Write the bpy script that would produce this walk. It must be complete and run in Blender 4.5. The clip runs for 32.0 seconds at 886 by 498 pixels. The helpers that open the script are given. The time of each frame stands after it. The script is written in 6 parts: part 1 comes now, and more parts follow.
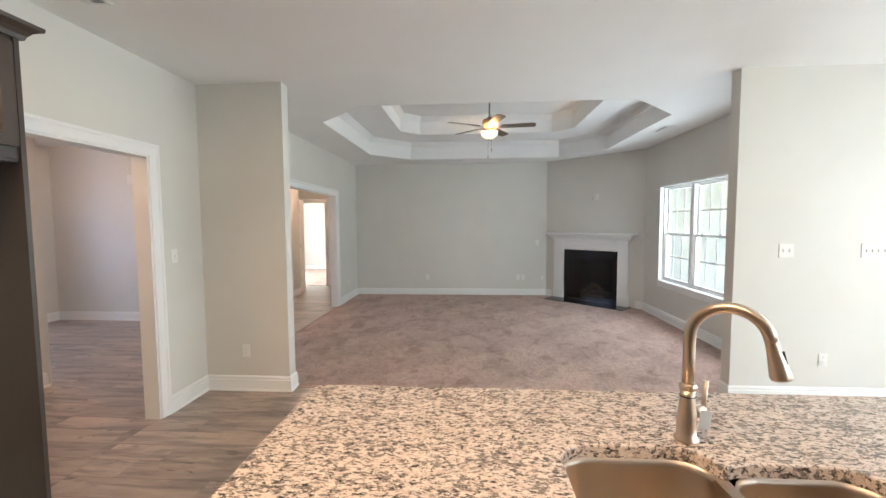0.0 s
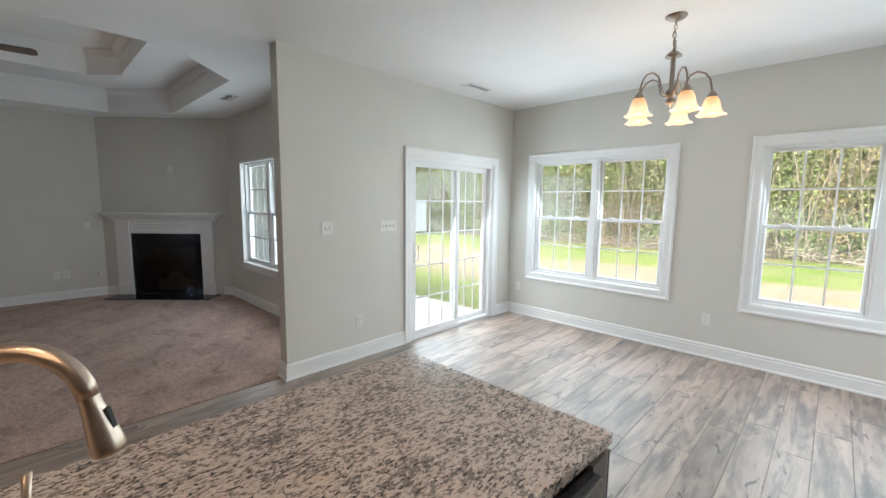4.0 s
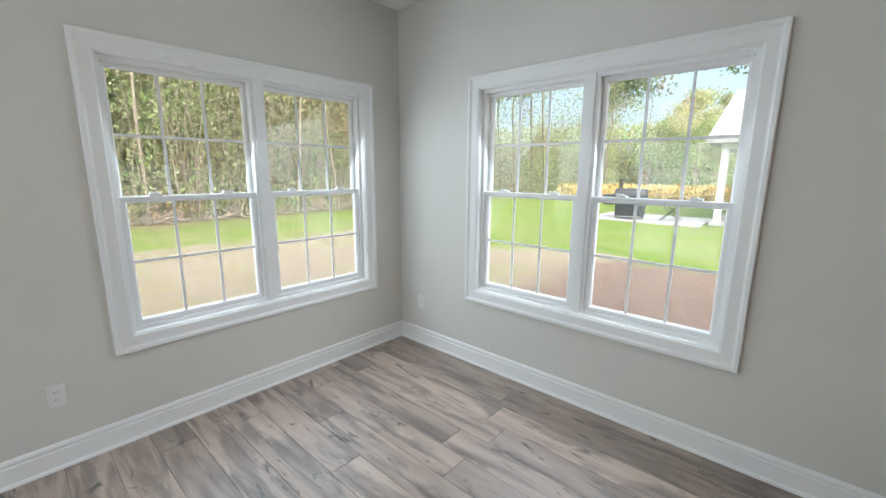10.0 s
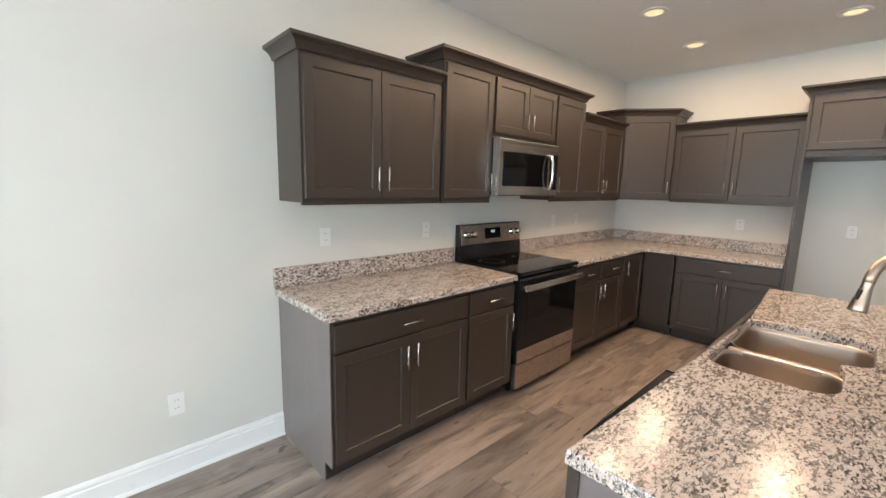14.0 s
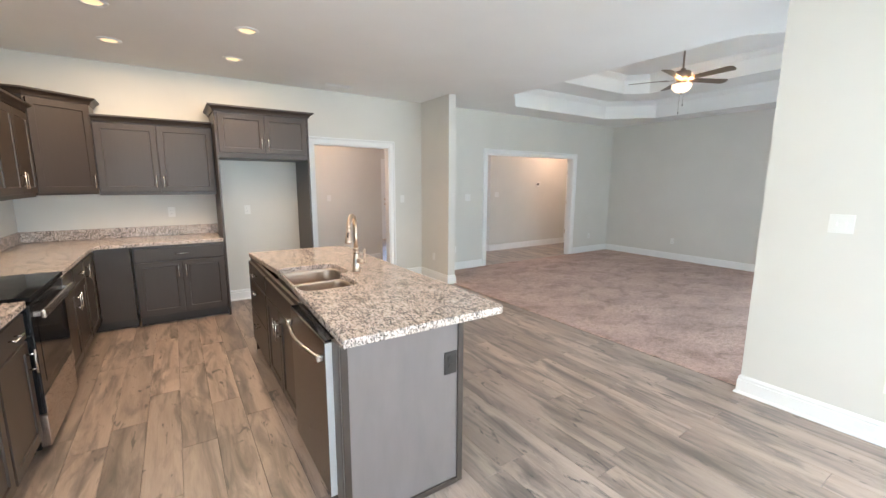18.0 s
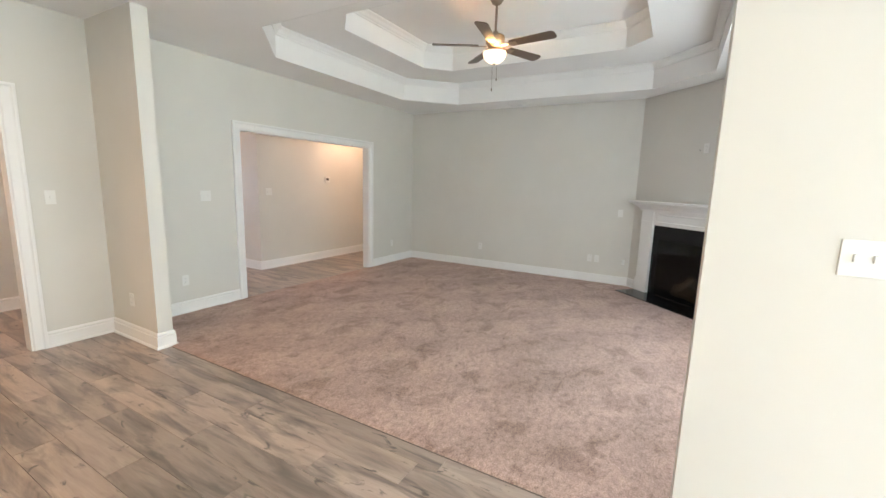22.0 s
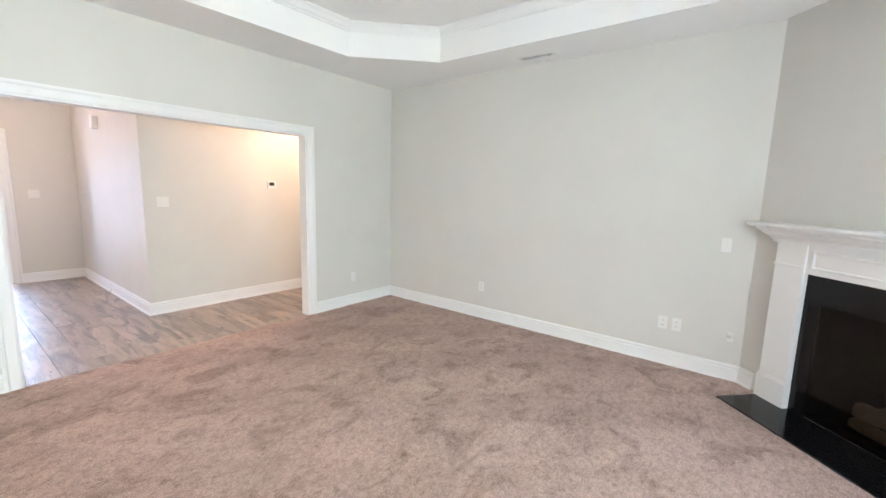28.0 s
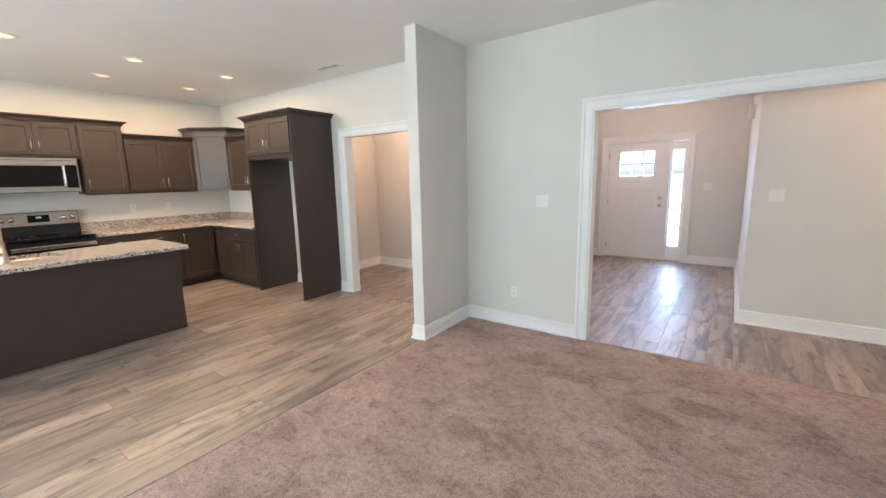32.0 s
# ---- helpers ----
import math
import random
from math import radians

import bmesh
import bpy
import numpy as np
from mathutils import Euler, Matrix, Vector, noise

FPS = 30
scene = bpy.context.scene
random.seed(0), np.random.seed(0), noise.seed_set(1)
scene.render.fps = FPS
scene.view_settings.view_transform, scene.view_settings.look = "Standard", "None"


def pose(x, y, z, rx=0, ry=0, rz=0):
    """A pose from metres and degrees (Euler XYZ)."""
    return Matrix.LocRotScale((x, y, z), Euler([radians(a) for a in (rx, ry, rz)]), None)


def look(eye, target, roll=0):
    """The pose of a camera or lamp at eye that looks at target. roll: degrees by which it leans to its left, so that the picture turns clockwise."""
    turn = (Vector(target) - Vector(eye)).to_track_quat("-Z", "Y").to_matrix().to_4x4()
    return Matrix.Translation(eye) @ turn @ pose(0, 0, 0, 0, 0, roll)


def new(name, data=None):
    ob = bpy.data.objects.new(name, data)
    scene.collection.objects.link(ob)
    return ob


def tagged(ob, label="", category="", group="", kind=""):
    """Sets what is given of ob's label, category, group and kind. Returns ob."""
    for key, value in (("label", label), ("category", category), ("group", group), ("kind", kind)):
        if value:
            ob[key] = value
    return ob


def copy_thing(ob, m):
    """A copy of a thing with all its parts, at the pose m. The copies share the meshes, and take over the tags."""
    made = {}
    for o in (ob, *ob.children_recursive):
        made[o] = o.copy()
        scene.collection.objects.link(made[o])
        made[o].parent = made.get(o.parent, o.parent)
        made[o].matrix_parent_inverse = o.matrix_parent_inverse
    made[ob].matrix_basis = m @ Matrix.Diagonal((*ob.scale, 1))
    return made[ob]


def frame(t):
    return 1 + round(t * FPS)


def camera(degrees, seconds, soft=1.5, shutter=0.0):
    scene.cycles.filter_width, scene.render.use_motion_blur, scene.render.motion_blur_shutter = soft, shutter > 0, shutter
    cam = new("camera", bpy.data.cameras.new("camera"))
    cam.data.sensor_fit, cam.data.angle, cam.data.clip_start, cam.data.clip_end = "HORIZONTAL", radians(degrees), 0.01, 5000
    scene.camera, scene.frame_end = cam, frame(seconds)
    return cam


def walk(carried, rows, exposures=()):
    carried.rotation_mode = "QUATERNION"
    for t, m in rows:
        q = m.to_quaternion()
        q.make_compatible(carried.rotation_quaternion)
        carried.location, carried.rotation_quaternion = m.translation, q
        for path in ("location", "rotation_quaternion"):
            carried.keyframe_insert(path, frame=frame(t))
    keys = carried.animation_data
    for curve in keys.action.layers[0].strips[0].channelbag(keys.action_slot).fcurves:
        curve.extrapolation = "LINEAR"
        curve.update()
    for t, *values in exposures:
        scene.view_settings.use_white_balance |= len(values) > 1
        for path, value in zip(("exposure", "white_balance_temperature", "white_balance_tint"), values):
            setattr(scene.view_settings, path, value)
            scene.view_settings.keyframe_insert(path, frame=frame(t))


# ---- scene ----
cam = camera(95.2, 32.0)
# seconds, eye x y z, yaw, pitch, roll
ROWS = [
    (0, 0.307, 0.271, 1.531, 3.93, -3.73, -0.34),
    (0.5, 0.322, 0.264, 1.536, -0.02, -4.01, -0.18),
    (1, 0.344, 0.264, 1.540, -6.45, -4.49, 0.04),
    (1.5, 0.393, 0.282, 1.525, -13.66, -4.83, 0.28),
    (2, 0.470, 0.345, 1.508, -22.70, -5.20, 0.56),
    (2.5, 0.565, 0.437, 1.525, -31.10, -5.54, 0.65),
    (3, 0.678, 0.511, 1.529, -38.00, -5.93, 0.71),
    (3.5, 0.832, 0.522, 1.529, -42.79, -6.32, 0.61),
    (5.5, 1.760, 0.621, 1.509, -53.09, -7.17, 1.21),
    (6, 1.988, 0.671, 1.497, -57.21, -7.39, 1.44),
    (6.5, 2.165, 0.752, 1.490, -63.05, -7.65, 1.69),
    (7, 2.330, 0.880, 1.481, -70.72, -8.01, 1.88),
    (7.5, 2.477, 1.030, 1.489, -79.51, -8.25, 1.81),
    (8, 2.622, 1.112, 1.476, -89.94, -8.73, 1.48),
    (8.5, 2.768, 1.191, 1.470, -100.26, -9.20, 1.01),
    (9, 2.882, 1.270, 1.472, -112.06, -9.72, 0.54),
    (9.5, 2.974, 1.345, 1.482, -124.80, -10.40, 0.28),
    (10, 3.064, 1.465, 1.502, -137.98, -10.97, 0.36),
    (10.5, 3.089, 1.520, 1.503, -150.72, -11.05, 0.68),
    (11, 3.087, 1.514, 1.495, -162.50, -10.80, 0.92),
    (11.5, 3.057, 1.503, 1.496, -173.29, -10.41, 1.13),
    (12, 3.022, 1.507, 1.498, -183.58, -10.03, 1.23),
    (12.5, 2.982, 1.516, 1.485, -193.31, -9.39, 1.36),
    (13, 2.953, 1.497, 1.495, -203.21, -9.30, 1.68),
    (13.5, 2.912, 1.463, 1.492, -212.56, -9.03, 1.67),
    (15.5, 3.115, 0.850, 1.502, -257.11, -9.81, -0.01),
    (16, 3.264, 0.764, 1.517, -268.07, -10.13, -0.06),
    (16.5, 3.421, 0.687, 1.501, -278.80, -9.67, 0.44),
    (17, 3.546, 0.622, 1.509, -287.38, -9.23, 0.44),
    (17.5, 3.586, 0.504, 1.520, -295.75, -9.21, 0.35),
    (18, 3.612, 0.412, 1.517, -303.48, -9.23, 0.24),
    (18.5, 3.600, 0.413, 1.515, -310.02, -9.28, 0.53),
    (19, 3.547, 0.512, 1.510, -315.19, -9.34, 1.10),
    (19.5, 3.444, 0.757, 1.501, -318.49, -9.31, 1.32),
    (20, 3.285, 0.993, 1.491, -321.09, -9.36, 1.47),
    (20.5, 3.047, 1.253, 1.502, -324.11, -9.46, 2.04),
    (21, 2.849, 1.533, 1.503, -325.94, -9.50, 2.37),
    (21.5, 2.652, 1.834, 1.494, -327.37, -9.23, 2.06),
    (22, 2.386, 2.103, 1.470, -330.54, -9.09, 1.64),
    (22.5, 2.180, 2.357, 1.456, -333.67, -9.07, 1.25),
    (23, 1.996, 2.644, 1.486, -338.95, -9.27, 0.86),
    (23.5, 1.821, 2.872, 1.491, -345.63, -9.54, 0.51),
    (24, 1.687, 3.130, 1.461, -352.93, -9.21, 0.61),
    (24.5, 1.708, 3.358, 1.472, -359.05, -9.66, 0.75),
    (26.5, 1.840, 4.258, 1.506, -351.65, -9.71, 1.61),
    (27, 1.923, 4.459, 1.505, -343.28, -9.17, 1.75),
    (27.5, 1.918, 4.623, 1.501, -333.30, -8.76, 1.68),
    (28, 1.877, 4.848, 1.481, -322.06, -8.25, 1.56),
    (28.5, 1.870, 5.057, 1.484, -309.02, -8.22, 1.35),
    (29, 1.911, 5.348, 1.491, -294.97, -8.47, 1.17),
    (29.5, 1.906, 5.523, 1.487, -282.89, -8.64, 0.90),
    (30, 1.762, 5.672, 1.466, -270.52, -8.69, 0.60),
    (30.5, 1.638, 5.825, 1.479, -259.02, -8.95, 0.27),
    (31, 1.568, 6.011, 1.497, -248.66, -9.39, -0.16),
    (31.5, 1.534, 6.134, 1.504, -240.14, -9.81, -0.72),
    (32, 1.486, 6.155, 1.497, -234.52, -9.90, -1.25),
]
EXPOSURES = [
    (0.0, 3.60, 6590, 10), (1.0, 3.29, 6540, 10), (2.0, 2.95, 6590, 10), (3.5, 2.50, 6540, 10), (6.0, 2.36, 6180, 10),
    (7.0, 2.05, 6430, 10), (8.0, 1.70, 6530, 10), (9.0, 1.92, 6530, 10), (10.0, 2.00, 6380, 10), (11.5, 2.46, 6350, 10),
    (13.0, 2.95, 6480, 10), (16.0, 4.10, 6080, 10), (17.0, 4.10, 6140, 10), (18.0, 3.72, 6330, 10), (19.0, 3.47, 6410, 10),
    (20.0, 3.38, 6460, 10), (21.0, 3.40, 6620, 10), (22.0, 3.83, 6890, 10), (23.0, 4.00, 7020, 10), (24.0, 3.90, 6720, 10),
    (27.0, 4.10, 6530, 10), (28.0, 4.45, 6480, 10), (29.0, 4.27, 6480, 10), (30.0, 4.00, 6430, 10), (32.0, 3.95, 6380, 10),
]
walk(cam, [(t, pose(x, y, z, 90 + pitch, 0, yaw) @ pose(0, 0, 0, 0, 0, roll)) for t, x, y, z, yaw, pitch, roll in ROWS], EXPOSURES)

# ---- daylight ----
world = bpy.data.worlds.new("sky_world")
scene.world = world
world.use_nodes = True
wn = world.node_tree
sky = wn.nodes.new("ShaderNodeTexSky")
sky.sky_type = "NISHITA"
sky.sun_disc = False
sky.sun_elevation = radians(54)
sky.sun_rotation = radians(-51)
sky.dust_density = 5.0
wn.links.new(sky.outputs["Color"], wn.nodes["Background"].inputs["Color"])
wn.nodes["Background"].inputs["Strength"].default_value = 0.15

sun = new("sun", bpy.data.lights.new("sun", "SUN"))
sun.data.energy = 2.8
sun.data.angle = radians(140)
sun.data.color = (1.0, 0.96, 0.90)
sun.matrix_world = look((-4.0, 3.2, 7.0), (0, 0, 0))


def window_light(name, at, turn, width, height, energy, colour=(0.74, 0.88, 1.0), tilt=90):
    """Added area lamp standing in for sky light through a window or glazed door, at the outer side of its opening."""
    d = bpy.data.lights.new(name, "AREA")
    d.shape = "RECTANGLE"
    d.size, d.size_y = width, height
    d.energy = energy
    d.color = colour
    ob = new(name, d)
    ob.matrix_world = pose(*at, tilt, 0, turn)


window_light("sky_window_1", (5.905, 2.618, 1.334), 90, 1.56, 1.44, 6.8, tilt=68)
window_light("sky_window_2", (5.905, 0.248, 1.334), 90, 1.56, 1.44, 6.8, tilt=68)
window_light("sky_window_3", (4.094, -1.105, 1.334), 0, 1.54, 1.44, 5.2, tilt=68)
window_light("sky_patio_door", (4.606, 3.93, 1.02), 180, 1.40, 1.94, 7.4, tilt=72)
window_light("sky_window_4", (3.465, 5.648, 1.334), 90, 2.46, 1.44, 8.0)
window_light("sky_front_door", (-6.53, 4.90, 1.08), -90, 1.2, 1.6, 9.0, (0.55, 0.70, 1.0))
# added lamp at an unseen bedroom opening, placed to brighten the far wall
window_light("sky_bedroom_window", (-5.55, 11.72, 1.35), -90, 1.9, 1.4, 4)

# ---- materials ----
def material(name, base, rough=0.5, metal=0.0, coat=0.0, spec=0.5):
    m = bpy.data.materials.new(name)
    m.use_nodes = True
    b = m.node_tree.nodes["Principled BSDF"]
    b.inputs["Base Color"].default_value = (*base, 1)
    b.inputs["Roughness"].default_value = rough
    b.inputs["Metallic"].default_value = metal
    b.inputs["Coat Weight"].default_value = coat
    b.inputs["Specular IOR Level"].default_value = spec
    return m


def node(m, kind, **values):
    n = m.node_tree.nodes.new(kind)
    for key, value in values.items():
        if key in n.inputs:
            n.inputs[key].default_value = value
    return n


def join(m, a, b):
    m.node_tree.links.new(a, b)


def shader(m):
    return m.node_tree.nodes["Principled BSDF"]


def coords(m, which="Object", scale=(1, 1, 1), rotation=(0, 0, 0)):
    tc = node(m, "ShaderNodeTexCoord")
    mp = node(m, "ShaderNodeMapping")
    mp.inputs["Scale"].default_value = scale
    mp.inputs["Rotation"].default_value = rotation
    join(m, tc.outputs[which], mp.inputs["Vector"])
    return mp.outputs["Vector"]


def world_coords(m, scale=(1, 1, 1), rotation=(0, 0, 0)):
    g = node(m, "ShaderNodeNewGeometry")
    mp = node(m, "ShaderNodeMapping")
    mp.inputs["Scale"].default_value = scale
    mp.inputs["Rotation"].default_value = rotation
    join(m, g.outputs["Position"], mp.inputs["Vector"])
    return mp.outputs["Vector"]


def noise_tex(m, vec, scale, detail=4.0, rough=0.55, distortion=0.0):
    n = node(m, "ShaderNodeTexNoise", Scale=scale, Detail=detail, Roughness=rough, Distortion=distortion)
    join(m, vec, n.inputs["Vector"])
    return n.outputs["Fac"]


def ramp(m, fac, stops):
    r = node(m, "ShaderNodeValToRGB")
    el = r.color_ramp.elements
    while len(el) < len(stops):
        el.new(0.5)
    for e, (p, c) in zip(el, stops):
        e.position = p
        e.color = (*c, 1) if len(c) == 3 else c
    join(m, fac, r.inputs["Fac"])
    return r.outputs["Color"]


def mixed(m, fac, a, b, blend="MIX"):
    x = node(m, "ShaderNodeMix")
    x.data_type = "RGBA"
    x.blend_type = blend
    for sock, v in ((x.inputs[0], fac), (x.inputs[6], a), (x.inputs[7], b)):
        if isinstance(v, (int, float)):
            sock.default_value = v
        elif isinstance(v, tuple):
            sock.default_value = (*v, 1)
        else:
            join(m, v, sock)
    return x.outputs[2]


def bump(m, height, strength=0.2, distance=0.002):
    b = node(m, "ShaderNodeBump", Strength=strength, Distance=distance)
    join(m, height, b.inputs["Height"])
    join(m, b.outputs["Normal"], shader(m).inputs["Normal"])
    return b


def span(m, fac, lo, hi, to_lo, to_hi):
    r = node(m, "ShaderNodeMapRange")
    join(m, fac, r.inputs[0])
    for i, v in enumerate((lo, hi, to_lo, to_hi)):
        r.inputs[i + 1].default_value = v
    return r.outputs[0]


def paint(name, base, rough=0.6, mottling=0.03, grain=260.0, relief=0.12):
    """Rolled or brushed wall paint: faint blotches and an orange-peel relief."""
    m = material(name, base, rough, spec=0.35)
    v = world_coords(m)
    big = noise_tex(m, v, 1.3, 3)
    low = tuple(c * (1 - mottling) for c in base)
    high = tuple(min(1, c * (1 + mottling)) for c in base)
    join(m, ramp(m, big, [(0.3, low), (0.7, high)]), shader(m).inputs["Base Color"])
    join(m, span(m, noise_tex(m, v, 6.0, 3), 0.3, 0.7, rough - 0.05, rough + 0.05), shader(m).inputs["Roughness"])
    bump(m, noise_tex(m, v, grain, 2), relief, 0.001)
    return m


WALL = paint("wall_paint", (0.675, 0.66, 0.617), 0.5)
CEIL = paint("ceiling_paint", (0.87, 0.87, 0.86), 0.8, 0.02, 180.0, 0.2)
TRIM = paint("trim_paint", (0.83, 0.83, 0.82), 0.32, 0.015, 60.0, 0.04)
VINYL = paint("window_vinyl", (0.84, 0.84, 0.835), 0.35, 0.01, 90.0, 0.03)
PLATE = material("switch_plate_plastic", (0.78, 0.775, 0.75), 0.35)
SLOT_SHADE = material("grey_slot_shadow_gap", (0.66, 0.655, 0.635), 0.6)
# near-black fill: painted shade in slots and vent ducts; also the thermostat's screen
SLOT = material("dark_slot", (0.03, 0.03, 0.03), 0.6)
NICKEL = material("brushed_nickel", (0.60, 0.49, 0.395), 0.3, 1.0)
CHROME = material("bright_handle_metal", (0.72, 0.70, 0.67), 0.22, 1.0)
BLACK = material("black_enamel", (0.012, 0.012, 0.013), 0.18)
BLACKGLASS = material("black_glass", (0.006, 0.006, 0.007), 0.05, spec=0.22)
RUBBER = material("dark_rubber", (0.02, 0.02, 0.02), 0.7)


def steel_material(name, base, rough, stretch):
    m = material(name, base, rough, 1.0)
    v = coords(m, "Object", stretch)
    streak = noise_tex(m, v, 60.0, 3)
    join(m, span(m, streak, 0.3, 0.7, rough - 0.03, rough + 0.04), shader(m).inputs["Roughness"])
    bump(m, streak, 0.006, 0.0002)
    return m


STEEL = steel_material("brushed_steel", (0.64, 0.60, 0.56), 0.24, (0.3, 8, 8))
SLATE = steel_material("slate_steel", (0.17, 0.155, 0.145), 0.3, (0.3, 8, 8))
SINK = steel_material("satin_sink_steel", (0.52, 0.44, 0.37), 0.31, (0.02, 0.02, 0.15))
RANGE_STEEL = steel_material("brown_grey_steel", (0.47, 0.405, 0.36), 0.28, (0.3, 8, 8))


def stained_wood(name, base, rough=0.38, axis=(18, 18, 1.2)):
    m = material(name, base, rough, coat=0.3, spec=0.5)
    shader(m).inputs["Coat Roughness"].default_value = 0.34
    v = coords(m, "Object", axis)
    g = noise_tex(m, v, 4.0, 6, 0.6, 0.4)
    blot = noise_tex(m, coords(m, "Object"), 2.2, 3)
    a = tuple(c * 0.86 for c in base)
    b = tuple(c * 1.13 for c in base)
    col = ramp(m, g, [(0.25, a), (0.75, b)])
    col = mixed(m, 0.35, col, ramp(m, blot, [(0.3, a), (0.7, b)]))
    join(m, col, shader(m).inputs["Base Color"])
    bump(m, g, 0.05, 0.0004)
    return m


CABINET = stained_wood("dark_stained_maple", (0.041, 0.0285, 0.0215), 0.42)
VENEER = stained_wood("grey_brown_veneer", (0.165, 0.140, 0.134), 0.45, (3, 3, 0.8))
# darker copy of the cabinet stain, painting shade onto toe boards and undersides
CABINET_SHADE = stained_wood("cabinet_shadow_wood", (0.030, 0.023, 0.02), 0.5)


def granite_material():
    m = material("speckled_granite", (0.5, 0.4, 0.35), 0.16, coat=0.3)
    shader(m).inputs["Coat Roughness"].default_value = 0.2
    v = world_coords(m)
    st = world_coords(m, (0.8, 1.5, 1.0), (0, 0, 0.35))
    fine = noise_tex(m, v, 210.0, 4, 0.6)
    big = noise_tex(m, st, 9.0, 4, 0.6, 0.4)
    grain = noise_tex(m, st, 64.0, 5, 0.66, 0.6)
    grain2 = noise_tex(m, world_coords(m, (0.72, 1.55, 1.0), (0, 0, 0.2)), 84.0, 4, 0.6, 0.6)
    base = ramp(m, noise_tex(m, st, 44.0, 5, 0.65, 0.7), [(0.34, (0.46, 0.335, 0.272)), (0.47, (0.63, 0.502, 0.43)), (0.64, (0.73, 0.635, 0.568))])
    base = mixed(m, 0.3, base, ramp(m, fine, [(0.3, (0.42, 0.35, 0.31)), (0.7, (0.80, 0.755, 0.72))]))
    grey = ramp(m, fine, [(0.35, (0.12, 0.10, 0.092)), (0.65, (0.33, 0.28, 0.25))])
    pick = mixed(m, 0.25, ramp(m, grain, [(0.0, (0, 0, 0)), (1.0, (1, 1, 1))]), ramp(m, big, [(0.0, (0, 0, 0)), (1.0, (1, 1, 1))]))
    mask = ramp(m, pick, [(0.514, (0, 0, 0)), (0.545, (1, 1, 1))])
    col = mixed(m, mask, base, grey)
    dark = ramp(m, grain2, [(0.56, (0, 0, 0)), (0.588, (0.95, 0.95, 0.95))])
    col = mixed(m, dark, col, (0.035, 0.030, 0.029))
    join(m, col, shader(m).inputs["Base Color"])
    join(m, span(m, fine, 0.3, 0.7, 0.14, 0.26), shader(m).inputs["Roughness"])
    return m


GRANITE = granite_material()


def plank_material():
    m = material("grey_brown_vinyl_plank", (0.25, 0.2, 0.17), 0.33, coat=0.9, spec=0.6)
    shader(m).inputs["Coat Roughness"].default_value = 0.46
    info = node(m, "ShaderNodeObjectInfo")
    tc = node(m, "ShaderNodeNewGeometry")
    shift = node(m, "ShaderNodeVectorMath")
    shift.operation = "MULTIPLY_ADD"
    comb = node(m, "ShaderNodeCombineXYZ")
    join(m, info.outputs["Random"], comb.inputs[0])
    join(m, info.outputs["Random"], comb.inputs[1])
    join(m, info.outputs["Random"], comb.inputs[2])
    join(m, comb.outputs[0], shift.inputs[0])
    shift.inputs[1].default_value = (37.0, 61.0, 23.0)
    join(m, tc.outputs["Position"], shift.inputs[2])

    def stretched(sx, sy):
        mp = node(m, "ShaderNodeMapping")
        mp.inputs["Scale"].default_value = (sx, sy, 1)
        join(m, shift.outputs[0], mp.inputs["Vector"])
        return mp.outputs["Vector"]

    long_grain = noise_tex(m, stretched(1.0, 7.0), 1.6, 5, 0.6, 0.4)
    fine = noise_tex(m, stretched(2.2, 55.0), 3.0, 4, 0.6, 0.2)
    smoke = noise_tex(m, stretched(0.85, 4.6), 2.0, 5, 0.6, 0.7)
    knot = noise_tex(m, stretched(2.6, 8.0), 1.9, 3, 0.55, 1.0)
    crack = node(m, "ShaderNodeTexWave", Scale=1.0, Distortion=7.0, Detail=3.0)
    crack.inputs["Detail Scale"].default_value = 1.6
    crack.bands_direction = "Y"
    join(m, stretched(0.5, 2.6), crack.inputs["Vector"])
    base = ramp(m, long_grain, [(0.22, (0.18, 0.129, 0.104)), (0.40, (0.345, 0.258, 0.21)), (0.58, (0.455, 0.356, 0.298)), (0.8, (0.56, 0.45, 0.38))])
    tone = ramp(m, info.outputs["Random"], [(0.0, (0.70, 0.68, 0.665)), (0.5, (0.97, 0.955, 0.94)), (1.0, (1.22, 1.20, 1.18))])
    col = mixed(m, 1.0, base, tone, "MULTIPLY")
    col = mixed(m, 0.22, col, ramp(m, fine, [(0.3, (0.10, 0.085, 0.072)), (0.7, (0.34, 0.30, 0.27))]))
    dark = ramp(m, smoke, [(0.47, (0, 0, 0)), (0.56, (0.42, 0.42, 0.42)), (0.70, (0.84, 0.84, 0.84))])
    col = mixed(m, dark, col, (0.072, 0.061, 0.055))
    col = mixed(m, ramp(m, knot, [(0.63, (0, 0, 0)), (0.70, (0.88, 0.88, 0.88))]), col, (0.05, 0.044, 0.04))
    line = ramp(m, crack.outputs["Fac"], [(0.0, (0.42, 0.42, 0.42)), (0.03, (0.30, 0.30, 0.30)), (0.08, (0.12, 0.12, 0.12)), (0.2, (0, 0, 0))])
    line = mixed(m, 1.0, line, ramp(m, smoke, [(0.47, (0, 0, 0)), (0.58, (1, 1, 1))]), "MULTIPLY")
    col = mixed(m, line, col, (0.045, 0.038, 0.033))
    join(m, col, shader(m).inputs["Base Color"])
    join(m, span(m, long_grain, 0.2, 0.8, 0.38, 0.50), shader(m).inputs["Roughness"])
    bump(m, fine, 0.15, 0.0008)
    return m


PLANK = plank_material()
JOINT = material("floor_joint", (0.10, 0.08, 0.068), 0.7)


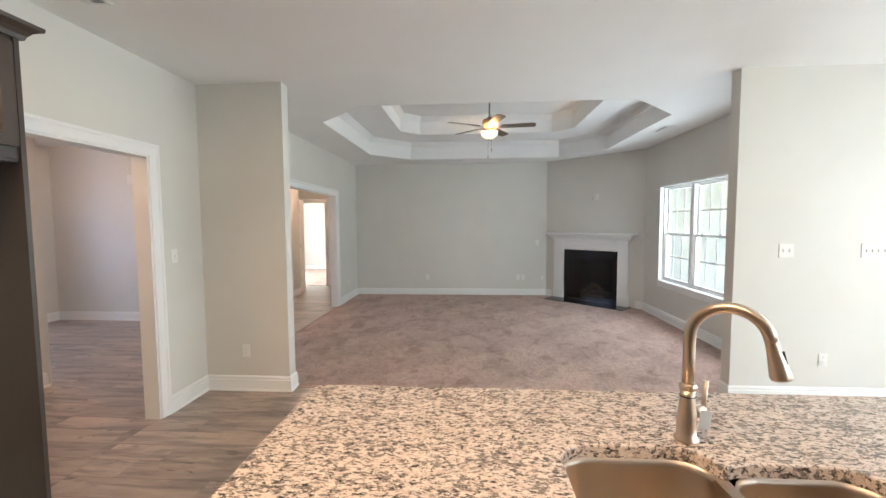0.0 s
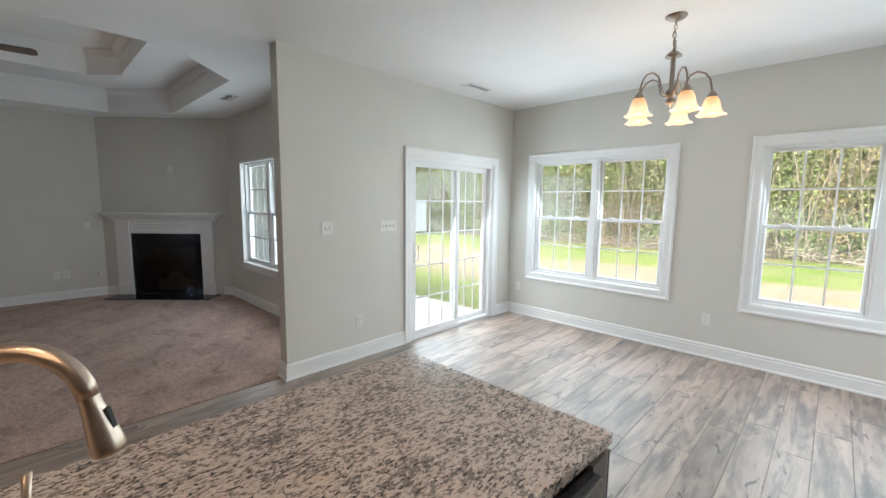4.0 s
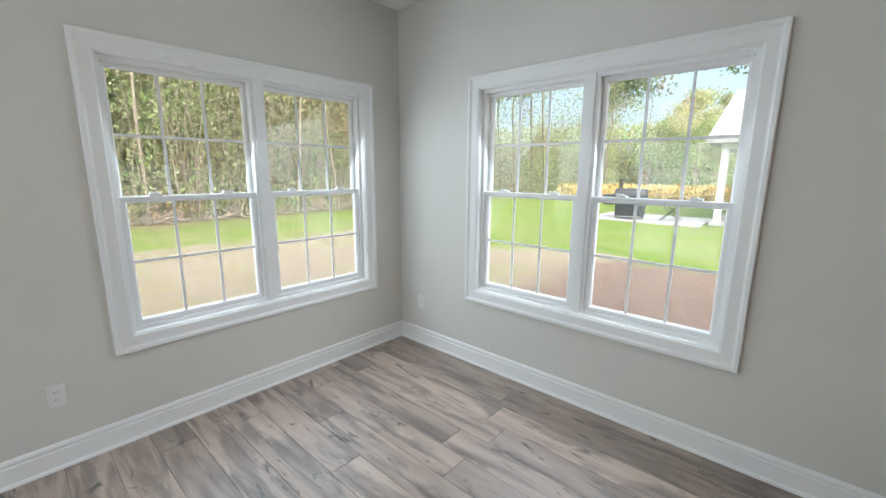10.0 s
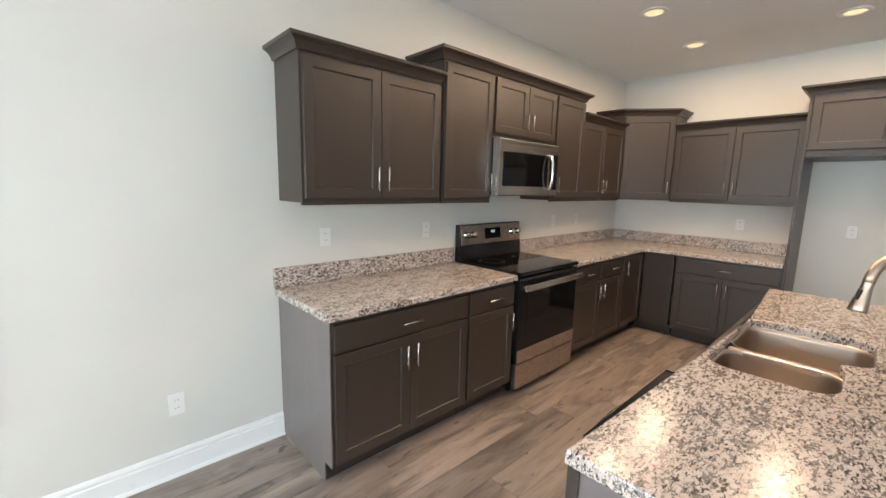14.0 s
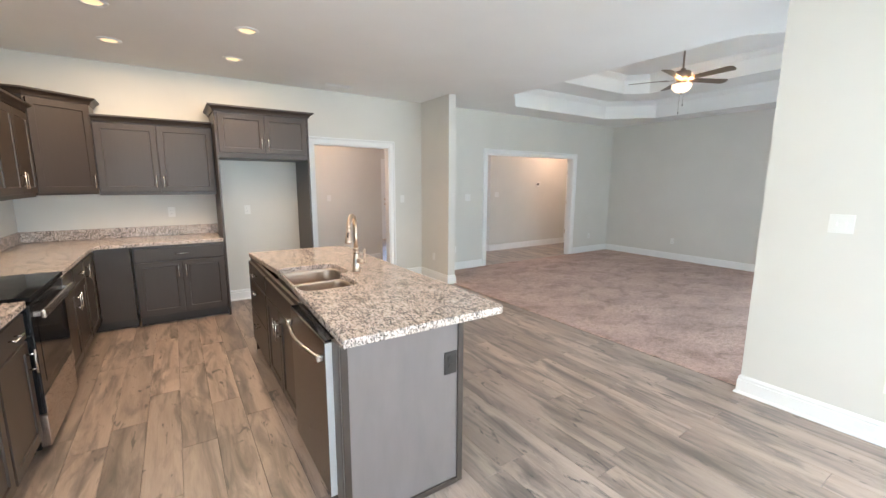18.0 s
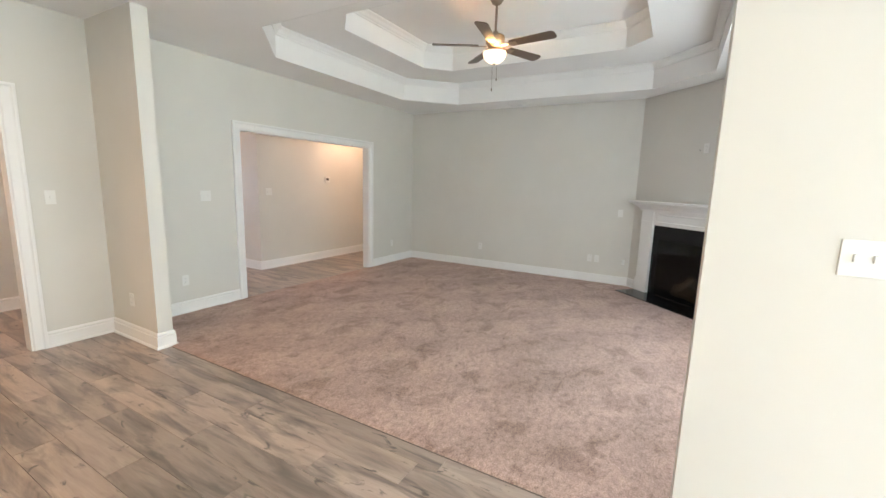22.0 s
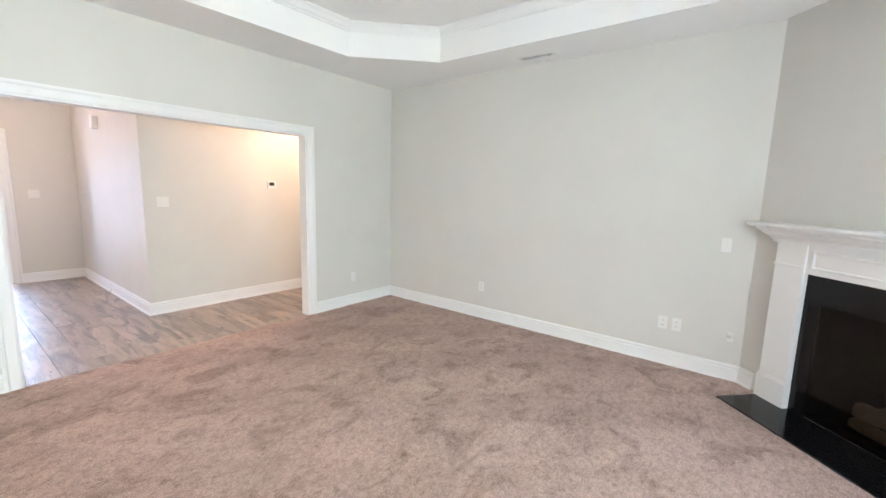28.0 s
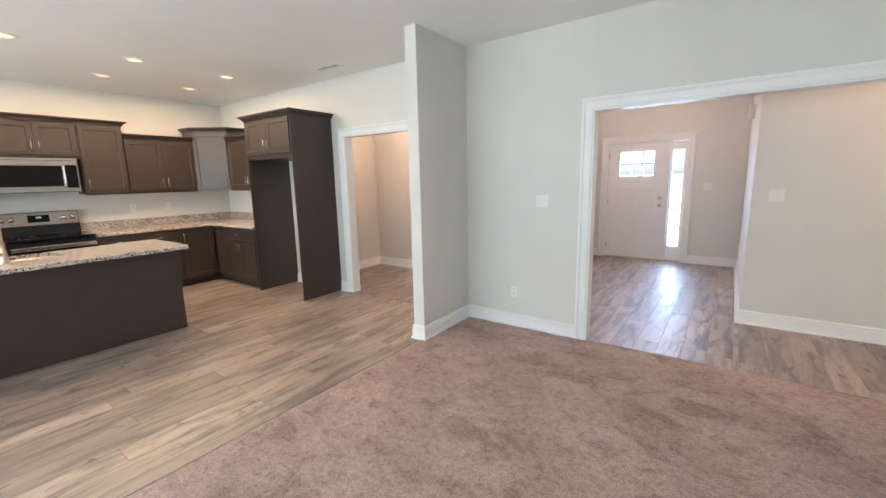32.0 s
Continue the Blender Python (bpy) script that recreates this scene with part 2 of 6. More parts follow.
def carpet_material():
    m = material("taupe_cut_pile_carpet", (0.3, 0.24, 0.2), 0.95, spec=0.1)
    v = world_coords(m)
    tuft = noise_tex(m, v, 130.0, 3, 0.7)
    curl = noise_tex(m, world_coords(m, (1.0, 0.6, 1), (0, 0, 0.3)), 48.0, 4, 0.65, 1.0)
    sweep = noise_tex(m, world_coords(m, (1.0, 0.32, 1), (0, 0, 0.15)), 1.9, 3, 0.55, 0.5)
    prints = noise_tex(m, world_coords(m, (1.0, 0.7, 1), (0, 0, 0.5)), 4.2, 5, 0.66, 0.9)
    spots = noise_tex(m, v, 17.0, 5, 0.7, 0.6)
    col = ramp(m, tuft, [(0.25, (0.262, 0.185, 0.162)), (0.5, (0.485, 0.353, 0.314)), (0.75, (0.65, 0.507, 0.46))])
    col = mixed(m, 1.0, col, ramp(m, curl, [(0.32, (0.66, 0.645, 0.635)), (0.5, (0.99, 0.975, 0.965)), (0.7, (1.17, 1.155, 1.14))]), "MULTIPLY")
    col = mixed(m, 1.0, col, ramp(m, sweep, [(0.36, (0.88, 0.87, 0.865)), (0.52, (1.0, 0.99, 0.985)), (0.7, (1.04, 1.035, 1.03))]), "MULTIPLY")
    col = mixed(m, 1.0, col, ramp(m, prints, [(0.37, (0.74, 0.715, 0.705)), (0.425, (0.88, 0.865, 0.855)), (0.465, (0.985, 0.98, 0.975)), (0.6, (1.04, 1.035, 1.03))]), "MULTIPLY")
    col = mixed(m, 1.0, col, ramp(m, spots, [(0.30, (0.74, 0.725, 0.715)), (0.47, (0.98, 0.975, 0.97)), (1.0, (1.06, 1.06, 1.06))]), "MULTIPLY")
    # vacuum tracks: pile brushed to and fro in strips
    tracks = node(m, "ShaderNodeTexWave", Scale=0.42, Distortion=2.2, Detail=2.0)
    tracks.inputs["Detail Scale"].default_value = 0.8
    tracks.bands_direction = "X"
    join(m, world_coords(m, (1, 1, 1), (0, 0, 0.9)), tracks.inputs["Vector"])
    col = mixed(m, 1.0, col, ramp(m, tracks.outputs["Fac"], [(0.35, (0.94, 0.935, 0.93)), (0.55, (1.03, 1.03, 1.03))]), "MULTIPLY")
    join(m, col, shader(m).inputs["Base Color"])
    shader(m).inputs["Sheen Weight"].default_value = 0.2
    shader(m).inputs["Sheen Roughness"].default_value = 0.5
    shader(m).inputs["Sheen Tint"].default_value = (0.75, 0.69, 0.65, 1)
    height = mixed(m, 0.6, ramp(m, tuft, [(0, (0, 0, 0)), (1, (1, 1, 1))]), ramp(m, curl, [(0, (0, 0, 0)), (1, (1, 1, 1))]))
    bump(m, height, 0.8, 0.011)
    return m


CARPET = carpet_material()


def glass_material(name, tint=(0.855, 0.87, 0.865), veil_share=0.010):
    m = bpy.data.materials.new(name)
    m.use_nodes = True
    t = m.node_tree
    t.nodes.remove(t.nodes["Principled BSDF"])
    tr = t.nodes.new("ShaderNodeBsdfTransparent")
    tr.inputs["Color"].default_value = (*tint, 1)
    gl = t.nodes.new("ShaderNodeBsdfGlossy")
    gl.inputs["Roughness"].default_value = 0.01
    lw = t.nodes.new("ShaderNodeLayerWeight")
    lw.inputs["Blend"].default_value = 0.5
    pw = t.nodes.new("ShaderNodeMath")
    pw.operation = "POWER"
    pw.inputs[1].default_value = 5.0
    t.links.new(lw.outputs["Facing"], pw.inputs[0])
    fr = t.nodes.new("ShaderNodeMapRange")
    fr.inputs[3].default_value, fr.inputs[4].default_value = 0.035, 0.9
    t.links.new(pw.outputs[0], fr.inputs[0])
    # faint pale veil mixed in as painted haze that lifts the dark outdoors
    veil = t.nodes.new("ShaderNodeBsdfTranslucent")
    veil.inputs["Color"].default_value = (0.8, 0.82, 0.82, 1)
    veil_mix = t.nodes.new("ShaderNodeMixShader")
    veil_mix.inputs[0].default_value = veil_share
    t.links.new(tr.outputs[0], veil_mix.inputs[1])
    t.links.new(veil.outputs[0], veil_mix.inputs[2])
    mx = t.nodes.new("ShaderNodeMixShader")
    t.links.new(fr.outputs[0], mx.inputs[0])
    t.links.new(veil_mix.outputs[0], mx.inputs[1])
    t.links.new(gl.outputs[0], mx.inputs[2])
    t.links.new(mx.outputs[0], t.nodes["Material Output"].inputs["Surface"])
    return m


GLASS = glass_material("window_glass")
# blue of the sky light at the front door put into the glass tint
DOOR_GLASS = glass_material("sky_tinted_door_glass", (0.62, 0.70, 0.80))


def glow(name, colour, strength):
    m = material(name, colour, 0.4)
    shader(m).inputs["Emission Color"].default_value = (*colour, 1)
    shader(m).inputs["Emission Strength"].default_value = strength
    return m


LED = glow("recessed_lamp_lens", (1.0, 0.72, 0.40), 0.085)
SHADE = glow("lit_amber_glass", (1.0, 0.52, 0.20), 0.30)
zed = node(SHADE, "ShaderNodeSeparateXYZ")
join(SHADE, world_coords(SHADE), zed.inputs[0])
join(SHADE, ramp(SHADE, span(SHADE, zed.outputs[2], 2.11, 2.225, 0.0, 1.0), [(0.0, (1.0, 0.74, 0.50)), (0.35, (1.0, 0.82, 0.60)), (0.65, (0.85, 0.52, 0.30)), (1.0, (0.50, 0.25, 0.12))]), shader(SHADE).inputs["Emission Color"])
shader(SHADE).inputs["Emission Strength"].default_value = 0.17
BULB = glow("lit_bulb", (1.0, 0.82, 0.55), 1.2)
BOWL = glow("lit_frosted_bowl", (1.0, 0.74, 0.46), 0.16)
FLUSH = glow("lit_ceiling_lamp_glass", (1.0, 0.74, 0.5), 0.32)
DIGIT = glow("clock_digits", (0.7, 0.95, 1.0), 0.08)

# ---- tools ----
def link(name, bm, mat, parent=None, smooth=False):
    me = bpy.data.meshes.new(name)
    bmesh.ops.recalc_face_normals(bm, faces=bm.faces)
    bm.to_mesh(me)
    bm.free()
    if smooth:
        for p in me.polygons:
            p.use_smooth = True
    me.materials.append(mat)
    ob = new(name, me)
    ob.parent = parent
    return ob


def part(name, bm, mat, parent, label="", smooth=False):
    return tagged(link(name, bm, mat, parent, smooth), label)


def thing(name, m, label, category, group=""):
    ob = new(name)
    ob.matrix_world = m
    ob.empty_display_size = 0.1
    return tagged(ob, label, category, group)


def structure(ob, label=""):
    return tagged(ob, label, "", "", "structure")


def add_box(bm, x0, x1, y0, y1, z0, z1, bevel=0.0, m=None):
    v = [bm.verts.new((x, y, z)) for z in (z0, z1) for x, y in ((x0, y0), (x1, y0), (x1, y1), (x0, y1))]
    f = [bm.faces.new([v[i] for i in q]) for q in ((3, 2, 1, 0), (4, 5, 6, 7), (0, 1, 5, 4), (1, 2, 6, 5), (2, 3, 7, 6), (3, 0, 4, 7))]
    if bevel:
        edges = list({e for q in f for e in q.edges})
        r = bmesh.ops.bevel(bm, geom=edges, offset=bevel, segments=2, profile=0.6, affect="EDGES")
        v = list({w for q in r["faces"] for w in q.verts} | {w for w in v if w.is_valid})
    if m is not None:
        bmesh.ops.transform(bm, matrix=m, verts=[w for w in v if w.is_valid])
    return v


def box(x0, x1, y0, y1, z0, z1, bevel=0.0, m=None):
    bm = bmesh.new()
    add_box(bm, x0, x1, y0, y1, z0, z1, bevel, m)
    return bm


def add_lathe(bm, profile, steps=24, centre=(0, 0, 0), m=None):
    """A body of revolution about z from (radius, height) pairs."""
    rings = []
    for r, z in profile:
        if r < 1e-5:
            rings.append([bm.verts.new((centre[0], centre[1], centre[2] + z))])
        else:
            rings.append([bm.verts.new((centre[0] + r * math.cos(a), centre[1] + r * math.sin(a), centre[2] + z)) for a in [2 * math.pi * i / steps for i in range(steps)]])
    for a, b in zip(rings, rings[1:]):
        for i in range(steps):
            j = (i + 1) % steps
            if len(a) == 1 and len(b) == 1:
                continue
            if len(a) == 1:
                bm.faces.new((a[0], b[i], b[j]))
            elif len(b) == 1:
                bm.faces.new((a[i], a[j], b[0]))
            else:
                bm.faces.new((a[i], a[j], b[j], b[i]))
    if m is not None:
        bmesh.ops.transform(bm, matrix=m, verts=[v for r in rings for v in r])


def lathe(profile, steps=24, centre=(0, 0, 0), m=None):
    bm = bmesh.new()
    add_lathe(bm, profile, steps, centre, m)
    return bm


def add_tube(bm, points, radius, steps=10, caps=True):
    """A round tube through points; radius one number or one per point."""
    pts = [Vector(p) for p in points]
    n = len(pts)
    rad = radius if isinstance(radius, (list, tuple)) else [radius] * n
    up = Vector((0, 0, 1))
    rings = []
    side = None
    for i, p in enumerate(pts):
        d = (pts[min(i + 1, n - 1)] - pts[max(i - 1, 0)]).normalized()
        if side is None:
            side = d.cross(up if abs(d.z) < 0.9 else Vector((1, 0, 0))).normalized()
        else:
            side = (side - d * side.dot(d)).normalized()
        other = d.cross(side)
        rings.append([bm.verts.new(p + rad[i] * (math.cos(a) * side + math.sin(a) * other)) for a in [2 * math.pi * k / steps for k in range(steps)]])
    for a, b in zip(rings, rings[1:]):
        for k in range(steps):
            bm.faces.new((a[k], a[(k + 1) % steps], b[(k + 1) % steps], b[k]))
    if caps:
        bm.faces.new(rings[0])
        bm.faces.new(rings[-1])


def tube(points, radius, steps=10):
    bm = bmesh.new()
    add_tube(bm, points, radius, steps)
    return bm


def sweep(path, profile, closed=False, m=None):
    """Sweeps a section along a flat path with mitred corners. path: (u, v); profile: (offset to the path's left, height)."""
    n = len(path)
    pts = [Vector(p) for p in path]
    rows = []
    for i, p in enumerate(pts):
        before = (p - pts[i - 1]).normalized() if closed or i else None
        after = (pts[(i + 1) % n] - p).normalized() if closed or i < n - 1 else None
        before, after = before or after, after or before
        n1, n2 = Vector((-before.y, before.x)), Vector((-after.y, after.x))
        mid = (n1 + n2).normalized()
        rows.append((p, mid / max(0.2, mid.dot(n1))))
    bm = bmesh.new()
    rings = [[bm.verts.new((p.x + k * o.x, p.y + k * o.y, h)) for k, h in profile] for p, o in rows]
    q = len(profile)
    for i in range(n if closed else n - 1):
        a, b = rings[i], rings[(i + 1) % n]
        for j in range(q):
            bm.faces.new((a[j], a[(j + 1) % q], b[(j + 1) % q], b[j]))
    if not closed:
        bm.faces.new(rings[0])
        bm.faces.new(rings[-1])
    if m is not None:
        bm.transform(m)
    return bm


def slab(outline, holes, z0, z1):
    """A flat plate between two heights with holes through it."""
    bm = bmesh.new()
    edges = []
    for loop in (outline, *holes):
        vs = [bm.verts.new((x, y, z0)) for x, y in loop]
        edges += [bm.edges.new((vs[i], vs[(i + 1) % len(vs)])) for i in range(len(vs))]
    bmesh.ops.triangle_fill(bm, use_beauty=True, use_dissolve=False, edges=edges)
    low = list(bm.faces)
    r = bmesh.ops.extrude_face_region(bm, geom=low)
    bmesh.ops.translate(bm, vec=(0, 0, z1 - z0), verts=[g for g in r["geom"] if isinstance(g, bmesh.types.BMVert)])
    return bm


def wall_bm(length, height, thick, openings=(), bottom=0.0):
    """A wall along +x from 0, its room face at y = 0 and its back at y = thick, with openings (u0, u1, z0, z1) through it."""
    us = sorted({0.0, length, *[o[0] for o in openings], *[o[1] for o in openings]})
    zs = sorted({bottom, height, *[o[2] for o in openings], *[o[3] for o in openings]})
    full = {}
    for i in range(len(us) - 1):
        for k in range(len(zs) - 1):
            cu, cz = (us[i] + us[i + 1]) / 2, (zs[k] + zs[k + 1]) / 2
            full[i, k] = not any(o[0] < cu < o[1] and o[2] < cz < o[3] for o in openings)
    bm = bmesh.new()
    made = {}

    def vert(i, k, back):
        if (i, k, back) not in made:
            made[i, k, back] = bm.verts.new((us[i], thick if back else 0.0, zs[k]))
        return made[i, k, back]

    for (i, k), solid in full.items():
        if not solid:
            continue
        bm.faces.new((vert(i, k, 0), vert(i + 1, k, 0), vert(i + 1, k + 1, 0), vert(i, k + 1, 0)))
        bm.faces.new((vert(i, k, 1), vert(i, k + 1, 1), vert(i + 1, k + 1, 1), vert(i + 1, k, 1)))
        for di, dk, a, b in ((-1, 0, (i, k), (i, k + 1)), (1, 0, (i + 1, k), (i + 1, k + 1)), (0, -1, (i, k), (i + 1, k)), (0, 1, (i, k + 1), (i + 1, k + 1))):
            if not full.get((i + di, k + dk), False):
                bm.faces.new((vert(*a, 0), vert(*b, 0), vert(*b, 1), vert(*a, 1)))
    return bm


def along(x, y, turn, z=0.0):
    """Wall frame: u runs from (x, y) along the given heading in degrees, and the room lies to its right."""
    return pose(x, y, z, 0, 0, turn)


def upright(m):
    """A plane standing on a wall frame: its own x along the wall, its y up, its z out into the room."""
    return m @ pose(0, 0, 0, 90, 0, 0)


def rounded(x0, x1, y0, y1, r, steps=5, radii=None):
    """Outline of a rounded rectangle, anticlockwise."""
    rr = radii or (r, r, r, r)
    out = []
    for (cx, cy, a0), q in zip(((x1, y0, -90), (x1, y1, 0), (x0, y1, 90), (x0, y0, 180)), rr):
        sx = cx - q if cx == x1 else cx + q
        sy = cy - q if cy == y1 else cy + q
        if q < 1e-4:
            out.append((cx, cy))
            continue
        for i in range(steps + 1):
            a = radians(a0 + 90 * i / steps)
            out.append((sx + q * math.cos(a), sy + q * math.sin(a)))
    return out

# ---- plan ----
H = 2.765
WEST, SOUTH, EAST, MID, NORTH = -2.13, -0.93, 5.73, 3.785, 8.79
LIV_E = 3.29
THIN, OUTER = 0.12, 0.16
CASE = 0.089


def wall(name, frame_m, length, thick, openings=(), label="", mat=WALL, height=H):
    ob = link(name, wall_bm(length, height, thick, openings), mat)
    ob.matrix_world = frame_m
    return structure(ob, label)


SOUTH_F = along(EAST + OUTER, SOUTH, 180)
EAST_F = along(EAST, MID + OUTER, -90)
MID_F = along(2.495, MID, 0)
LIVE_F = along(LIV_E, 7.42, -90)
NORTH_F = along(WEST - THIN, NORTH, 0)
WEST_F = along(WEST, SOUTH - OUTER, 90)


def su(x):
    return EAST + OUTER - x


def eu(y):
    return MID + OUTER - y


def wu(y):
    return y - SOUTH + OUTER


W3 = (su(4.882), su(3.306), 0.602, 2.066)
W1 = (eu(3.414), eu(1.822), 0.604, 2.064)
W2 = (eu(1.047), eu(-0.551), 0.604, 2.064)
SLIDE = (3.886 - 2.495, 5.325 - 2.495, 0.0, 2.01)
LIVE = (7.42 - 6.895, 7.42 - 4.40, 0.60, 2.066)
O1 = (wu(2.067), wu(3.211), 0.0, 2.053)
O2 = (wu(5.155), wu(7.494), 0.0, 2.042)

wall("wall_south", SOUTH_F, EAST + OUTER - WEST + THIN, OUTER, [W3], "light greige painted kitchen wall with a twin window")
wall("wall_east", EAST_F, MID + OUTER - SOUTH, OUTER, [W1, W2], "light greige painted dining wall with two twin windows")
wall("wall_middle", MID_F, EAST - 2.495, THIN, [SLIDE], "light greige painted wall with a sliding glass door")
wall("wall_living_east", LIVE_F, 7.42 - MID - THIN, OUTER, [LIVE], "light greige painted living room wall with a triple window")
wall("wall_north", NORTH_F, 1.875 - WEST + THIN, THIN, (), "plain light greige painted living room wall")
wall("wall_west", WEST_F, NORTH - SOUTH + OUTER, THIN, [O1, O2], "light greige painted wall with two cased openings")
wall("wall_stub", along(WEST, MID, 0), 0.785, THIN, (), "short light greige wall end between kitchen and living room")
FPA, FPB = Vector((1.875, 8.79)), Vector((3.29, 7.42))
FP_TURN = math.degrees(math.atan2(FPB.y - FPA.y, FPB.x - FPA.x))
FP_LEN = (FPB - FPA).length
FP_F = along(FPA.x, FPA.y, FP_TURN)
wall("wall_fireplace", FP_F, FP_LEN, THIN, [(0.42, 1.52, 0.0, 0.995)], "greige painted corner wall that holds the fireplace")

# rooms seen through the openings
wall("wall_hall_west", along(-3.40, 6.31 + 0.0, 90), 8.82 - 6.31, THIN, (), "greige painted hallway wall")
wall("wall_foyer_north", along(-6.35, 6.31, 0), 6.35 - 3.52, THIN, (), "greige painted foyer wall")
DOORWAY = (4.26 - 3.75, 5.53 - 3.75, 0.0, 2.06)
wall("wall_front", along(-6.35, 3.75, 90), 6.31 - 3.75, OUTER, [DOORWAY], "greige painted foyer wall round the front door")
wall("wall_foyer_south", along(-3.842, 3.75, 180), 6.35 + OUTER - 3.842, THIN, (), "greige painted foyer wall")
wall("wall_passage_west", along(-3.72, 1.05, 90), 3.81 - 1.05, THIN, (), "greige painted passage wall")
wall("wall_passage_south", along(-2.25, 1.05, 180), 3.72 - 2.25 + THIN, THIN, (), "greige painted passage wall")
wall("wall_hall_end", along(-5.6, 9.9, 0), 5.6 - 2.25, THIN, [(5.6 - 4.02, 5.6 - 3.21, 0.0, 2.04)], "greige painted end of the hallway with a doorway")
wall("wall_hall_east", along(-2.25, 9.9, -90), 9.9 - NORTH, THIN, (), "greige painted hallway wall")
wall("wall_hall_cross_south", along(-3.52, 8.82, 180), 5.6 - 3.52, THIN, (), "greige painted cross hallway wall")
wall("wall_hall_cross_west", along(-5.6, 8.82, 90), 9.9 - 8.82, THIN, (), "greige painted cross hallway wall")
wall("wall_bedroom_north", along(-5.6, 13.4, 0), 5.6 - 2.6, THIN, (), "pale bedroom wall in daylight")
wall("wall_bedroom_east", along(-3.0, 13.4, -90), 13.4 - 10.02, THIN, (), "pale bedroom wall in daylight")
# opening added out of view so that daylight reaches the bedroom walls
wall("wall_bedroom_west", along(-5.6, 10.02, 90), 13.4 - 10.02, THIN, [(0.7, 2.7, 0.6, 2.1)], "bedroom wall with an added unseen window opening")

# ---- ceilings ----
TX, TY = 0.565, 6.39


def octagon(d, hx=2.065, hy=1.83, c=0.645):
    a, b = hx - d, hy - d
    k = c - 0.586 * d
    return [(TX - a + k, TY - b), (TX + a - k, TY - b), (TX + a, TY - b + k), (TX + a, TY + b - k), (TX + a - k, TY + b), (TX - a + k, TY + b), (TX - a, TY + b - k), (TX - a, TY - b + k)]


OCT1 = octagon(0.0)
OCT2 = octagon(0.0, 1.445, 1.09, 0.30)
Z1, Z2 = 3.08, 3.38
main = slab([(WEST, SOUTH - 0.05), (EAST + 0.05, SOUTH - 0.05), (EAST + 0.05, MID + 0.05), (LIV_E + 0.05, MID + 0.05), (LIV_E + 0.05, NORTH + 0.05), (WEST, NORTH + 0.05)], [OCT1], H, H + 0.05)
structure(link("ceiling", main, CEIL), "smooth white painted ceiling")
structure(link("ceiling_tray_lower", slab(octagon(-0.12), [OCT2], Z1, Z1 + 0.04), CEIL), "white lower step of the tray ceiling")
structure(link("ceiling_tray_upper", slab(octagon(-0.12, 1.445, 1.09, 0.30), [], Z2, Z2 + 0.04), CEIL), "white top of the tray ceiling")
structure(link("ceiling_tray_side", sweep(OCT1, [(0.004, H - 0.001), (0.004, Z1 + 0.02), (-0.05, Z1 + 0.02), (-0.05, H + 0.06)], True), CEIL), "white upright faces of the tray ceiling")
structure(link("ceiling_tray_side", sweep(OCT2, [(0.004, Z1 - 0.001), (0.004, Z2 + 0.02), (-0.05, Z2 + 0.02), (-0.05, Z1 + 0.05)], True), CEIL), "white upright faces of the upper tray")
CROWN = [(0.0, -0.085), (0.012, -0.085), (0.016, -0.07), (0.028, -0.058), (0.045, -0.032), (0.062, -0.016), (0.068, -0.012), (0.07, 0.0), (0.0, 0.0)]
structure(link("trim", sweep(OCT1, [(k + 0.0045, Z1 - 0.002 + h) for k, h in CROWN], True), TRIM), "white crown moulding in the tray ceiling")
structure(link("trim", sweep(OCT2, [(k + 0.0045, Z2 - 0.002 + h) for k, h in CROWN], True), TRIM), "white crown moulding in the upper tray")
structure(link("ceiling_hall", slab([(-6.5, 0.9), (WEST, 0.9), (WEST, 13.6), (-6.5, 13.6)], [], H, H + 0.05), CEIL), "white painted hall ceiling")
# unseen slab and edge boards added above the ceilings to shut out sky light
structure(link("roof_deck", slab([(-6.8, -1.5), (6.3, -1.5), (6.3, 4.3), (3.8, 4.3), (3.8, 14.0), (-6.8, 14.0)], [], 3.6, 3.75), CEIL), "plain unseen slab added over the rooms against sky light")
for nm, x0, x1, y0, y1 in (("fascia", -6.8, 6.3, -1.5, -1.4), ("fascia", 6.2, 6.3, -1.4, 4.3), ("fascia", 3.8, 6.2, 4.2, 4.3), ("fascia", 3.7, 3.8, 4.3, 14.0), ("fascia", -6.8, 3.7, 13.9, 14.0), ("fascia", -6.8, -6.7, -1.4, 13.9)):
    structure(link(nm, box(x0, x1, y0, y1, 2.8, 3.6), TRIM), "white unseen edge board added below the slab")

# ---- floors ----
structure(link("floor_base", slab([(-6.5, SOUTH - 0.1), (EAST + 0.1, SOUTH - 0.1), (EAST + 0.1, MID + 0.15), (LIV_E + 0.1, MID + 0.15), (LIV_E + 0.1, 13.5), (-6.5, 13.5)], [], -0.12, -0.0075), JOINT), "dark sub-floor under the planks")
carpet_bm = bmesh.new()
gx, gy = 109, 99
cx0, cx1, cy0, cy1 = WEST - 0.02, LIV_E + 0.02, 3.865, NORTH + 0.02
grid = [[carpet_bm.verts.new((cx0 + (cx1 - cx0) * i / gx, cy0 + (cy1 - cy0) * j / gy, 0.008 + 0.004 * noise.noise((i * 0.45, j * 0.45, 3.0)) + 0.003 * noise.noise((i * 0.9, j * 0.9, 9.0)))) for j in range(gy + 1)] for i in range(gx + 1)]
for i in range(gx):
    for j in range(gy):
        carpet_bm.faces.new((grid[i][j], grid[i + 1][j], grid[i + 1][j + 1], grid[i][j + 1]))
rim = [v for v in carpet_bm.verts if v.is_boundary]
for v in rim:
    v.co.z = 0.001
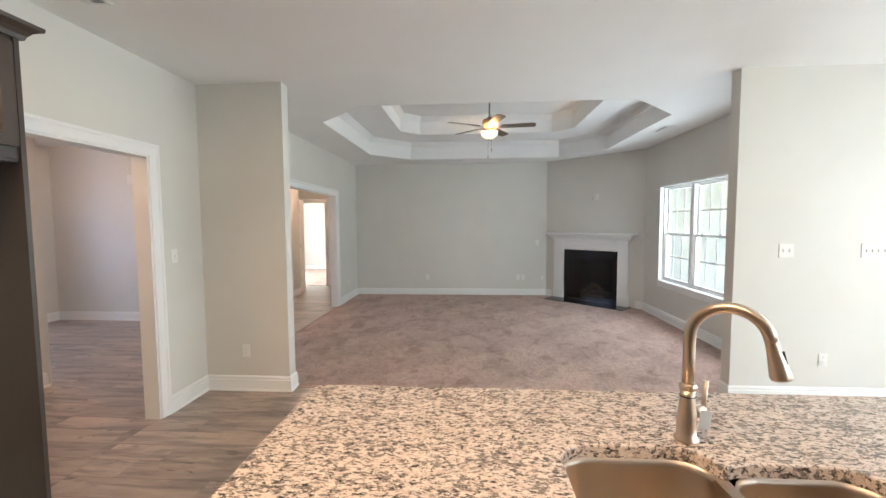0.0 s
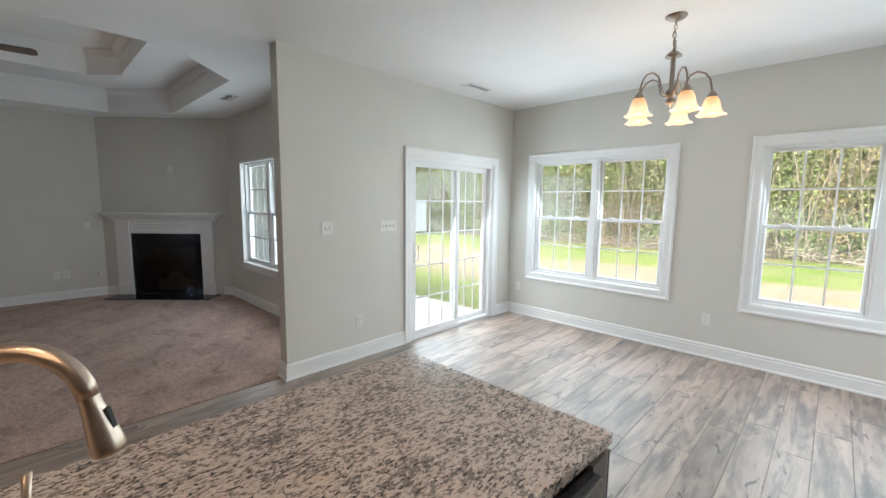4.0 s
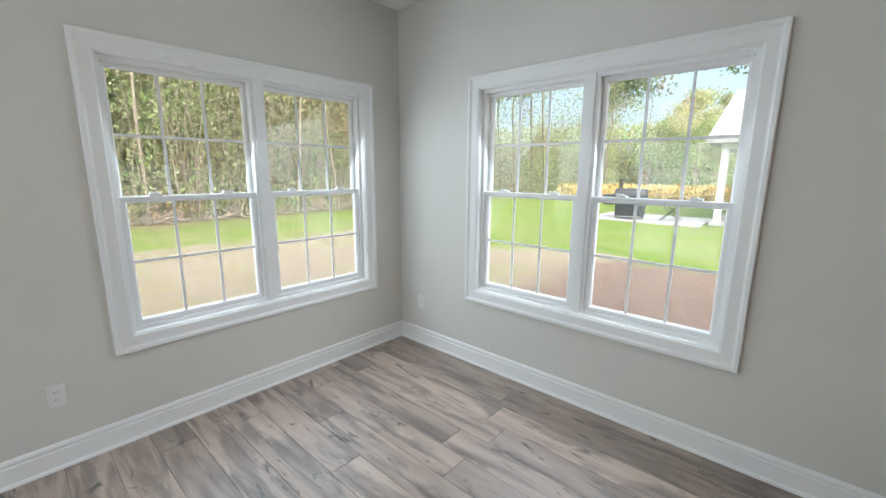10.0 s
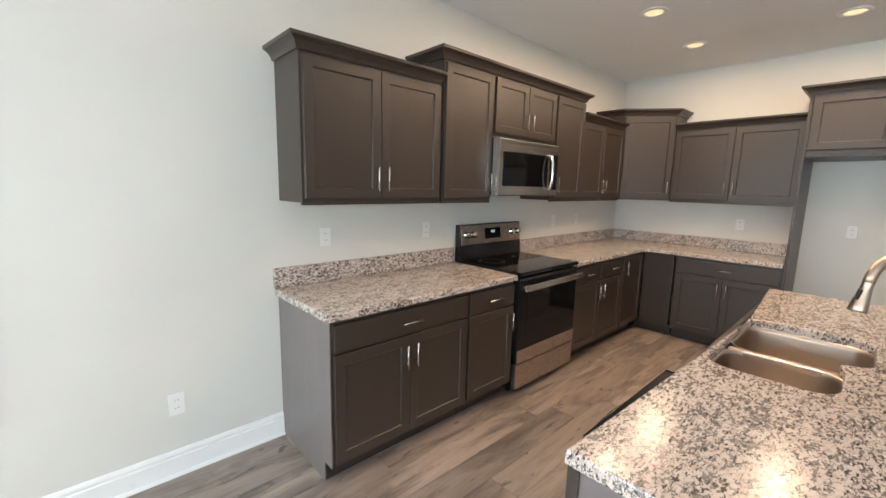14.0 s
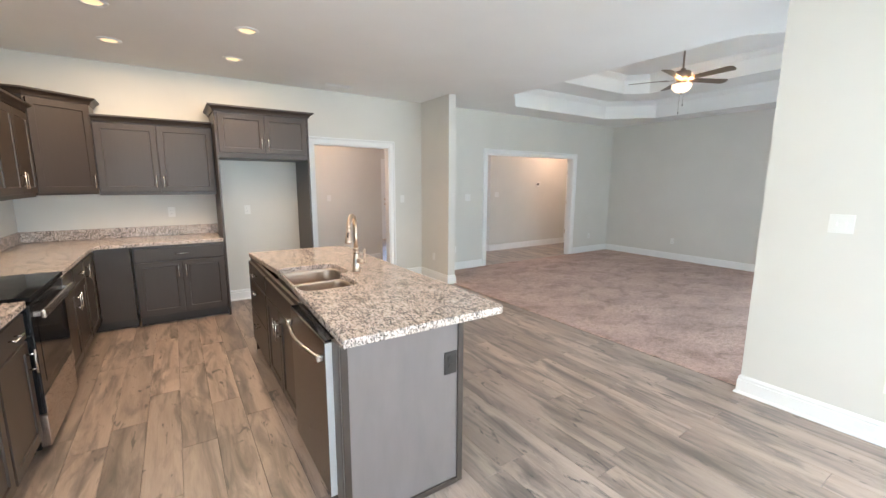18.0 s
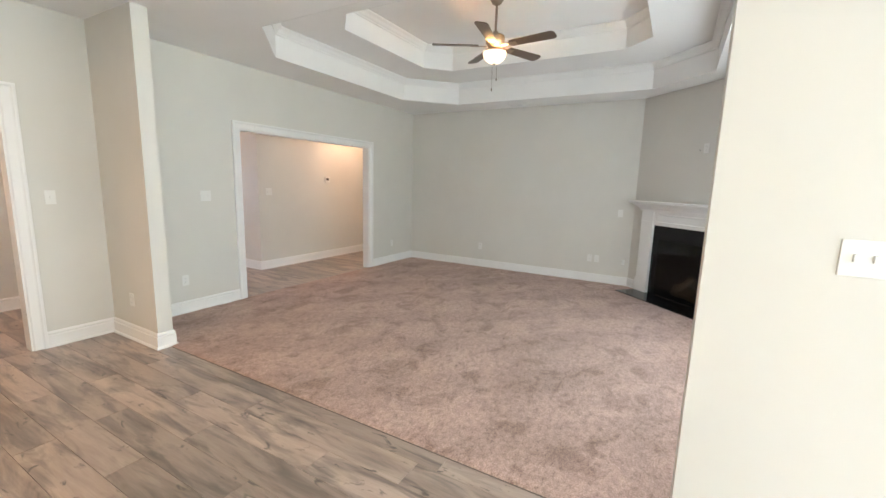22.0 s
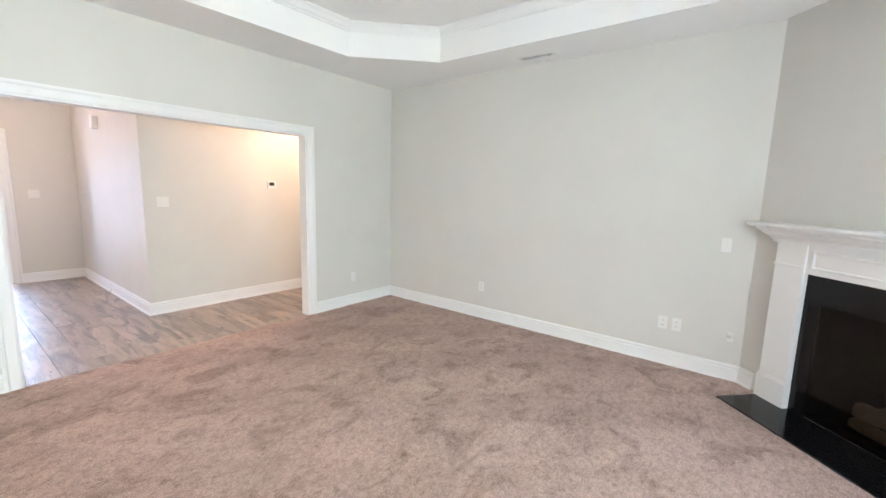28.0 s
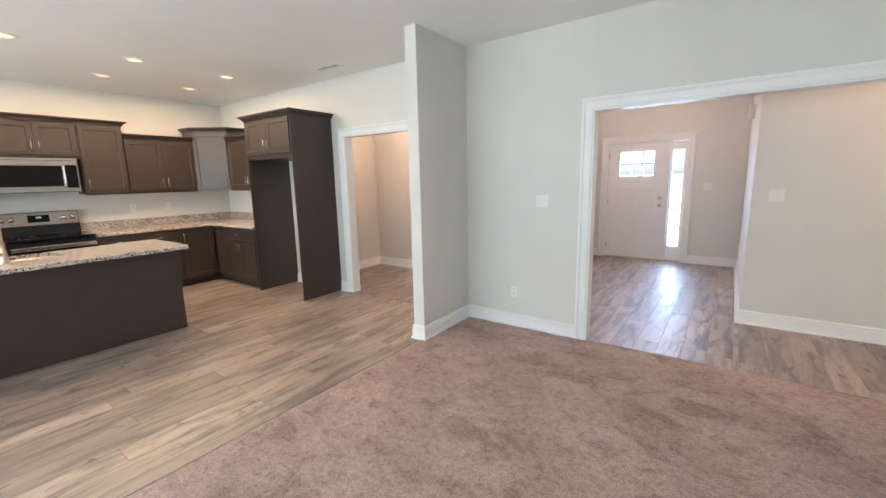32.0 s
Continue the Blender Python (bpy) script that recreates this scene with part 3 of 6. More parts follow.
low = bmesh.ops.extrude_edge_only(carpet_bm, edges=[e for e in carpet_bm.edges if e.is_boundary])
for g in low["geom"]:
    if isinstance(g, bmesh.types.BMVert):
        g.co.z = -0.008
carpet = structure(link("floor_carpet", carpet_bm, CARPET, None, True), "taupe cut pile carpet with vacuum marks")

# ---- baseboards, casings ----
BASE = [(0.0, 0.0), (-0.029, 0.0), (-0.028, 0.009), (-0.023, 0.016), (-0.0165, 0.018), (-0.016, 0.100), (-0.010, 0.103), (-0.010, 0.111), (-0.013, 0.115), (-0.013, 0.122), (-0.008, 0.132), (-0.003, 0.137), (0.0, 0.137)]


def baseboard(path):
    """path runs with the room on its right."""
    structure(link("baseboard", sweep(path, BASE), TRIM), "white painted baseboard with a moulded top")


baseboard([(3.796, MID), (2.495, MID), (2.495, MID + THIN), (LIV_E, MID + THIN)][::-1])
baseboard([(5.414, MID), (EAST, MID), (EAST, SOUTH), (2.08, SOUTH)])
baseboard([(LIV_E, MID + THIN + 0.02), (LIV_E, 7.42), (LIV_E - 0.10, 7.42 + 0.097)][::-1])
baseboard([(WEST, 7.494 + CASE), (WEST, NORTH), (FPA.x, FPA.y), (FPA.x + 0.10, FPA.y - 0.097)])
baseboard([(WEST, MID + THIN), (WEST, 5.155 - CASE)])
baseboard([(WEST, 3.211 + CASE), (WEST, MID), (-1.345, MID), (-1.345, MID + THIN), (WEST, MID + THIN)])
baseboard([(WEST, 0.86), (WEST, 1.80)])
baseboard([(WEST, 1.85), (WEST, 2.067 - CASE)])
baseboard([(-2.25, 1.05), (-3.72, 1.05), (-3.72, 3.75), (-6.35, 3.75), (-6.35, 4.17)])
baseboard([(-6.35, 5.62), (-6.35, 6.31), (-3.40, 6.31), (-3.40, 8.80)])
baseboard([(-3.12, 9.9), (-2.25, 9.9), (-2.25, 7.6)])
baseboard([(-5.6, 13.4), (-3.0, 13.4), (-3.0, 10.02)])
baseboard([(-2.25, 5.06), (-2.25, 3.30)])
baseboard([(-2.25, 1.98), (-2.25, 1.05)])

CASING = [(0.0, 0.0), (0.0, 0.011), (-0.008, 0.015), (-0.055, 0.017), (-0.062, 0.020), (-0.068, 0.026), (-0.084, 0.027), (-0.089, 0.023), (-0.089, 0.0)]


def casing(m, u0, u1, z0, z1, to_floor):
    path = [(u1, z0), (u1, z1), (u0, z1), (u0, z0)] if to_floor else [(u0, z0), (u1, z0), (u1, z1), (u0, z1)]
    return link("casing", sweep(path, CASING, not to_floor, upright(m)), TRIM)


def lining(m, u0, u1, z0, z1, depth, to_floor, t=0.014):
    """Boards that line an opening through a wall, a little proud of it at both sides."""
    path = [(u1, z0), (u1, z1), (u0, z1), (u0, z0)] if to_floor else [(u0, z0), (u1, z0), (u1, z1), (u0, z1)]
    return link("jamb", sweep(path, [(0.0, 0.003), (t, 0.003), (t, -depth - 0.003), (0.0, -depth - 0.003)], not to_floor, upright(m)), TRIM)


def cased_opening(name, m, o, depth, label):
    root = structure(new(name), label)
    for ob in (casing(m, *o, True), lining(m, *o, depth, True)):
        ob.parent = root
    back = m @ pose(0, depth, 0) @ Matrix.Diagonal((1, -1, 1, 1))
    casing(back, *o, True).parent = root
    return root


cased_opening("opening_1", WEST_F, O1, THIN, "cased opening with white painted trim")
cased_opening("opening_2", WEST_F, O2, THIN, "wide cased opening with white painted trim")
END_F = along(-5.6, 9.9, 0)
cased_opening("opening_3", END_F, (5.6 - 4.02, 5.6 - 3.21, 0.0, 2.04), THIN, "white cased bedroom doorway at the hallway's end")


# ---- windows ----
def sash(parent, m, u0, u1, z0, z1, y, cols, rows, stile=0.038, deep=0.03):
    """One glazed sash in a wall frame at depth y, with its bars and its pane."""
    path = [(u0, z0), (u1, z0), (u1, z1), (u0, z1)]
    prof = [(0.0, -y), (0.006, -y + 0.003), (stile - 0.008, -y + 0.003), (stile, -y - 0.006), (stile, -y - deep), (0.0, -y - deep)]
    s = link("sash", sweep(path, prof, True, upright(m)), VINYL, parent)
    a0, a1, b0, b1 = u0 + stile, u1 - stile, z0 + stile, z1 - stile
    g = link("pane", box(a0, a1, y + 0.013, y + 0.017, b0, b1, 0, m), GLASS, s)
    g.visible_shadow = False
    for i in range(1, cols):
        u = a0 + (a1 - a0) * i / cols
        link("bar", box(u - 0.008, u + 0.008, y + 0.008, y + 0.012, b0, b1, 0, m), VINYL, s)
    for k in range(1, rows):
        z = b0 + (b1 - b0) * k / rows
        link("bar", box(a0, a1, y + 0.0075, y + 0.0125, z - 0.008, z + 0.008, 0, m), VINYL, s)
    return s


def double_hung(root, m, u0, u1, z0, z1, y):
    """A double-hung unit: frame, outer upper sash, inner lower sash with its latches."""
    link("window_frame", sweep([(u0, z0), (u1, z0), (u1, z1), (u0, z1)], [(0.0, -y + 0.02), (0.022, -y + 0.02), (0.022, -y - 0.075), (0.0, -y - 0.075)], True, upright(m)), VINYL, root)
    zm = z0 + (z1 - z0) * 0.50
    sash(root, m, u0 + 0.022, u1 - 0.022, zm - 0.018, z1 - 0.022, y + 0.032, 3, 2, 0.027)
    low = sash(root, m, u0 + 0.022, u1 - 0.022, z0 + 0.022, zm + 0.02, y - 0.002, 3, 2, 0.034)
    for f in (0.25, 0.75):
        u = u0 + (u1 - u0) * f
        bm = box(u - 0.03, u + 0.03, y - 0.005, y + 0.028, zm + 0.0205, zm + 0.032, 0.003)
        add_box(bm, u - 0.028, u + 0.012, y - 0.012, y + 0.004, zm + 0.0325, zm + 0.04, 0.002)
        bm.transform(m)
        link("latch", bm, VINYL, low)


def window_unit(name, m, o, units, y, label, trimmed=True):
    root = structure(new(name), label)
    u0, u1, z0, z1 = o
    lining(m, u0, u1, z0, z1, y + 0.02, False, 0.006).parent = root
    if trimmed:
        casing(m, u0, u1, z0, z1, False).parent = root
    post = 0.05
    w = (u1 - u0 - 0.012 - post * (units - 1)) / units
    for i in range(units):
        a = u0 + 0.006 + i * (w + post)
        double_hung(root, m, a, a + w, z0 + 0.006, z1 - 0.006, y)
        if i:
            link("mullion", box(a - post, a, y - 0.03, y + 0.07, z0 + 0.006, z1 - 0.006, 0, m), VINYL, root)
    return root


window_unit("window_1", EAST_F, W1, 2, 0.055, "white twin double-hung window with grilles")
window_unit("window_2", EAST_F, W2, 2, 0.055, "white twin double-hung window with grilles")
window_unit("window_3", SOUTH_F, W3, 2, 0.055, "white twin double-hung window with grilles")
lw = window_unit("window_4", LIVE_F, LIVE, 3, 0.075, "white triple double-hung window with grilles and a sill", False)
link("window_sill", box(LIVE[0] - 0.024, LIVE[1] + 0.024, -0.024, 0.06, LIVE[2] - 0.022, LIVE[2] + 0.004, 0.006, LIVE_F), TRIM, lw)
link("apron", box(LIVE[0] - 0.02, LIVE[1] + 0.02, -0.014, 0.0, LIVE[2] - 0.095, LIVE[2] - 0.022, 0.003, LIVE_F), TRIM, lw)
link("edge_trim", sweep([(LIVE[1], LIVE[2]), (LIVE[1], LIVE[3]), (LIVE[0], LIVE[3]), (LIVE[0], LIVE[2])], [(0.0, 0.0), (0.0, 0.007), (-0.018, 0.007), (-0.02, 0.0)], False, upright(LIVE_F)), TRIM, lw)

# sliding glass door
door = structure(new("door_1"), "white sliding glass patio door with grilles")
casing(MID_F, *SLIDE, True).parent = door
lining(MID_F, *SLIDE, THIN, True).parent = door
u0, u1, z0, z1 = SLIDE
link("door_frame", sweep([(u0 + 0.012, 0.0), (u1 - 0.012, 0.0), (u1 - 0.012, z1 - 0.012), (u0 + 0.012, z1 - 0.012)], [(0.0, -0.012), (0.035, -0.012), (0.035, -0.115), (0.0, -0.115)], True, upright(MID_F)), VINYL, door)
umid = 4.665 - 2.495
panel_a = sash(door, MID_F, u0 + 0.047, umid + 0.035, 0.036, z1 - 0.048, 0.028, 3, 5, 0.062, 0.034)
sash(door, MID_F, umid - 0.035, u1 - 0.047, 0.036, z1 - 0.048, 0.072, 3, 5, 0.062, 0.034)
bm = bmesh.new()
hx, hz = u0 + 0.085, 0.98
add_tube(bm, [(hx, 0.027, hz - 0.09), (hx, -0.005, hz - 0.09), (hx + 0.012, -0.022, hz - 0.07), (hx + 0.018, -0.026, hz), (hx + 0.012, -0.022, hz + 0.07), (hx, -0.005, hz + 0.09), (hx, 0.027, hz + 0.09)], 0.006, 8)
add_box(bm, hx - 0.012, hx + 0.012, 0.018, 0.029, hz - 0.12, hz + 0.12, 0.003)
bm.transform(MID_F)
link("door_handle", bm, VINYL, panel_a)

# front door with sidelight
front = structure(new("door_2"), "closed white craftsman front door with six panes and a sidelight")
FRONT_F = along(-6.35, 3.75, 90)
fo = DOORWAY
casing(FRONT_F, *fo, True).parent = front
lining(FRONT_F, *fo, OUTER, True, 0.03).parent = front
d0, d1 = 4.292 - 3.75, 5.222 - 3.75
link("mullion", box(d1 + 0.002, d1 + 0.05, 0.0, 0.14, 0.0, 2.028, 0, FRONT_F), TRIM, front)
leaf = link("door_leaf", wall_bm(d1 - d0, 2.025, 0.042, [(0.19, 0.74, 1.46, 1.885)], 0.01), TRIM, front)
leaf.matrix_world = FRONT_F @ pose(d0, 0.03, 0)
for a, b, c, d in ((0.13, 0.44, 0.13, 1.27), (0.49, 0.80, 0.13, 1.27)):
    bm2 = sweep([(a, c), (b, c), (b, d), (a, d)], [(0.0, 0.0), (0.006, 0.004), (0.014, 0.004), (0.02, 0.0)], True, upright(FRONT_F @ pose(d0, 0.03, 0)))
    link("panel_moulding", bm2, TRIM, front)
link("door_shelf", box(d0 + 0.11, d0 + 0.82, 0.012, 0.03, 1.385, 1.415, 0.003, FRONT_F), TRIM, front)
g = link("pane", box(d0 + 0.19, d0 + 0.74, 0.048, 0.052, 1.46, 1.885, 0, FRONT_F), DOOR_GLASS, front)
g.visible_shadow = False
for f in (1 / 3, 2 / 3):
    u = d0 + 0.19 + 0.55 * f
    link("bar", box(u - 0.009, u + 0.009, 0.04, 0.06, 1.46, 1.885, 0, FRONT_F), TRIM, front)
link("bar", box(d0 + 0.19, d0 + 0.74, 0.041, 0.059, 1.664, 1.682, 0, FRONT_F), TRIM, front)
s0, s1 = d1 + 0.052, fo[1] - 0.032
link("sidelight_frame", wall_bm(s1 - s0, 2.025, 0.05, [(0.03, s1 - s0 - 0.03, 0.26, 1.89)], 0.0), TRIM, front).matrix_world = FRONT_F @ pose(s0, 0.05, 0)
g = link("pane", box(s0 + 0.03, s1 - 0.03, 0.07, 0.074, 0.26, 1.89, 0, FRONT_F), DOOR_GLASS, front)
g.visible_shadow = False
for i in range(1, 5):
    z = 0.26 + 1.63 * i / 5
    link("bar", box(s0 + 0.03, s1 - 0.03, 0.062, 0.08, z - 0.008, z + 0.008, 0, FRONT_F), TRIM, front)
for z, r in ((0.96, 0.028), (1.09, 0.024)):
    link("knob", lathe([(0.0, 0.0), (0.03, 0.0), (0.03, 0.008), (0.012, 0.012), (0.012, 0.03), (r, 0.04), (r, 0.055), (0.0, 0.062)], 16, (0, 0, 0), FRONT_F @ pose(d1 - 0.07, 0.03, z, 90)), NICKEL, front)
for z in (0.22, 1.02, 1.82):
    link("hinge", box(d0 - 0.012, d0 + 0.012, 0.018, 0.032, z - 0.045, z + 0.045, 0.002, FRONT_F), NICKEL, front)
# strip added to block light that leaked over the door leaf
link("door_stop", box(d0 - 0.02, d1 + 0.02, 0.0725, 0.09, 2.0, 2.034, 0, FRONT_F), TRIM, front)
link("threshold", box(fo[0], fo[1], -0.02, OUTER, 0.0, 0.018, 0.004, FRONT_F), NICKEL, front)
# end of the hallway wall with a hung door's jamb
jamb = structure(new("door_3"), "white door jamb with three hinges at the hallway corner")
link("jamb", box(-3.53, -3.395, 8.822, 8.85, 0.0, 2.06, 0.003), TRIM, jamb)
link("door_leaf", box(-3.56, -3.415, 8.852, 9.10, 0.015, 2.04, 0.003), TRIM, jamb)
for z in (0.30, 1.05, 1.80):
    link("hinge", box(-3.414, -3.392, 8.836, 8.862, z - 0.05, z + 0.05, 0.003), NICKEL, jamb)

# ---- outside ----
def ground_material():
    m = material("lawn_and_bare_soil", (0.2, 0.2, 0.1), 0.95, spec=0.1)
    v = world_coords(m)
    sep = node(m, "ShaderNodeSeparateXYZ")
    join(m, v, sep.inputs[0])
    wob = noise_tex(m, v, 0.35, 4, 0.6)
    blade = noise_tex(m, v, 9.0, 6, 0.7)
    clod = noise_tex(m, v, 5.0, 6, 0.75)
    grass = ramp(m, blade, [(0.3, (0.075, 0.135, 0.018)), (0.55, (0.12, 0.18, 0.028)), (0.75, (0.165, 0.21, 0.05))])
    soil = ramp(m, clod, [(0.3, (0.18, 0.146, 0.112)), (0.7, (0.28, 0.24, 0.193))])
    red = ramp(m, clod, [(0.3, (0.115, 0.082, 0.063)), (0.7, (0.19, 0.14, 0.112))])
    def add(a, b):
        n = node(m, "ShaderNodeMath")
        n.operation = "ADD"
        join(m, a, n.inputs[0])
        join(m, b, n.inputs[1])
        return n.outputs[0]
    shift = span(m, wob, 0.25, 0.75, -1.6, 1.6)
    x = add(sep.outputs[0], shift)
    y = add(sep.outputs[1], shift)
    # a worn strip east of the house, green further out, bare red soil to the south
    strip = ramp(m, span(m, x, 6.0, 20.0, 0.0, 1.0), [(0.0, (1, 1, 1)), (0.50, (1, 1, 1)), (0.56, (0, 0, 0)), (1.0, (0, 0, 0))])
    patchy = ramp(m, noise_tex(m, v, 0.55, 5, 0.65), [(0.40, (0, 0, 0)), (0.52, (1, 1, 1))])
    near = ramp(m, span(m, y, 4.0, 14.0, 0.0, 1.0), [(0.0, (1, 1, 1)), (0.05, (0.5, 0.5, 0.5)), (0.14, (0.0, 0.0, 0.0)), (0.5, (0, 0, 0)), (0.58, (0.9, 0.9, 0.9)), (0.85, (0.9, 0.9, 0.9)), (0.95, (0, 0, 0))])
    east = ramp(m, span(m, x, 6.0, 14.0, 0.0, 1.0), [(0.0, (0, 0, 0)), (0.28, (0, 0, 0)), (0.42, (0.95, 0.95, 0.95)), (1.0, (0.95, 0.95, 0.95))])
    east = mixed(m, 1.0, east, ramp(m, span(m, y, 4.0, 14.0, 0.0, 1.0), [(0.0, (1, 1, 1)), (0.8, (1, 1, 1)), (0.95, (0, 0, 0))]), "MULTIPLY")
    near = mixed(m, 1.0, near, east, "LIGHTEN")
    mask = mixed(m, 1.0, strip, near, "MULTIPLY")
    mask = mixed(m, 0.22, mask, patchy)
    col = mixed(m, mask, grass, soil)
    south = ramp(m, span(m, y, -9.0, 3.0, 0.0, 1.0), [(0.0, (0, 0, 0)), (0.17, (0, 0, 0)), (0.21, (1, 1, 1)), (0.68, (1, 1, 1)), (0.80, (0, 0, 0))])
    green_s = ramp(m, span(m, y, -9.0, -3.0, 0.0, 1.0), [(0.0, (1, 1, 1)), (0.34, (1, 1, 1)), (0.42, (0, 0, 0)), (1, (0, 0, 0))])
    west = ramp(m, span(m, x, 4.0, 9.0, 0.0, 1.0), [(0.0, (1, 1, 1)), (0.4, (1, 1, 1)), (0.6, (0, 0, 0)), (1, (0, 0, 0))])
    col = mixed(m, green_s, col, grass)
    worn = ramp(m, noise_tex(m, v, 0.8, 6, 0.7), [(0.42, (0, 0, 0)), (0.66, (0.55, 0.55, 0.55))])
    col = mixed(m, worn, col, (0.20, 0.19, 0.09))
    col = mixed(m, mixed(m, 1.0, south, west, "MULTIPLY"), col, red)
    far = ramp(m, span(m, x, 17.5, 20.5, 0.0, 1.0), [(0.0, (0, 0, 0)), (1.0, (1, 1, 1))])
    litter = ramp(m, clod, [(0.3, (0.09, 0.06, 0.04)), (0.7, (0.26, 0.19, 0.13))])
    col = mixed(m, far, col, litter)
    join(m, col, shader(m).inputs["Base Color"])
    bump(m, blade, 0.7, 0.06)
    return m


GROUND = ground_material()
SIDING = paint("blue_grey_siding", (0.60, 0.635, 0.68), 0.55, 0.03, 40.0, 0.05)
CONCRETE = paint("patio_concrete", (0.56, 0.55, 0.535), 0.85, 0.08, 60.0, 0.35)
GZ = -0.30
gb = bmesh.new()
rings = [0, 14, 30, 60, 140, 400, 1500]
centre = gb.verts.new((8, 3, GZ))
prev = None
for r in rings[1:]:
    ring = []
    for i in range(48):
        a = 2 * math.pi * i / 48
        x, y = 8 + r * math.cos(a), 3 + r * math.sin(a)
        ring.append(gb.verts.new((x, y, GZ + (0.12 * noise.noise((x * 0.08, y * 0.08, 0)) if 20 < r < 200 else 0))))
    for i in range(48):
        j = (i + 1) % 48
        if prev is None:
            gb.faces.new((centre, ring[i], ring[j]))
        else:
            gb.faces.new((prev[i], prev[j], ring[j], ring[i]))
    prev = ring
tagged(link("ground", gb, GROUND), "green lawn with bare sandy and reddish soil", "", "", "structure")

structure(link("patio", box(LIV_E + OUTER, 5.80, MID + THIN, 9.0, -0.25, -0.12, 0.01), CONCRETE), "pale concrete patio slab")


def lap_siding(name, m, length, z0, z1, label):
    """Lapped boards on a wall face, each one tilted out at its foot."""
    root = structure(new(name), label)
    step = 0.115
    n = int((z1 - z0) / step)
    bm = bmesh.new()
    a = [(0, 0.0, 0), (length, 0.0, 0), (length, -0.018, 0), (0, -0.018, 0), (0, 0.0, step + 0.01), (length, 0.0, step + 0.01), (length, -0.004, step + 0.01), (0, -0.004, step + 0.01)]
    v = [bm.verts.new(p) for p in a]
    for q in ((0, 1, 2, 3), (7, 6, 5, 4), (3, 2, 6, 7), (0, 4, 5, 1), (0, 3, 7, 4), (1, 5, 6, 2)):
        bm.faces.new([v[i] for i in q])
    first = link("siding_board", bm, SIDING, root)
    first.matrix_world = m @ pose(0, 0, z0)
    for i in range(1, n):
        ob = new("siding_board", first.data)
        ob.parent = root
        ob.matrix_world = m @ pose(0, 0, z0 + i * step)
    return root


lap_siding("siding_wall", along(LIV_E + OUTER, 9.0, 0), 2.5, -0.12, 2.75, "blue-grey lap siding wall beside the patio")
structure(link("wall_siding_back", box(LIV_E + OUTER, 5.95, 9.006, 9.15, -0.25, 2.8), SIDING), "wall behind the siding")
structure(link("corner_board", box(5.86, 5.98, 8.965, 9.17, -0.25, 2.8, 0.004), TRIM), "white corner board of the siding wall")

structure(link("ceiling_porch", box(LIV_E + OUTER, 6.05, 6.3, 9.0, 2.78, 2.83), CEIL), "white covered patio ceiling")
structure(link("porch_beam", box(5.75, 5.98, 6.3, 8.96, 2.50, 2.78, 0.004), TRIM), "white boxed beam along the covered patio")
# unseen canopy added so that sunlight stays out of the foyer
structure(link("ceiling_front_porch", box(-9.6, -6.52, 2.6, 7.4, 2.78, 2.84), CEIL), "white unseen canopy added to keep sun off the front door")

# ---- lamps ----
def lamp(kind, name, m, energy, colour, size):
    d = bpy.data.lights.new(name, kind)
    d.energy = energy
    d.color = colour
    if kind == "AREA":
        d.shape = "DISK"
        d.size = size
    else:
        d.shadow_soft_size = size
    ob = new(name, d)
    ob.matrix_world = m
    return ob


WARM = (1.0, 0.71, 0.45)


def recessed_light(x, y):
    t = thing("recessed_light", pose(x, y, H), "white trimmed recessed ceiling light, switched on", "ceiling light", "recessed kitchen lights")
    part("trim_ring", lathe([(0.062, -0.002), (0.066, -0.008), (0.09, -0.006), (0.094, -0.001), (0.094, 0.0)], 28), TRIM, t, "", True)
    part("lens", lathe([(0.0, -0.003), (0.062, -0.003)], 28), LED, t, "glowing warm lens")
    lamp("AREA", "recessed_lamp", pose(x, y, H - 0.012), 1.05, WARM, 0.12)


for lx in (-1.25, -0.31, 0.62):
    for ly in (0.05, 1.04):
        recessed_light(lx, ly)


def flush_light(x, y, watt):
    t = thing("flush_ceiling_light", pose(x, y, H), "round frosted flush ceiling light, switched on", "ceiling light", "hall lights")
    part("base", lathe([(0.0, 0.0), (0.15, 0.0), (0.155, -0.02), (0.14, -0.03)], 28), NICKEL, t, "", True)
    part("globe", lathe([(0.138, -0.03), (0.13, -0.06), (0.10, -0.085), (0.05, -0.10), (0.0, -0.104)], 28), FLUSH, t, "glowing frosted glass", True)
    lamp("POINT", "hall_lamp", pose(x, y, H - 0.2), watt, (1.0, 0.65, 0.47), 0.2)


flush_light(-5.0, 5.0, 1.6)
flush_light(-2.85, 8.2, 2.4)
flush_light(-3.0, 2.2, 2.2)

# ---- kitchen cabinets ----
def bar_pull(parent, m, length):
    """A bar handle on two posts; local x along the bar, z out of the door."""
    bm = bmesh.new()
    add_tube(bm, [(-length / 2, 0, 0.03), (length / 2, 0, 0.03)], 0.0055, 8)
    for s in (-1, 1):
        add_tube(bm, [(s * length * 0.32, 0, 0), (s * length * 0.32, 0, 0.03)], 0.004, 8)
    bm.transform(m)
    return part("handle", bm, CHROME, parent, "brushed nickel bar handle", True)


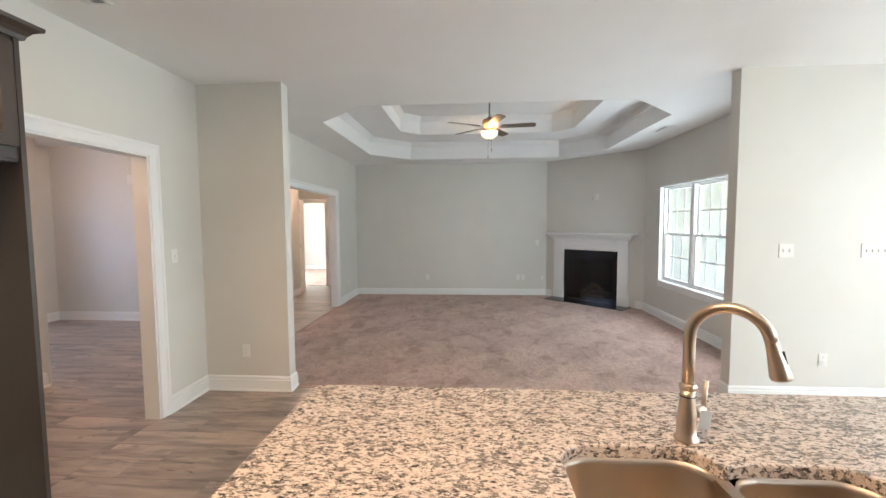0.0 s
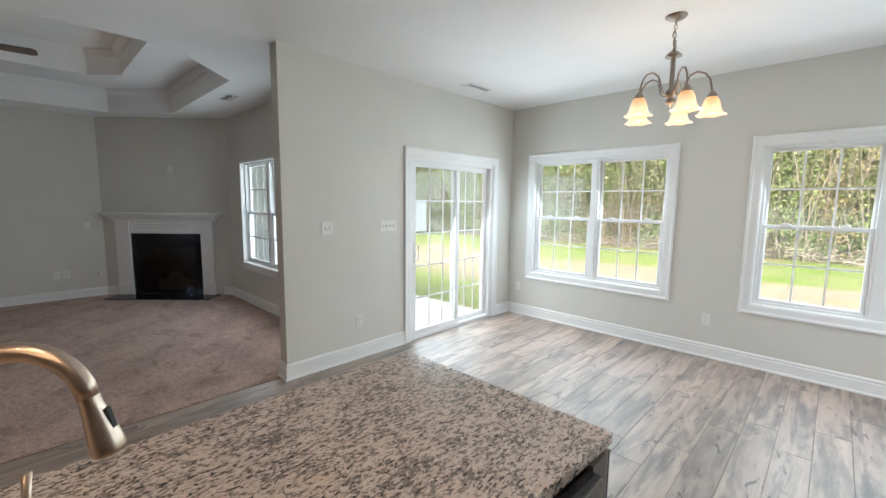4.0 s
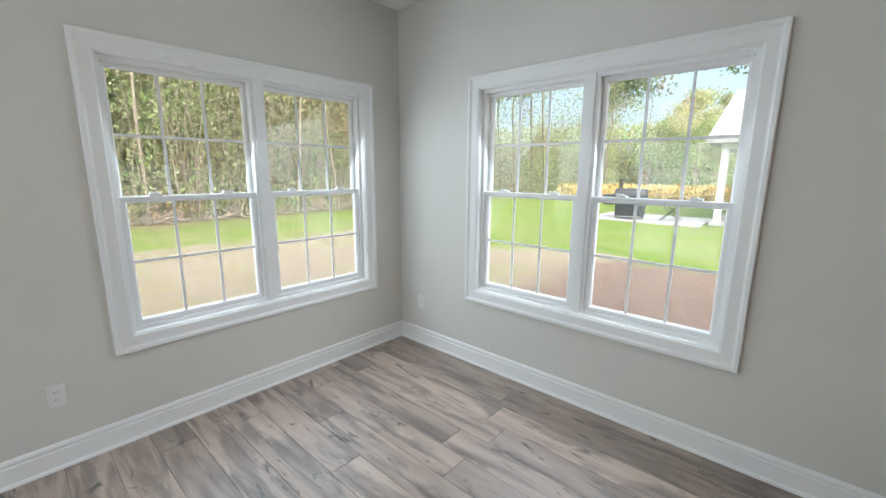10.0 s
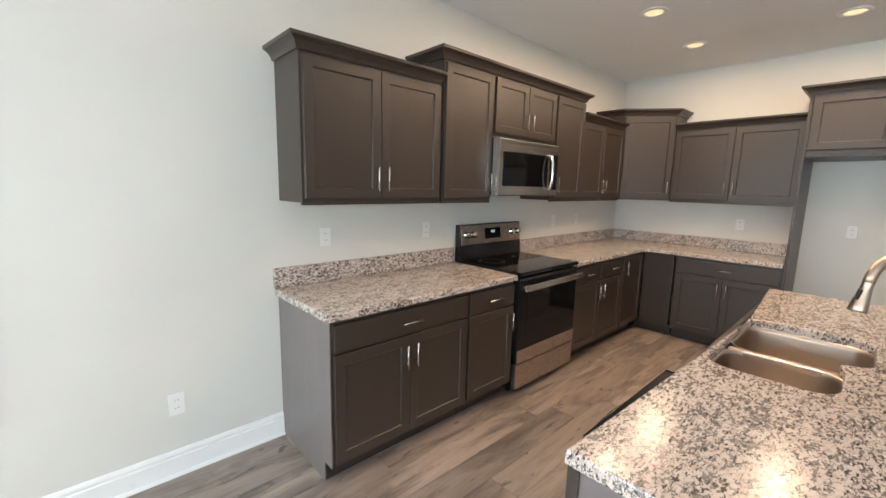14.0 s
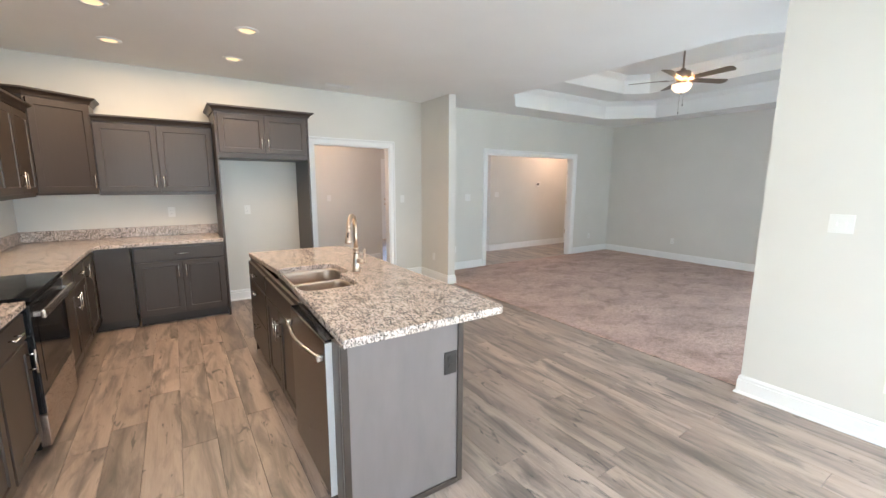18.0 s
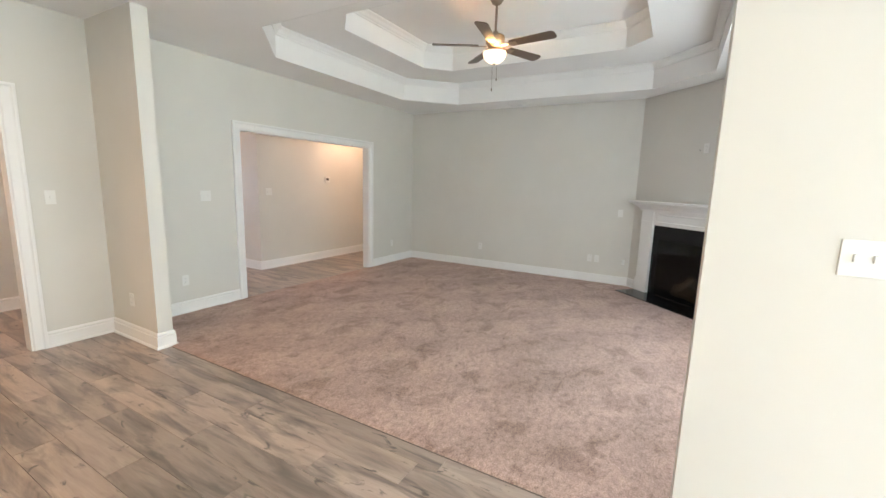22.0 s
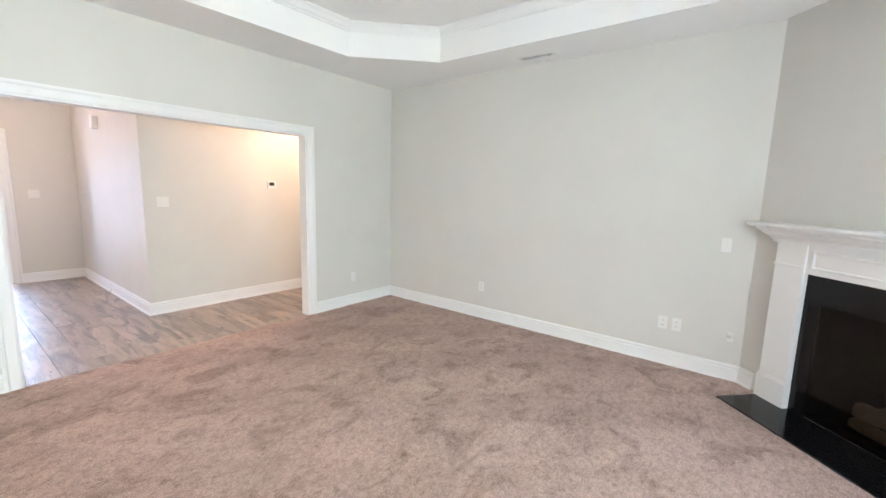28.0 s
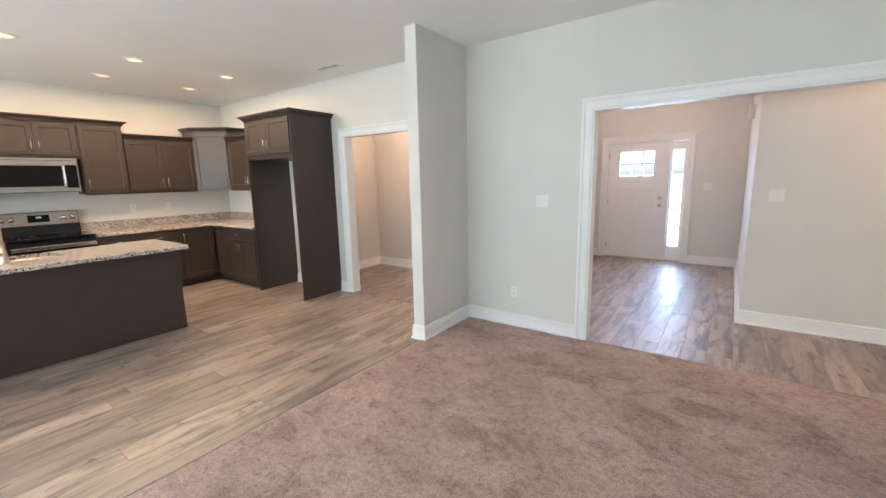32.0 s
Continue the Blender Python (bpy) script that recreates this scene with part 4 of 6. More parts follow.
def shaker(w, h, rail=0.055, t=0.019, plain=False):
    """A door front in its own plane: x 0..w, z 0..h, front at y = t; a frame round a recessed panel."""
    rings = [(0.0, 0.0), (0.0, t - 0.0025), (0.0009, t - 0.0008), (0.0025, t)]
    if not plain:
        rings += [(rail - 0.002, t), (rail, t - 0.0015), (rail + 0.003, t - 0.0085)]
    bm = bmesh.new()
    loops = [[bm.verts.new(p) for p in ((k, y, k), (w - k, y, k), (w - k, y, h - k), (k, y, h - k))] for k, y in rings]
    for a, b in zip(loops, loops[1:]):
        for i in range(4):
            bm.faces.new((a[i], b[i], b[(i + 1) % 4], a[(i + 1) % 4]))
    bm.faces.new(loops[-1][::-1])
    bm.faces.new(loops[0])
    bmesh.ops.recalc_face_normals(bm, faces=bm.faces[:])
    return bm


def door_part(name, root, x0, x1, z0, z1, handle, plain=False, mat=None):
    """handle: (x, z, upright, length) in the cabinet's own frame, or None."""
    d = part(name, shaker(x1 - x0, z1 - z0, 0.055, 0.019, plain), mat or CABINET, root)
    d.matrix_local = pose(x0, 0.0015, z0)
    if handle:
        hx, hz, up, ln = handle
        bar_pull(d, pose(hx - x0, 0.019, hz - z0, -90) @ pose(0, 0, 0, 0, 0, 90 if up else 0), ln)
    return d


def crown(root, path, z):
    prof = [(0.0, z - 0.005), (-0.012, z - 0.005), (-0.018, z + 0.012), (-0.030, z + 0.028), (-0.046, z + 0.038), (-0.056, z + 0.042), (-0.058, z + 0.058), (0.0, z + 0.058)]
    return part("crown_moulding", sweep(path, prof), CABINET, root)


WOOD = "dark brown stained wood"


def wall_cabinet(m, w, depth, z0, z1, doors, label, path=None, group="wall cabinets", pulls=None, bottom_rail=0.035):
    """Local frame: x 0..w along the front, front frame at y = 0, back at y = -depth."""
    root = thing("wall_cabinet", m, label, "wall cabinet", group)
    part("body", box(0, w, -depth, 0, z0, z1), CABINET, root)
    part("bottom_rail", box(0.0, w, -0.02, 0.0012, z0 - 0.012, z0 - 0.0003), CABINET, root)
    gap = 0.012
    n = len(doors)
    x = gap
    each = (w - gap * 2 - 0.004 * (n - 1)) / max(n, 1)
    for side in doors:
        a, b = x, x + each
        hx = b - 0.032 if side == "r" else a + 0.032
        door_part("door", root, a, b, z0 + bottom_rail - 0.012, z1 - 0.022, (hx, z0 + bottom_rail + 0.095, True, 0.13) if side else None)
        x = b + 0.004
    if path:
        crown(root, path, z1)
    return root


def base_cabinet(m, w, depth, label, columns, group="base cabinets", height=0.862, toe=True, end_left=False, end_right=False):
    """columns: (width share, [(kind, z0, z1, handle side)])."""
    root = thing("base_cabinet", m, label, "base cabinet", group)
    part("body", box(0, w, -depth, 0, 0.105, height), CABINET, root)
    if toe:
        part("toe_board", box(0.002, w - 0.002, -depth, -0.075, 0.0, 0.1045), CABINET_SHADE, root)
    for flag, a, b in ((end_left, -0.006, 0.0), (end_right, w, w + 0.006)):
        if flag:
            outline = [(-depth, 0.0), (-0.075, 0.0), (-0.075, 0.105), (0.003, 0.105), (0.003, height), (-depth, height)]
            bm = slab(outline, [], a, b)
            bm.transform(Matrix(((0, 0, 1, 0), (1, 0, 0, 0), (0, 1, 0, 0), (0, 0, 0, 1))))
            part("end_panel", bm, VENEER, root, "flat grey-brown veneer end panel")
    total = sum(c[0] for c in columns)
    x = 0.0
    for share, fronts in columns:
        cw = w * share / total
        a, b = x + 0.012, x + cw - 0.012
        for kind, z0, z1, side in fronts:
            if kind == "drawer":
                door_part("drawer", root, a, b, z0, z1, ((a + b) / 2, (z0 + z1) / 2, False, 0.13), True)
            elif kind == "false":
                door_part("false_front", root, a, b, z0, z1, None, True)
            elif kind == "pair":
                mid = (a + b) / 2
                door_part("door", root, a, mid - 0.002, z0, z1, (mid - 0.034, z1 - 0.11, True, 0.13))
                door_part("door", root, mid + 0.002, b, z0, z1, (mid + 0.034, z1 - 0.11, True, 0.13))
            else:
                hx = b - 0.034 if side == "r" else a + 0.034
                door_part("door", root, a, b, z0, z1, (hx, z1 - 0.11, True, 0.13))
        x += cw
    return root


# South run: local x grows to the east, fronts face north.
UF, BF = SOUTH + 0.305, SOUTH + 0.61
wall_cabinet(pose(1.135, UF, 0), 2.055 - 1.135, 0.30, 1.392, 2.125, ("r", "l"), WOOD + " wall cabinet with two shaker doors", [(0.92, -0.30), (0.92, 0.0), (0.0, 0.0)])
wall_cabinet(pose(0.655, UF + 0.02, 0), 1.132 - 0.655, 0.32, 1.392, 2.275, ("l",), WOOD + " tall narrow wall cabinet beside the microwave")
mid_top = wall_cabinet(pose(-0.138, UF + 0.02, 0), 0.652 + 0.138, 0.32, 1.852, 2.275, ("r", "l"), WOOD + " short wall cabinet over the microwave")
wall_cabinet(pose(-0.615, UF + 0.02, 0), 0.615 - 0.141, 0.32, 1.392, 2.275, ("r",), WOOD + " tall narrow wall cabinet beside the microwave")
crown(mid_top, [(1.27, -0.32), (1.27, 0.0), (-0.477, 0.0), (-0.477, -0.32)], 2.275)
wall_cabinet(pose(-1.50, UF, 0), 1.50 - 0.618, 0.30, 1.392, 2.125, ("r", "l"), WOOD + " wall cabinet with two shaker doors", [(0.882, 0.0), (0.0, 0.0)])

# corner cabinet with a slanted door
corner = thing("wall_cabinet", pose(0, 0, 0), WOOD + " corner wall cabinet with a slanted door", "wall cabinet", "wall cabinets")
ax, ay, bx, by = -1.50, UF, -1.825, -0.22
bm = slab([(WEST + 0.002, SOUTH + 0.002), (ax, SOUTH + 0.002), (ax, ay), (bx, by), (WEST + 0.002, by)], [], 1.392, 2.275)
part("body", bm, CABINET, corner)
dl = math.hypot(ax - bx, ay - by)
dt = math.degrees(math.atan2(ay - by, ax - bx))
cf = pose(bx, by, 0, 0, 0, dt)
d = part("door", shaker(dl - 0.03, 2.275 - 1.392 - 0.045), CABINET, corner)
d.matrix_world = cf @ pose(0.015, 0.0015, 1.415)
bar_pull(d, pose(0.036, 0.019, 0.11, -90) @ pose(0, 0, 0, 0, 0, 90), 0.13)
crown(corner, [(ax, SOUTH + 0.01), (ax, ay), (bx, by), (WEST + 0.01, by)], 2.275)

# West run: fronts face east; local x grows to the south.
WFX = WEST + 0.305
wall_cabinet(pose(WFX, 0.836, 0, 0, 0, -90), 0.836 + 0.217, 0.30, 1.392, 2.125, ("r", "l"), WOOD + " wall cabinet with two shaker doors", [(1.05, 0.0), (0.0, 0.0)])

FX = -1.53
fridge = thing("refrigerator_surround", pose(FX, 1.84, 0, 0, 0, -90), WOOD + " tall surround for a missing refrigerator", "cabinet")
fw = 1.84 - 0.842
part("side_panel", box(0.0, 0.02, -0.60, 0.012, 0.0, 2.285, 0.0015), CABINET, fridge)
part("side_panel", box(fw - 0.02, fw, -0.60, 0.012, 0.0, 2.285, 0.0015), CABINET, fridge)
part("body", box(0.0205, fw - 0.0205, -0.60, 0.0, 1.80, 2.285), CABINET, fridge)
part("bottom_board", box(0.021, fw - 0.021, -0.60, -0.003, 1.786, 1.7995), CABINET_SHADE, fridge)
half = fw / 2
door_part("door", fridge, 0.03, half - 0.002, 1.845, 2.262, (half - 0.036, 1.95, True, 0.13))
door_part("door", fridge, half + 0.002, fw - 0.03, 1.845, 2.262, (half + 0.036, 1.95, True, 0.13))
crown(fridge, [(fw, -0.60), (fw, 0.012), (0.0, 0.012), (0.0, -0.60)], 2.285)

DR0, DR1, D0, D1 = 0.70, 0.835, 0.125, 0.688
base_cabinet(pose(1.155, BF, 0), 2.075 - 1.155, 0.605, WOOD + " base cabinet with one drawer and two doors", [(1, [("drawer", DR0, DR1, ""), ("pair", D0, D1, "")])], end_right=True)
base_cabinet(pose(0.695, BF, 0), 1.152 - 0.695, 0.605, WOOD + " base cabinet with one drawer and one door", [(1, [("drawer", DR0, DR1, ""), ("door", D0, D1, "l")])])
base_cabinet(pose(-1.03, BF, 0), 1.03 - 0.105, 0.605, WOOD + " base cabinet with two drawers over two doors", [(1, [("drawer", DR0, DR1, "")]), (1, [("drawer", DR0, DR1, "")])])
last = [o for o in bpy.data.objects if o.name.startswith("base_cabinet")][-1]
cwid = 1.03 - 0.105
door_part("door", last, 0.012, cwid / 2 - 0.002, D0, D1, (cwid / 2 - 0.036, D1 - 0.11, True, 0.13))
door_part("door", last, cwid / 2 + 0.002, cwid - 0.012, D0, D1, (cwid / 2 + 0.036, D1 - 0.11, True, 0.13))
base_cabinet(pose(-1.515, BF, 0), 1.515 - 1.033, 0.605, WOOD + " corner base cabinet with one tall door", [(0.75, [("door", D0, DR1, "r")])])
base_cabinet(pose(WEST + 0.605, 0.838, 0, 0, 0, -90), 0.838 - 0.012, 0.60, WOOD + " base cabinet with one drawer and two doors", [(1, [("drawer", DR0, DR1, ""), ("pair", D0, D1, "")])])
filler = thing("corner_filler_panel", pose(WEST + 0.605, -0.01, 0, 0, 0, -90), "plain dark brown panel closing the corner of the base cabinets", "cabinet panel")
part("panel", box(0.0, 0.285, -0.02, 0.0, 0.105, 0.862), CABINET, filler)
part("toe_board", box(0.0, 0.36, -0.095, -0.08, 0.0, 0.105), CABINET_SHADE, filler)


# ---- countertops ----
def counter_top(name, outline, holes, label, z0=0.864, z1=0.90):
    t = thing(name, pose(0, 0, 0), label, "countertop")
    bm = slab(outline, holes, z0, z1)
    top = [e for e in bm.edges if not e.is_boundary and len(e.link_faces) == 2 and all(abs(v.co.z - z1) < 1e-6 for v in e.verts) and abs(e.link_faces[0].normal.dot(e.link_faces[1].normal)) < 0.5]
    bmesh.ops.bevel(bm, geom=top, offset=0.006, segments=2, profile=0.5, affect="EDGES")
    part("slab", bm, GRANITE, t)
    return t


CF, CW = BF + 0.035, WEST + 0.64
t1 = counter_top("countertop", rounded(0.697, 2.105, SOUTH + 0.001, CF, 0.02, 4, (0.02, 0.03, 0.0, 0.0)), [], "polished speckled granite countertop with a backsplash strip")
part("backsplash", box(0.697, 2.105, SOUTH, SOUTH + 0.02, 0.9005, 1.012, 0.003), GRANITE, t1, "granite backsplash strip")
t2 = counter_top("countertop", [(-0.108, SOUTH + 0.001), (-0.108, CF), (CW + 0.05, CF), (CW, CF + 0.05), (CW, 0.838), (WEST + 0.001, 0.838), (WEST + 0.001, SOUTH + 0.001)], [], "polished speckled granite corner countertop with a backsplash strip")
part("backsplash", box(WEST + 0.0205, -0.108, SOUTH, SOUTH + 0.02, 0.9005, 1.012, 0.003), GRANITE, t2, "granite backsplash strip")
part("backsplash", box(WEST, WEST + 0.02, SOUTH, 0.838, 0.9005, 1.012, 0.003), GRANITE, t2, "granite backsplash strip")

# ---- island ----
IX0, IX1, IY0, IY1 = -0.275, 2.09, 0.915, 1.535
west_bowl = rounded(0.55, 0.945, 0.985, 1.405, 0.085, 6)
east_bowl = rounded(0.965, 1.305, 0.985, 1.335, 0.085, 6)
# the cut-out follows both bowls, with a small tongue of stone at their division
hole = [(0.635, 0.985)] + [(1.22, 0.985)] + east_bowl[1:14] + [(1.03, 1.335), (0.99, 1.328), (0.962, 1.318), (0.944, 1.335)] + [p for p in west_bowl[8:28] if p != (0.635, 0.985)]
counter_top("island_countertop", rounded(-0.30, 2.125, 0.876, 1.79, 0.05, 5), [hole], "polished speckled granite island top with a sink cut-out")
isl = thing("kitchen_island", pose(0, 0, 0), "dark brown stained kitchen island cabinet with a flat end panel", "kitchen island")
part("body", box(IX0, 1.372, IY0 + 0.02, IY1 - 0.012, 0.105, 0.64), CABINET, isl)
part("face_frame", box(IX0, 1.372, IY0 + 0.02, IY0 + 0.04, 0.6403, 0.862), CABINET, isl)
part("toe_board", box(IX0 + 0.01, 1.372, IY0 + 0.095, IY1 - 0.02, 0.0, 0.105), CABINET_SHADE, isl)
part("back_panel", box(IX0, IX1, IY1 - 0.012, IY1, 0.0, 0.8625), CABINET, isl, "flat dark back panel")
part("end_panel", box(IX1 - 0.018, IX1, IY0 + 0.005, IY1 - 0.0125, 0.0, 0.862, 0.0015), VENEER, isl, "flat grey-brown veneer end panel")
part("corner_strip", box(IX1, IX1 + 0.008, IY0 + 0.004, IY0 + 0.034, 0.0, 0.861, 0.002), CABINET, isl)
part("corner_strip", box(IX1, IX1 + 0.008, IY1 - 0.03, IY1 + 0.002, 0.0, 0.861, 0.002), CABINET, isl)
part("end_panel", box(IX0 - 0.006, IX0, IY0 + 0.02, IY1 - 0.0125, 0.0, 0.862), CABINET, isl, "flat end panel")
part("shoe_moulding", box(IX1 + 0.0003, IX1 + 0.014, IY0 + 0.036, IY1 - 0.032, 0.0, 0.03, 0.006), CABINET, isl)
part("filler_strip", box(1.99, IX1 - 0.0185, IY0 + 0.004, IY0 + 0.10, 0.0, 0.862), CABINET, isl)
ISF = pose(1.37, IY0 + 0.02, 0, 0, 0, 180)


def island_front(name, x0, x1, z0, z1, handle, plain=False):
    d = part(name, shaker(x1 - x0, z1 - z0, 0.055, 0.019, plain), CABINET, isl)
    d.matrix_world = ISF @ pose(x0, 0.0015, z0)
    if handle:
        hx, hz, up, ln = handle
        bar_pull(d, pose(hx - x0, 0.019, hz - z0, -90) @ pose(0, 0, 0, 0, 0, 90 if up else 0), ln)


island_front("false_front", 0.012, 0.876, DR0, DR1, None, True)
island_front("door", 0.012, 0.442, D0, D1, (0.408, D1 - 0.11, True, 0.13))
island_front("door", 0.446, 0.876, D0, D1, (0.48, D1 - 0.11, True, 0.13))
for z0, z1 in ((0.70, 0.835), (0.42, 0.688), (0.125, 0.408)):
    island_front("drawer", 0.90, 1.633, z0, z1, (1.266, z1 - 0.06, False, 0.13), True)

dw = thing("dishwasher", pose(1.682, IY0 + 0.02, 0, 0, 0, 180), "slate steel dishwasher with a curved bar handle", "dishwasher")
part("tub", box(-0.30, 0.30, -0.56, -0.002, 0.105, 0.855), BLACK, dw)
part("door", box(-0.302, 0.302, 0.0, 0.045, 0.115, 0.848, 0.006), SLATE, dw, "dark stainless front")
# bare steel edge, made paler for the window light it catches
EDGE_M = material("pale_steel_edge", (0.78, 0.79, 0.80), 0.38, 0.6)
part("door_edge", box(-0.3035, -0.3025, 0.004, 0.0445, 0.118, 0.845), EDGE_M, dw, "bare steel door edge paled for the daylight on it")
part("kick_plate", box(-0.30, 0.30, -0.075, -0.06, 0.0, 0.105), BLACK, dw)
part("control_strip", box(-0.298, 0.298, 0.002, 0.04, 0.8485, 0.856), BLACKGLASS, dw)
bm = bmesh.new()
arc = [(-0.27 + 0.54 * i / 16, 0.062 + 0.03 * math.sin(math.pi * i / 16), 0.775) for i in range(17)]
add_tube(bm, arc, 0.010, 8)
for s in (-1, 1):
    add_box(bm, s * 0.27 - 0.014, s * 0.27 + 0.014, 0.0455, 0.074, 0.760, 0.790, 0.003)
part("handle", bm, STEEL, dw, "curved steel bar handle", True)
part("badge", lathe([(0.0, 0.0), (0.009, 0.0), (0.009, 0.002), (0.0, 0.002)], 16, (0, 0, 0), pose(0.0, 0.0455, 0.30, -90)), STEEL, dw)


def bowl(loop, depth, parent):
    """A pressed sink bowl: rounded walls that run into a dished floor round a drain."""
    cx = sum(p[0] for p in loop) / len(loop)
    cy = sum(p[1] for p in loop) / len(loop)
    bm = bmesh.new()
    rows = []
    for k, z in ((1.035, 0.0), (1.0, 0.0), (0.985, -0.02), (0.97, -depth * 0.75), (0.955, -depth * 0.88), (0.91, -depth * 0.965), (0.82, -depth), (0.30, -depth - 0.008), (0.16, -depth - 0.010)):
        rows.append([bm.verts.new((cx + (x - cx) * k, cy + (y - cy) * k, 0.8635 + z)) for x, y in loop])
    n = len(loop)
    for a, b in zip(rows, rows[1:]):
        for i in range(n):
            bm.faces.new((a[i], a[(i + 1) % n], b[(i + 1) % n], b[i]))
    bm.faces.new(rows[-1])
    part("bowl", bm, SINK, parent, "", True)
    zb = 0.8635 - depth - 0.009
    part("drain", lathe([(0.057, 0.002), (0.055, 0.006), (0.044, 0.006), (0.04, 0.001), (0.012, -0.002), (0.01, 0.008), (0.0, 0.009)], 24, (cx, cy, zb)), CHROME, parent, "", True)


sink = thing("kitchen_sink", pose(0, 0, 0), "undermount stainless steel sink with two bowls", "sink")
bowl(west_bowl, 0.20, sink)
bowl(east_bowl, 0.17, sink)
part("divider", box(0.938, 0.972, 0.99, 1.33, 0.835, 0.8628, 0.006), SINK, sink)

# faucet
fa = thing("kitchen_faucet", pose(0.93, 1.452, 0.90, 0, 0, math.degrees(math.atan2(-0.118, 0.17))), "brushed nickel pull-down kitchen faucet with a paper tag", "faucet")
part("body", lathe([(0.0, 0.0), (0.033, 0.0), (0.033, 0.006), (0.026, 0.012), (0.027, 0.045), (0.024, 0.08), (0.019, 0.125), (0.0185, 0.150), (0.0, 0.150)], 24), NICKEL, fa, "", True)
part("collar", lathe([(0.0, 0.150), (0.0215, 0.150), (0.023, 0.157), (0.0215, 0.165), (0.019, 0.168), (0.0, 0.168)], 24), NICKEL, fa, "", True)
arc = [(0, 0, 0.168), (0, 0, 0.24), (0, 0, 0.285)]
R = 0.091
for i in range(1, 15):
    a = math.pi * (1 - i / 14 * 0.955)
    arc.append((R + R * math.cos(a), 0, 0.306 + R * math.sin(a)))
part("spout", tube(arc, 0.0155, 16), NICKEL, fa, "", True)
ex, ez = arc[-1][0], arc[-1][2]
hd = Vector(arc[-1]) - Vector(arc[-2])
tilt = math.degrees(math.atan2(hd.x, -hd.z))
part("spray_head", lathe([(0.0, 0.006), (0.0145, 0.006), (0.0155, 0.0), (0.0145, -0.006), (0.017, -0.03), (0.023, -0.075), (0.0245, -0.090), (0.022, -0.096), (0.0, -0.096)], 22, (0, 0, 0), pose(ex, 0, ez, 0, -tilt, 0)), NICKEL, fa, "", True)
part("spray_button", box(0.013, 0.021, -0.006, 0.006, -0.06, -0.025, 0.002, pose(ex, 0, ez, 0, -tilt, 0) @ pose(0, 0, 0, 0, 0, 0)), RUBBER, fa, "black spray buttons")
bm = bmesh.new()
hside = pose(0, 0, 0.075, 0, 0, 62)
add_tube(bm, [(0.015, 0, 0), (0.062, 0, 0.0)], [0.019, 0.0165], 16)
add_tube(bm, [(0.055, 0, 0), (0.075, 0, 0)], 0.0095, 12)
add_tube(bm, [(0.072, 0, -0.008), (0.074, 0, 0.03), (0.078, 0, 0.085)], [0.0075, 0.0062, 0.0078], 12)
bm.transform(hside)
part("lever", bm, NICKEL, fa, "", True)
TAG = material("pale_blue_tag", (0.50, 0.56, 0.62), 0.5)
part("tag", box(0.014, 0.045, -0.022, -0.019, 0.045, 0.10, 0.001, pose(0, 0, 0, 0, 8, 35)), TAG, fa, "pale blue paper tag")
part("tag_string", lathe([(0.0205, 0.128), (0.0215, 0.130), (0.0205, 0.132)], 16), RUBBER, fa)

# ---- range ----
rg = thing("range", pose(0.295, BF - 0.0, 0), "black and slate steel electric range with a glass cooktop", "kitchen range")
rw = 0.382
part("body", box(-rw, rw, -0.585, 0.0, 0.04, 0.885), BLACK, rg)
part("cooktop", box(-rw - 0.002, rw + 0.002, -0.53, 0.05, 0.8855, 0.913, 0.004), BLACKGLASS, rg, "black glass cooktop")
RING = material("burner_marking", (0.06, 0.06, 0.062), 0.3)
for cx, cy, r in ((-0.19, -0.10, 0.10), (0.19, -0.10, 0.085), (-0.19, -0.38, 0.075), (0.19, -0.38, 0.10)):
    part("burner_ring", lathe([(r, 0.9135), (r - 0.003, 0.9137)], 36, (cx, cy, 0)), RING, rg, "thin grey burner ring")
bg = box(-rw - 0.002, rw + 0.002, -0.035, 0.035, 0.0, 0.30)
for v in bg.verts:
    if v.co.z > 0.1 and v.co.y > 0:
        v.co.y -= 0.03
part("back_guard", bg, BLACK, rg).matrix_local = pose(0, -0.567, 0.89)
panel = part("control_panel", box(-rw + 0.005, rw - 0.005, 0.0, 0.006, 0.0, 0.155, 0.002), RANGE_STEEL, rg, "brown-grey steel control panel")
panel.matrix_local = pose(0, -0.542, 1.03, 6.0)
part("display", box(-0.10, 0.10, 0.0065, 0.009, 0.035, 0.125, 0.001), BLACKGLASS, panel, "black clock display")
bm = bmesh.new()
for k, (a, b) in enumerate(((-0.022, -0.014), (-0.004, 0.004), (0.012, 0.02))):
    add_box(bm, a, b, 0.0092, 0.0097, 0.085, 0.105)
part("digits", bm, DIGIT, panel, "lit clock digits")
for kx in (-0.325, -0.245, 0.245, 0.325):
    bm = lathe([(0.0, 0.0), (0.031, 0.0), (0.031, 0.006), (0.027, 0.010), (0.025, 0.034), (0.022, 0.037), (0.0, 0.037)], 20, (0, 0, 0), pose(kx, 0.0065, 0.08, -90))
    part("knob", bm, CHROME, panel, "bright steel knob", True)
part("oven_door", box(-rw, rw, 0.001, 0.042, 0.245, 0.870, 0.005), BLACK, rg, "black oven door")
part("door_trim", box(-rw + 0.001, rw - 0.001, 0.0425, 0.048, 0.247, 0.345, 0.002), RANGE_STEEL, rg, "brown-grey steel lower band")
part("door_glass", box(-rw + 0.004, rw - 0.004, 0.0422, 0.044, 0.349, 0.782, 0.001), BLACKGLASS, rg, "black glass door face")
part("oven_window", box(-0.29, 0.29, 0.0442, 0.0462, 0.40, 0.74, 0.001), BLACKGLASS, rg, "dark oven window")
bm = bmesh.new()
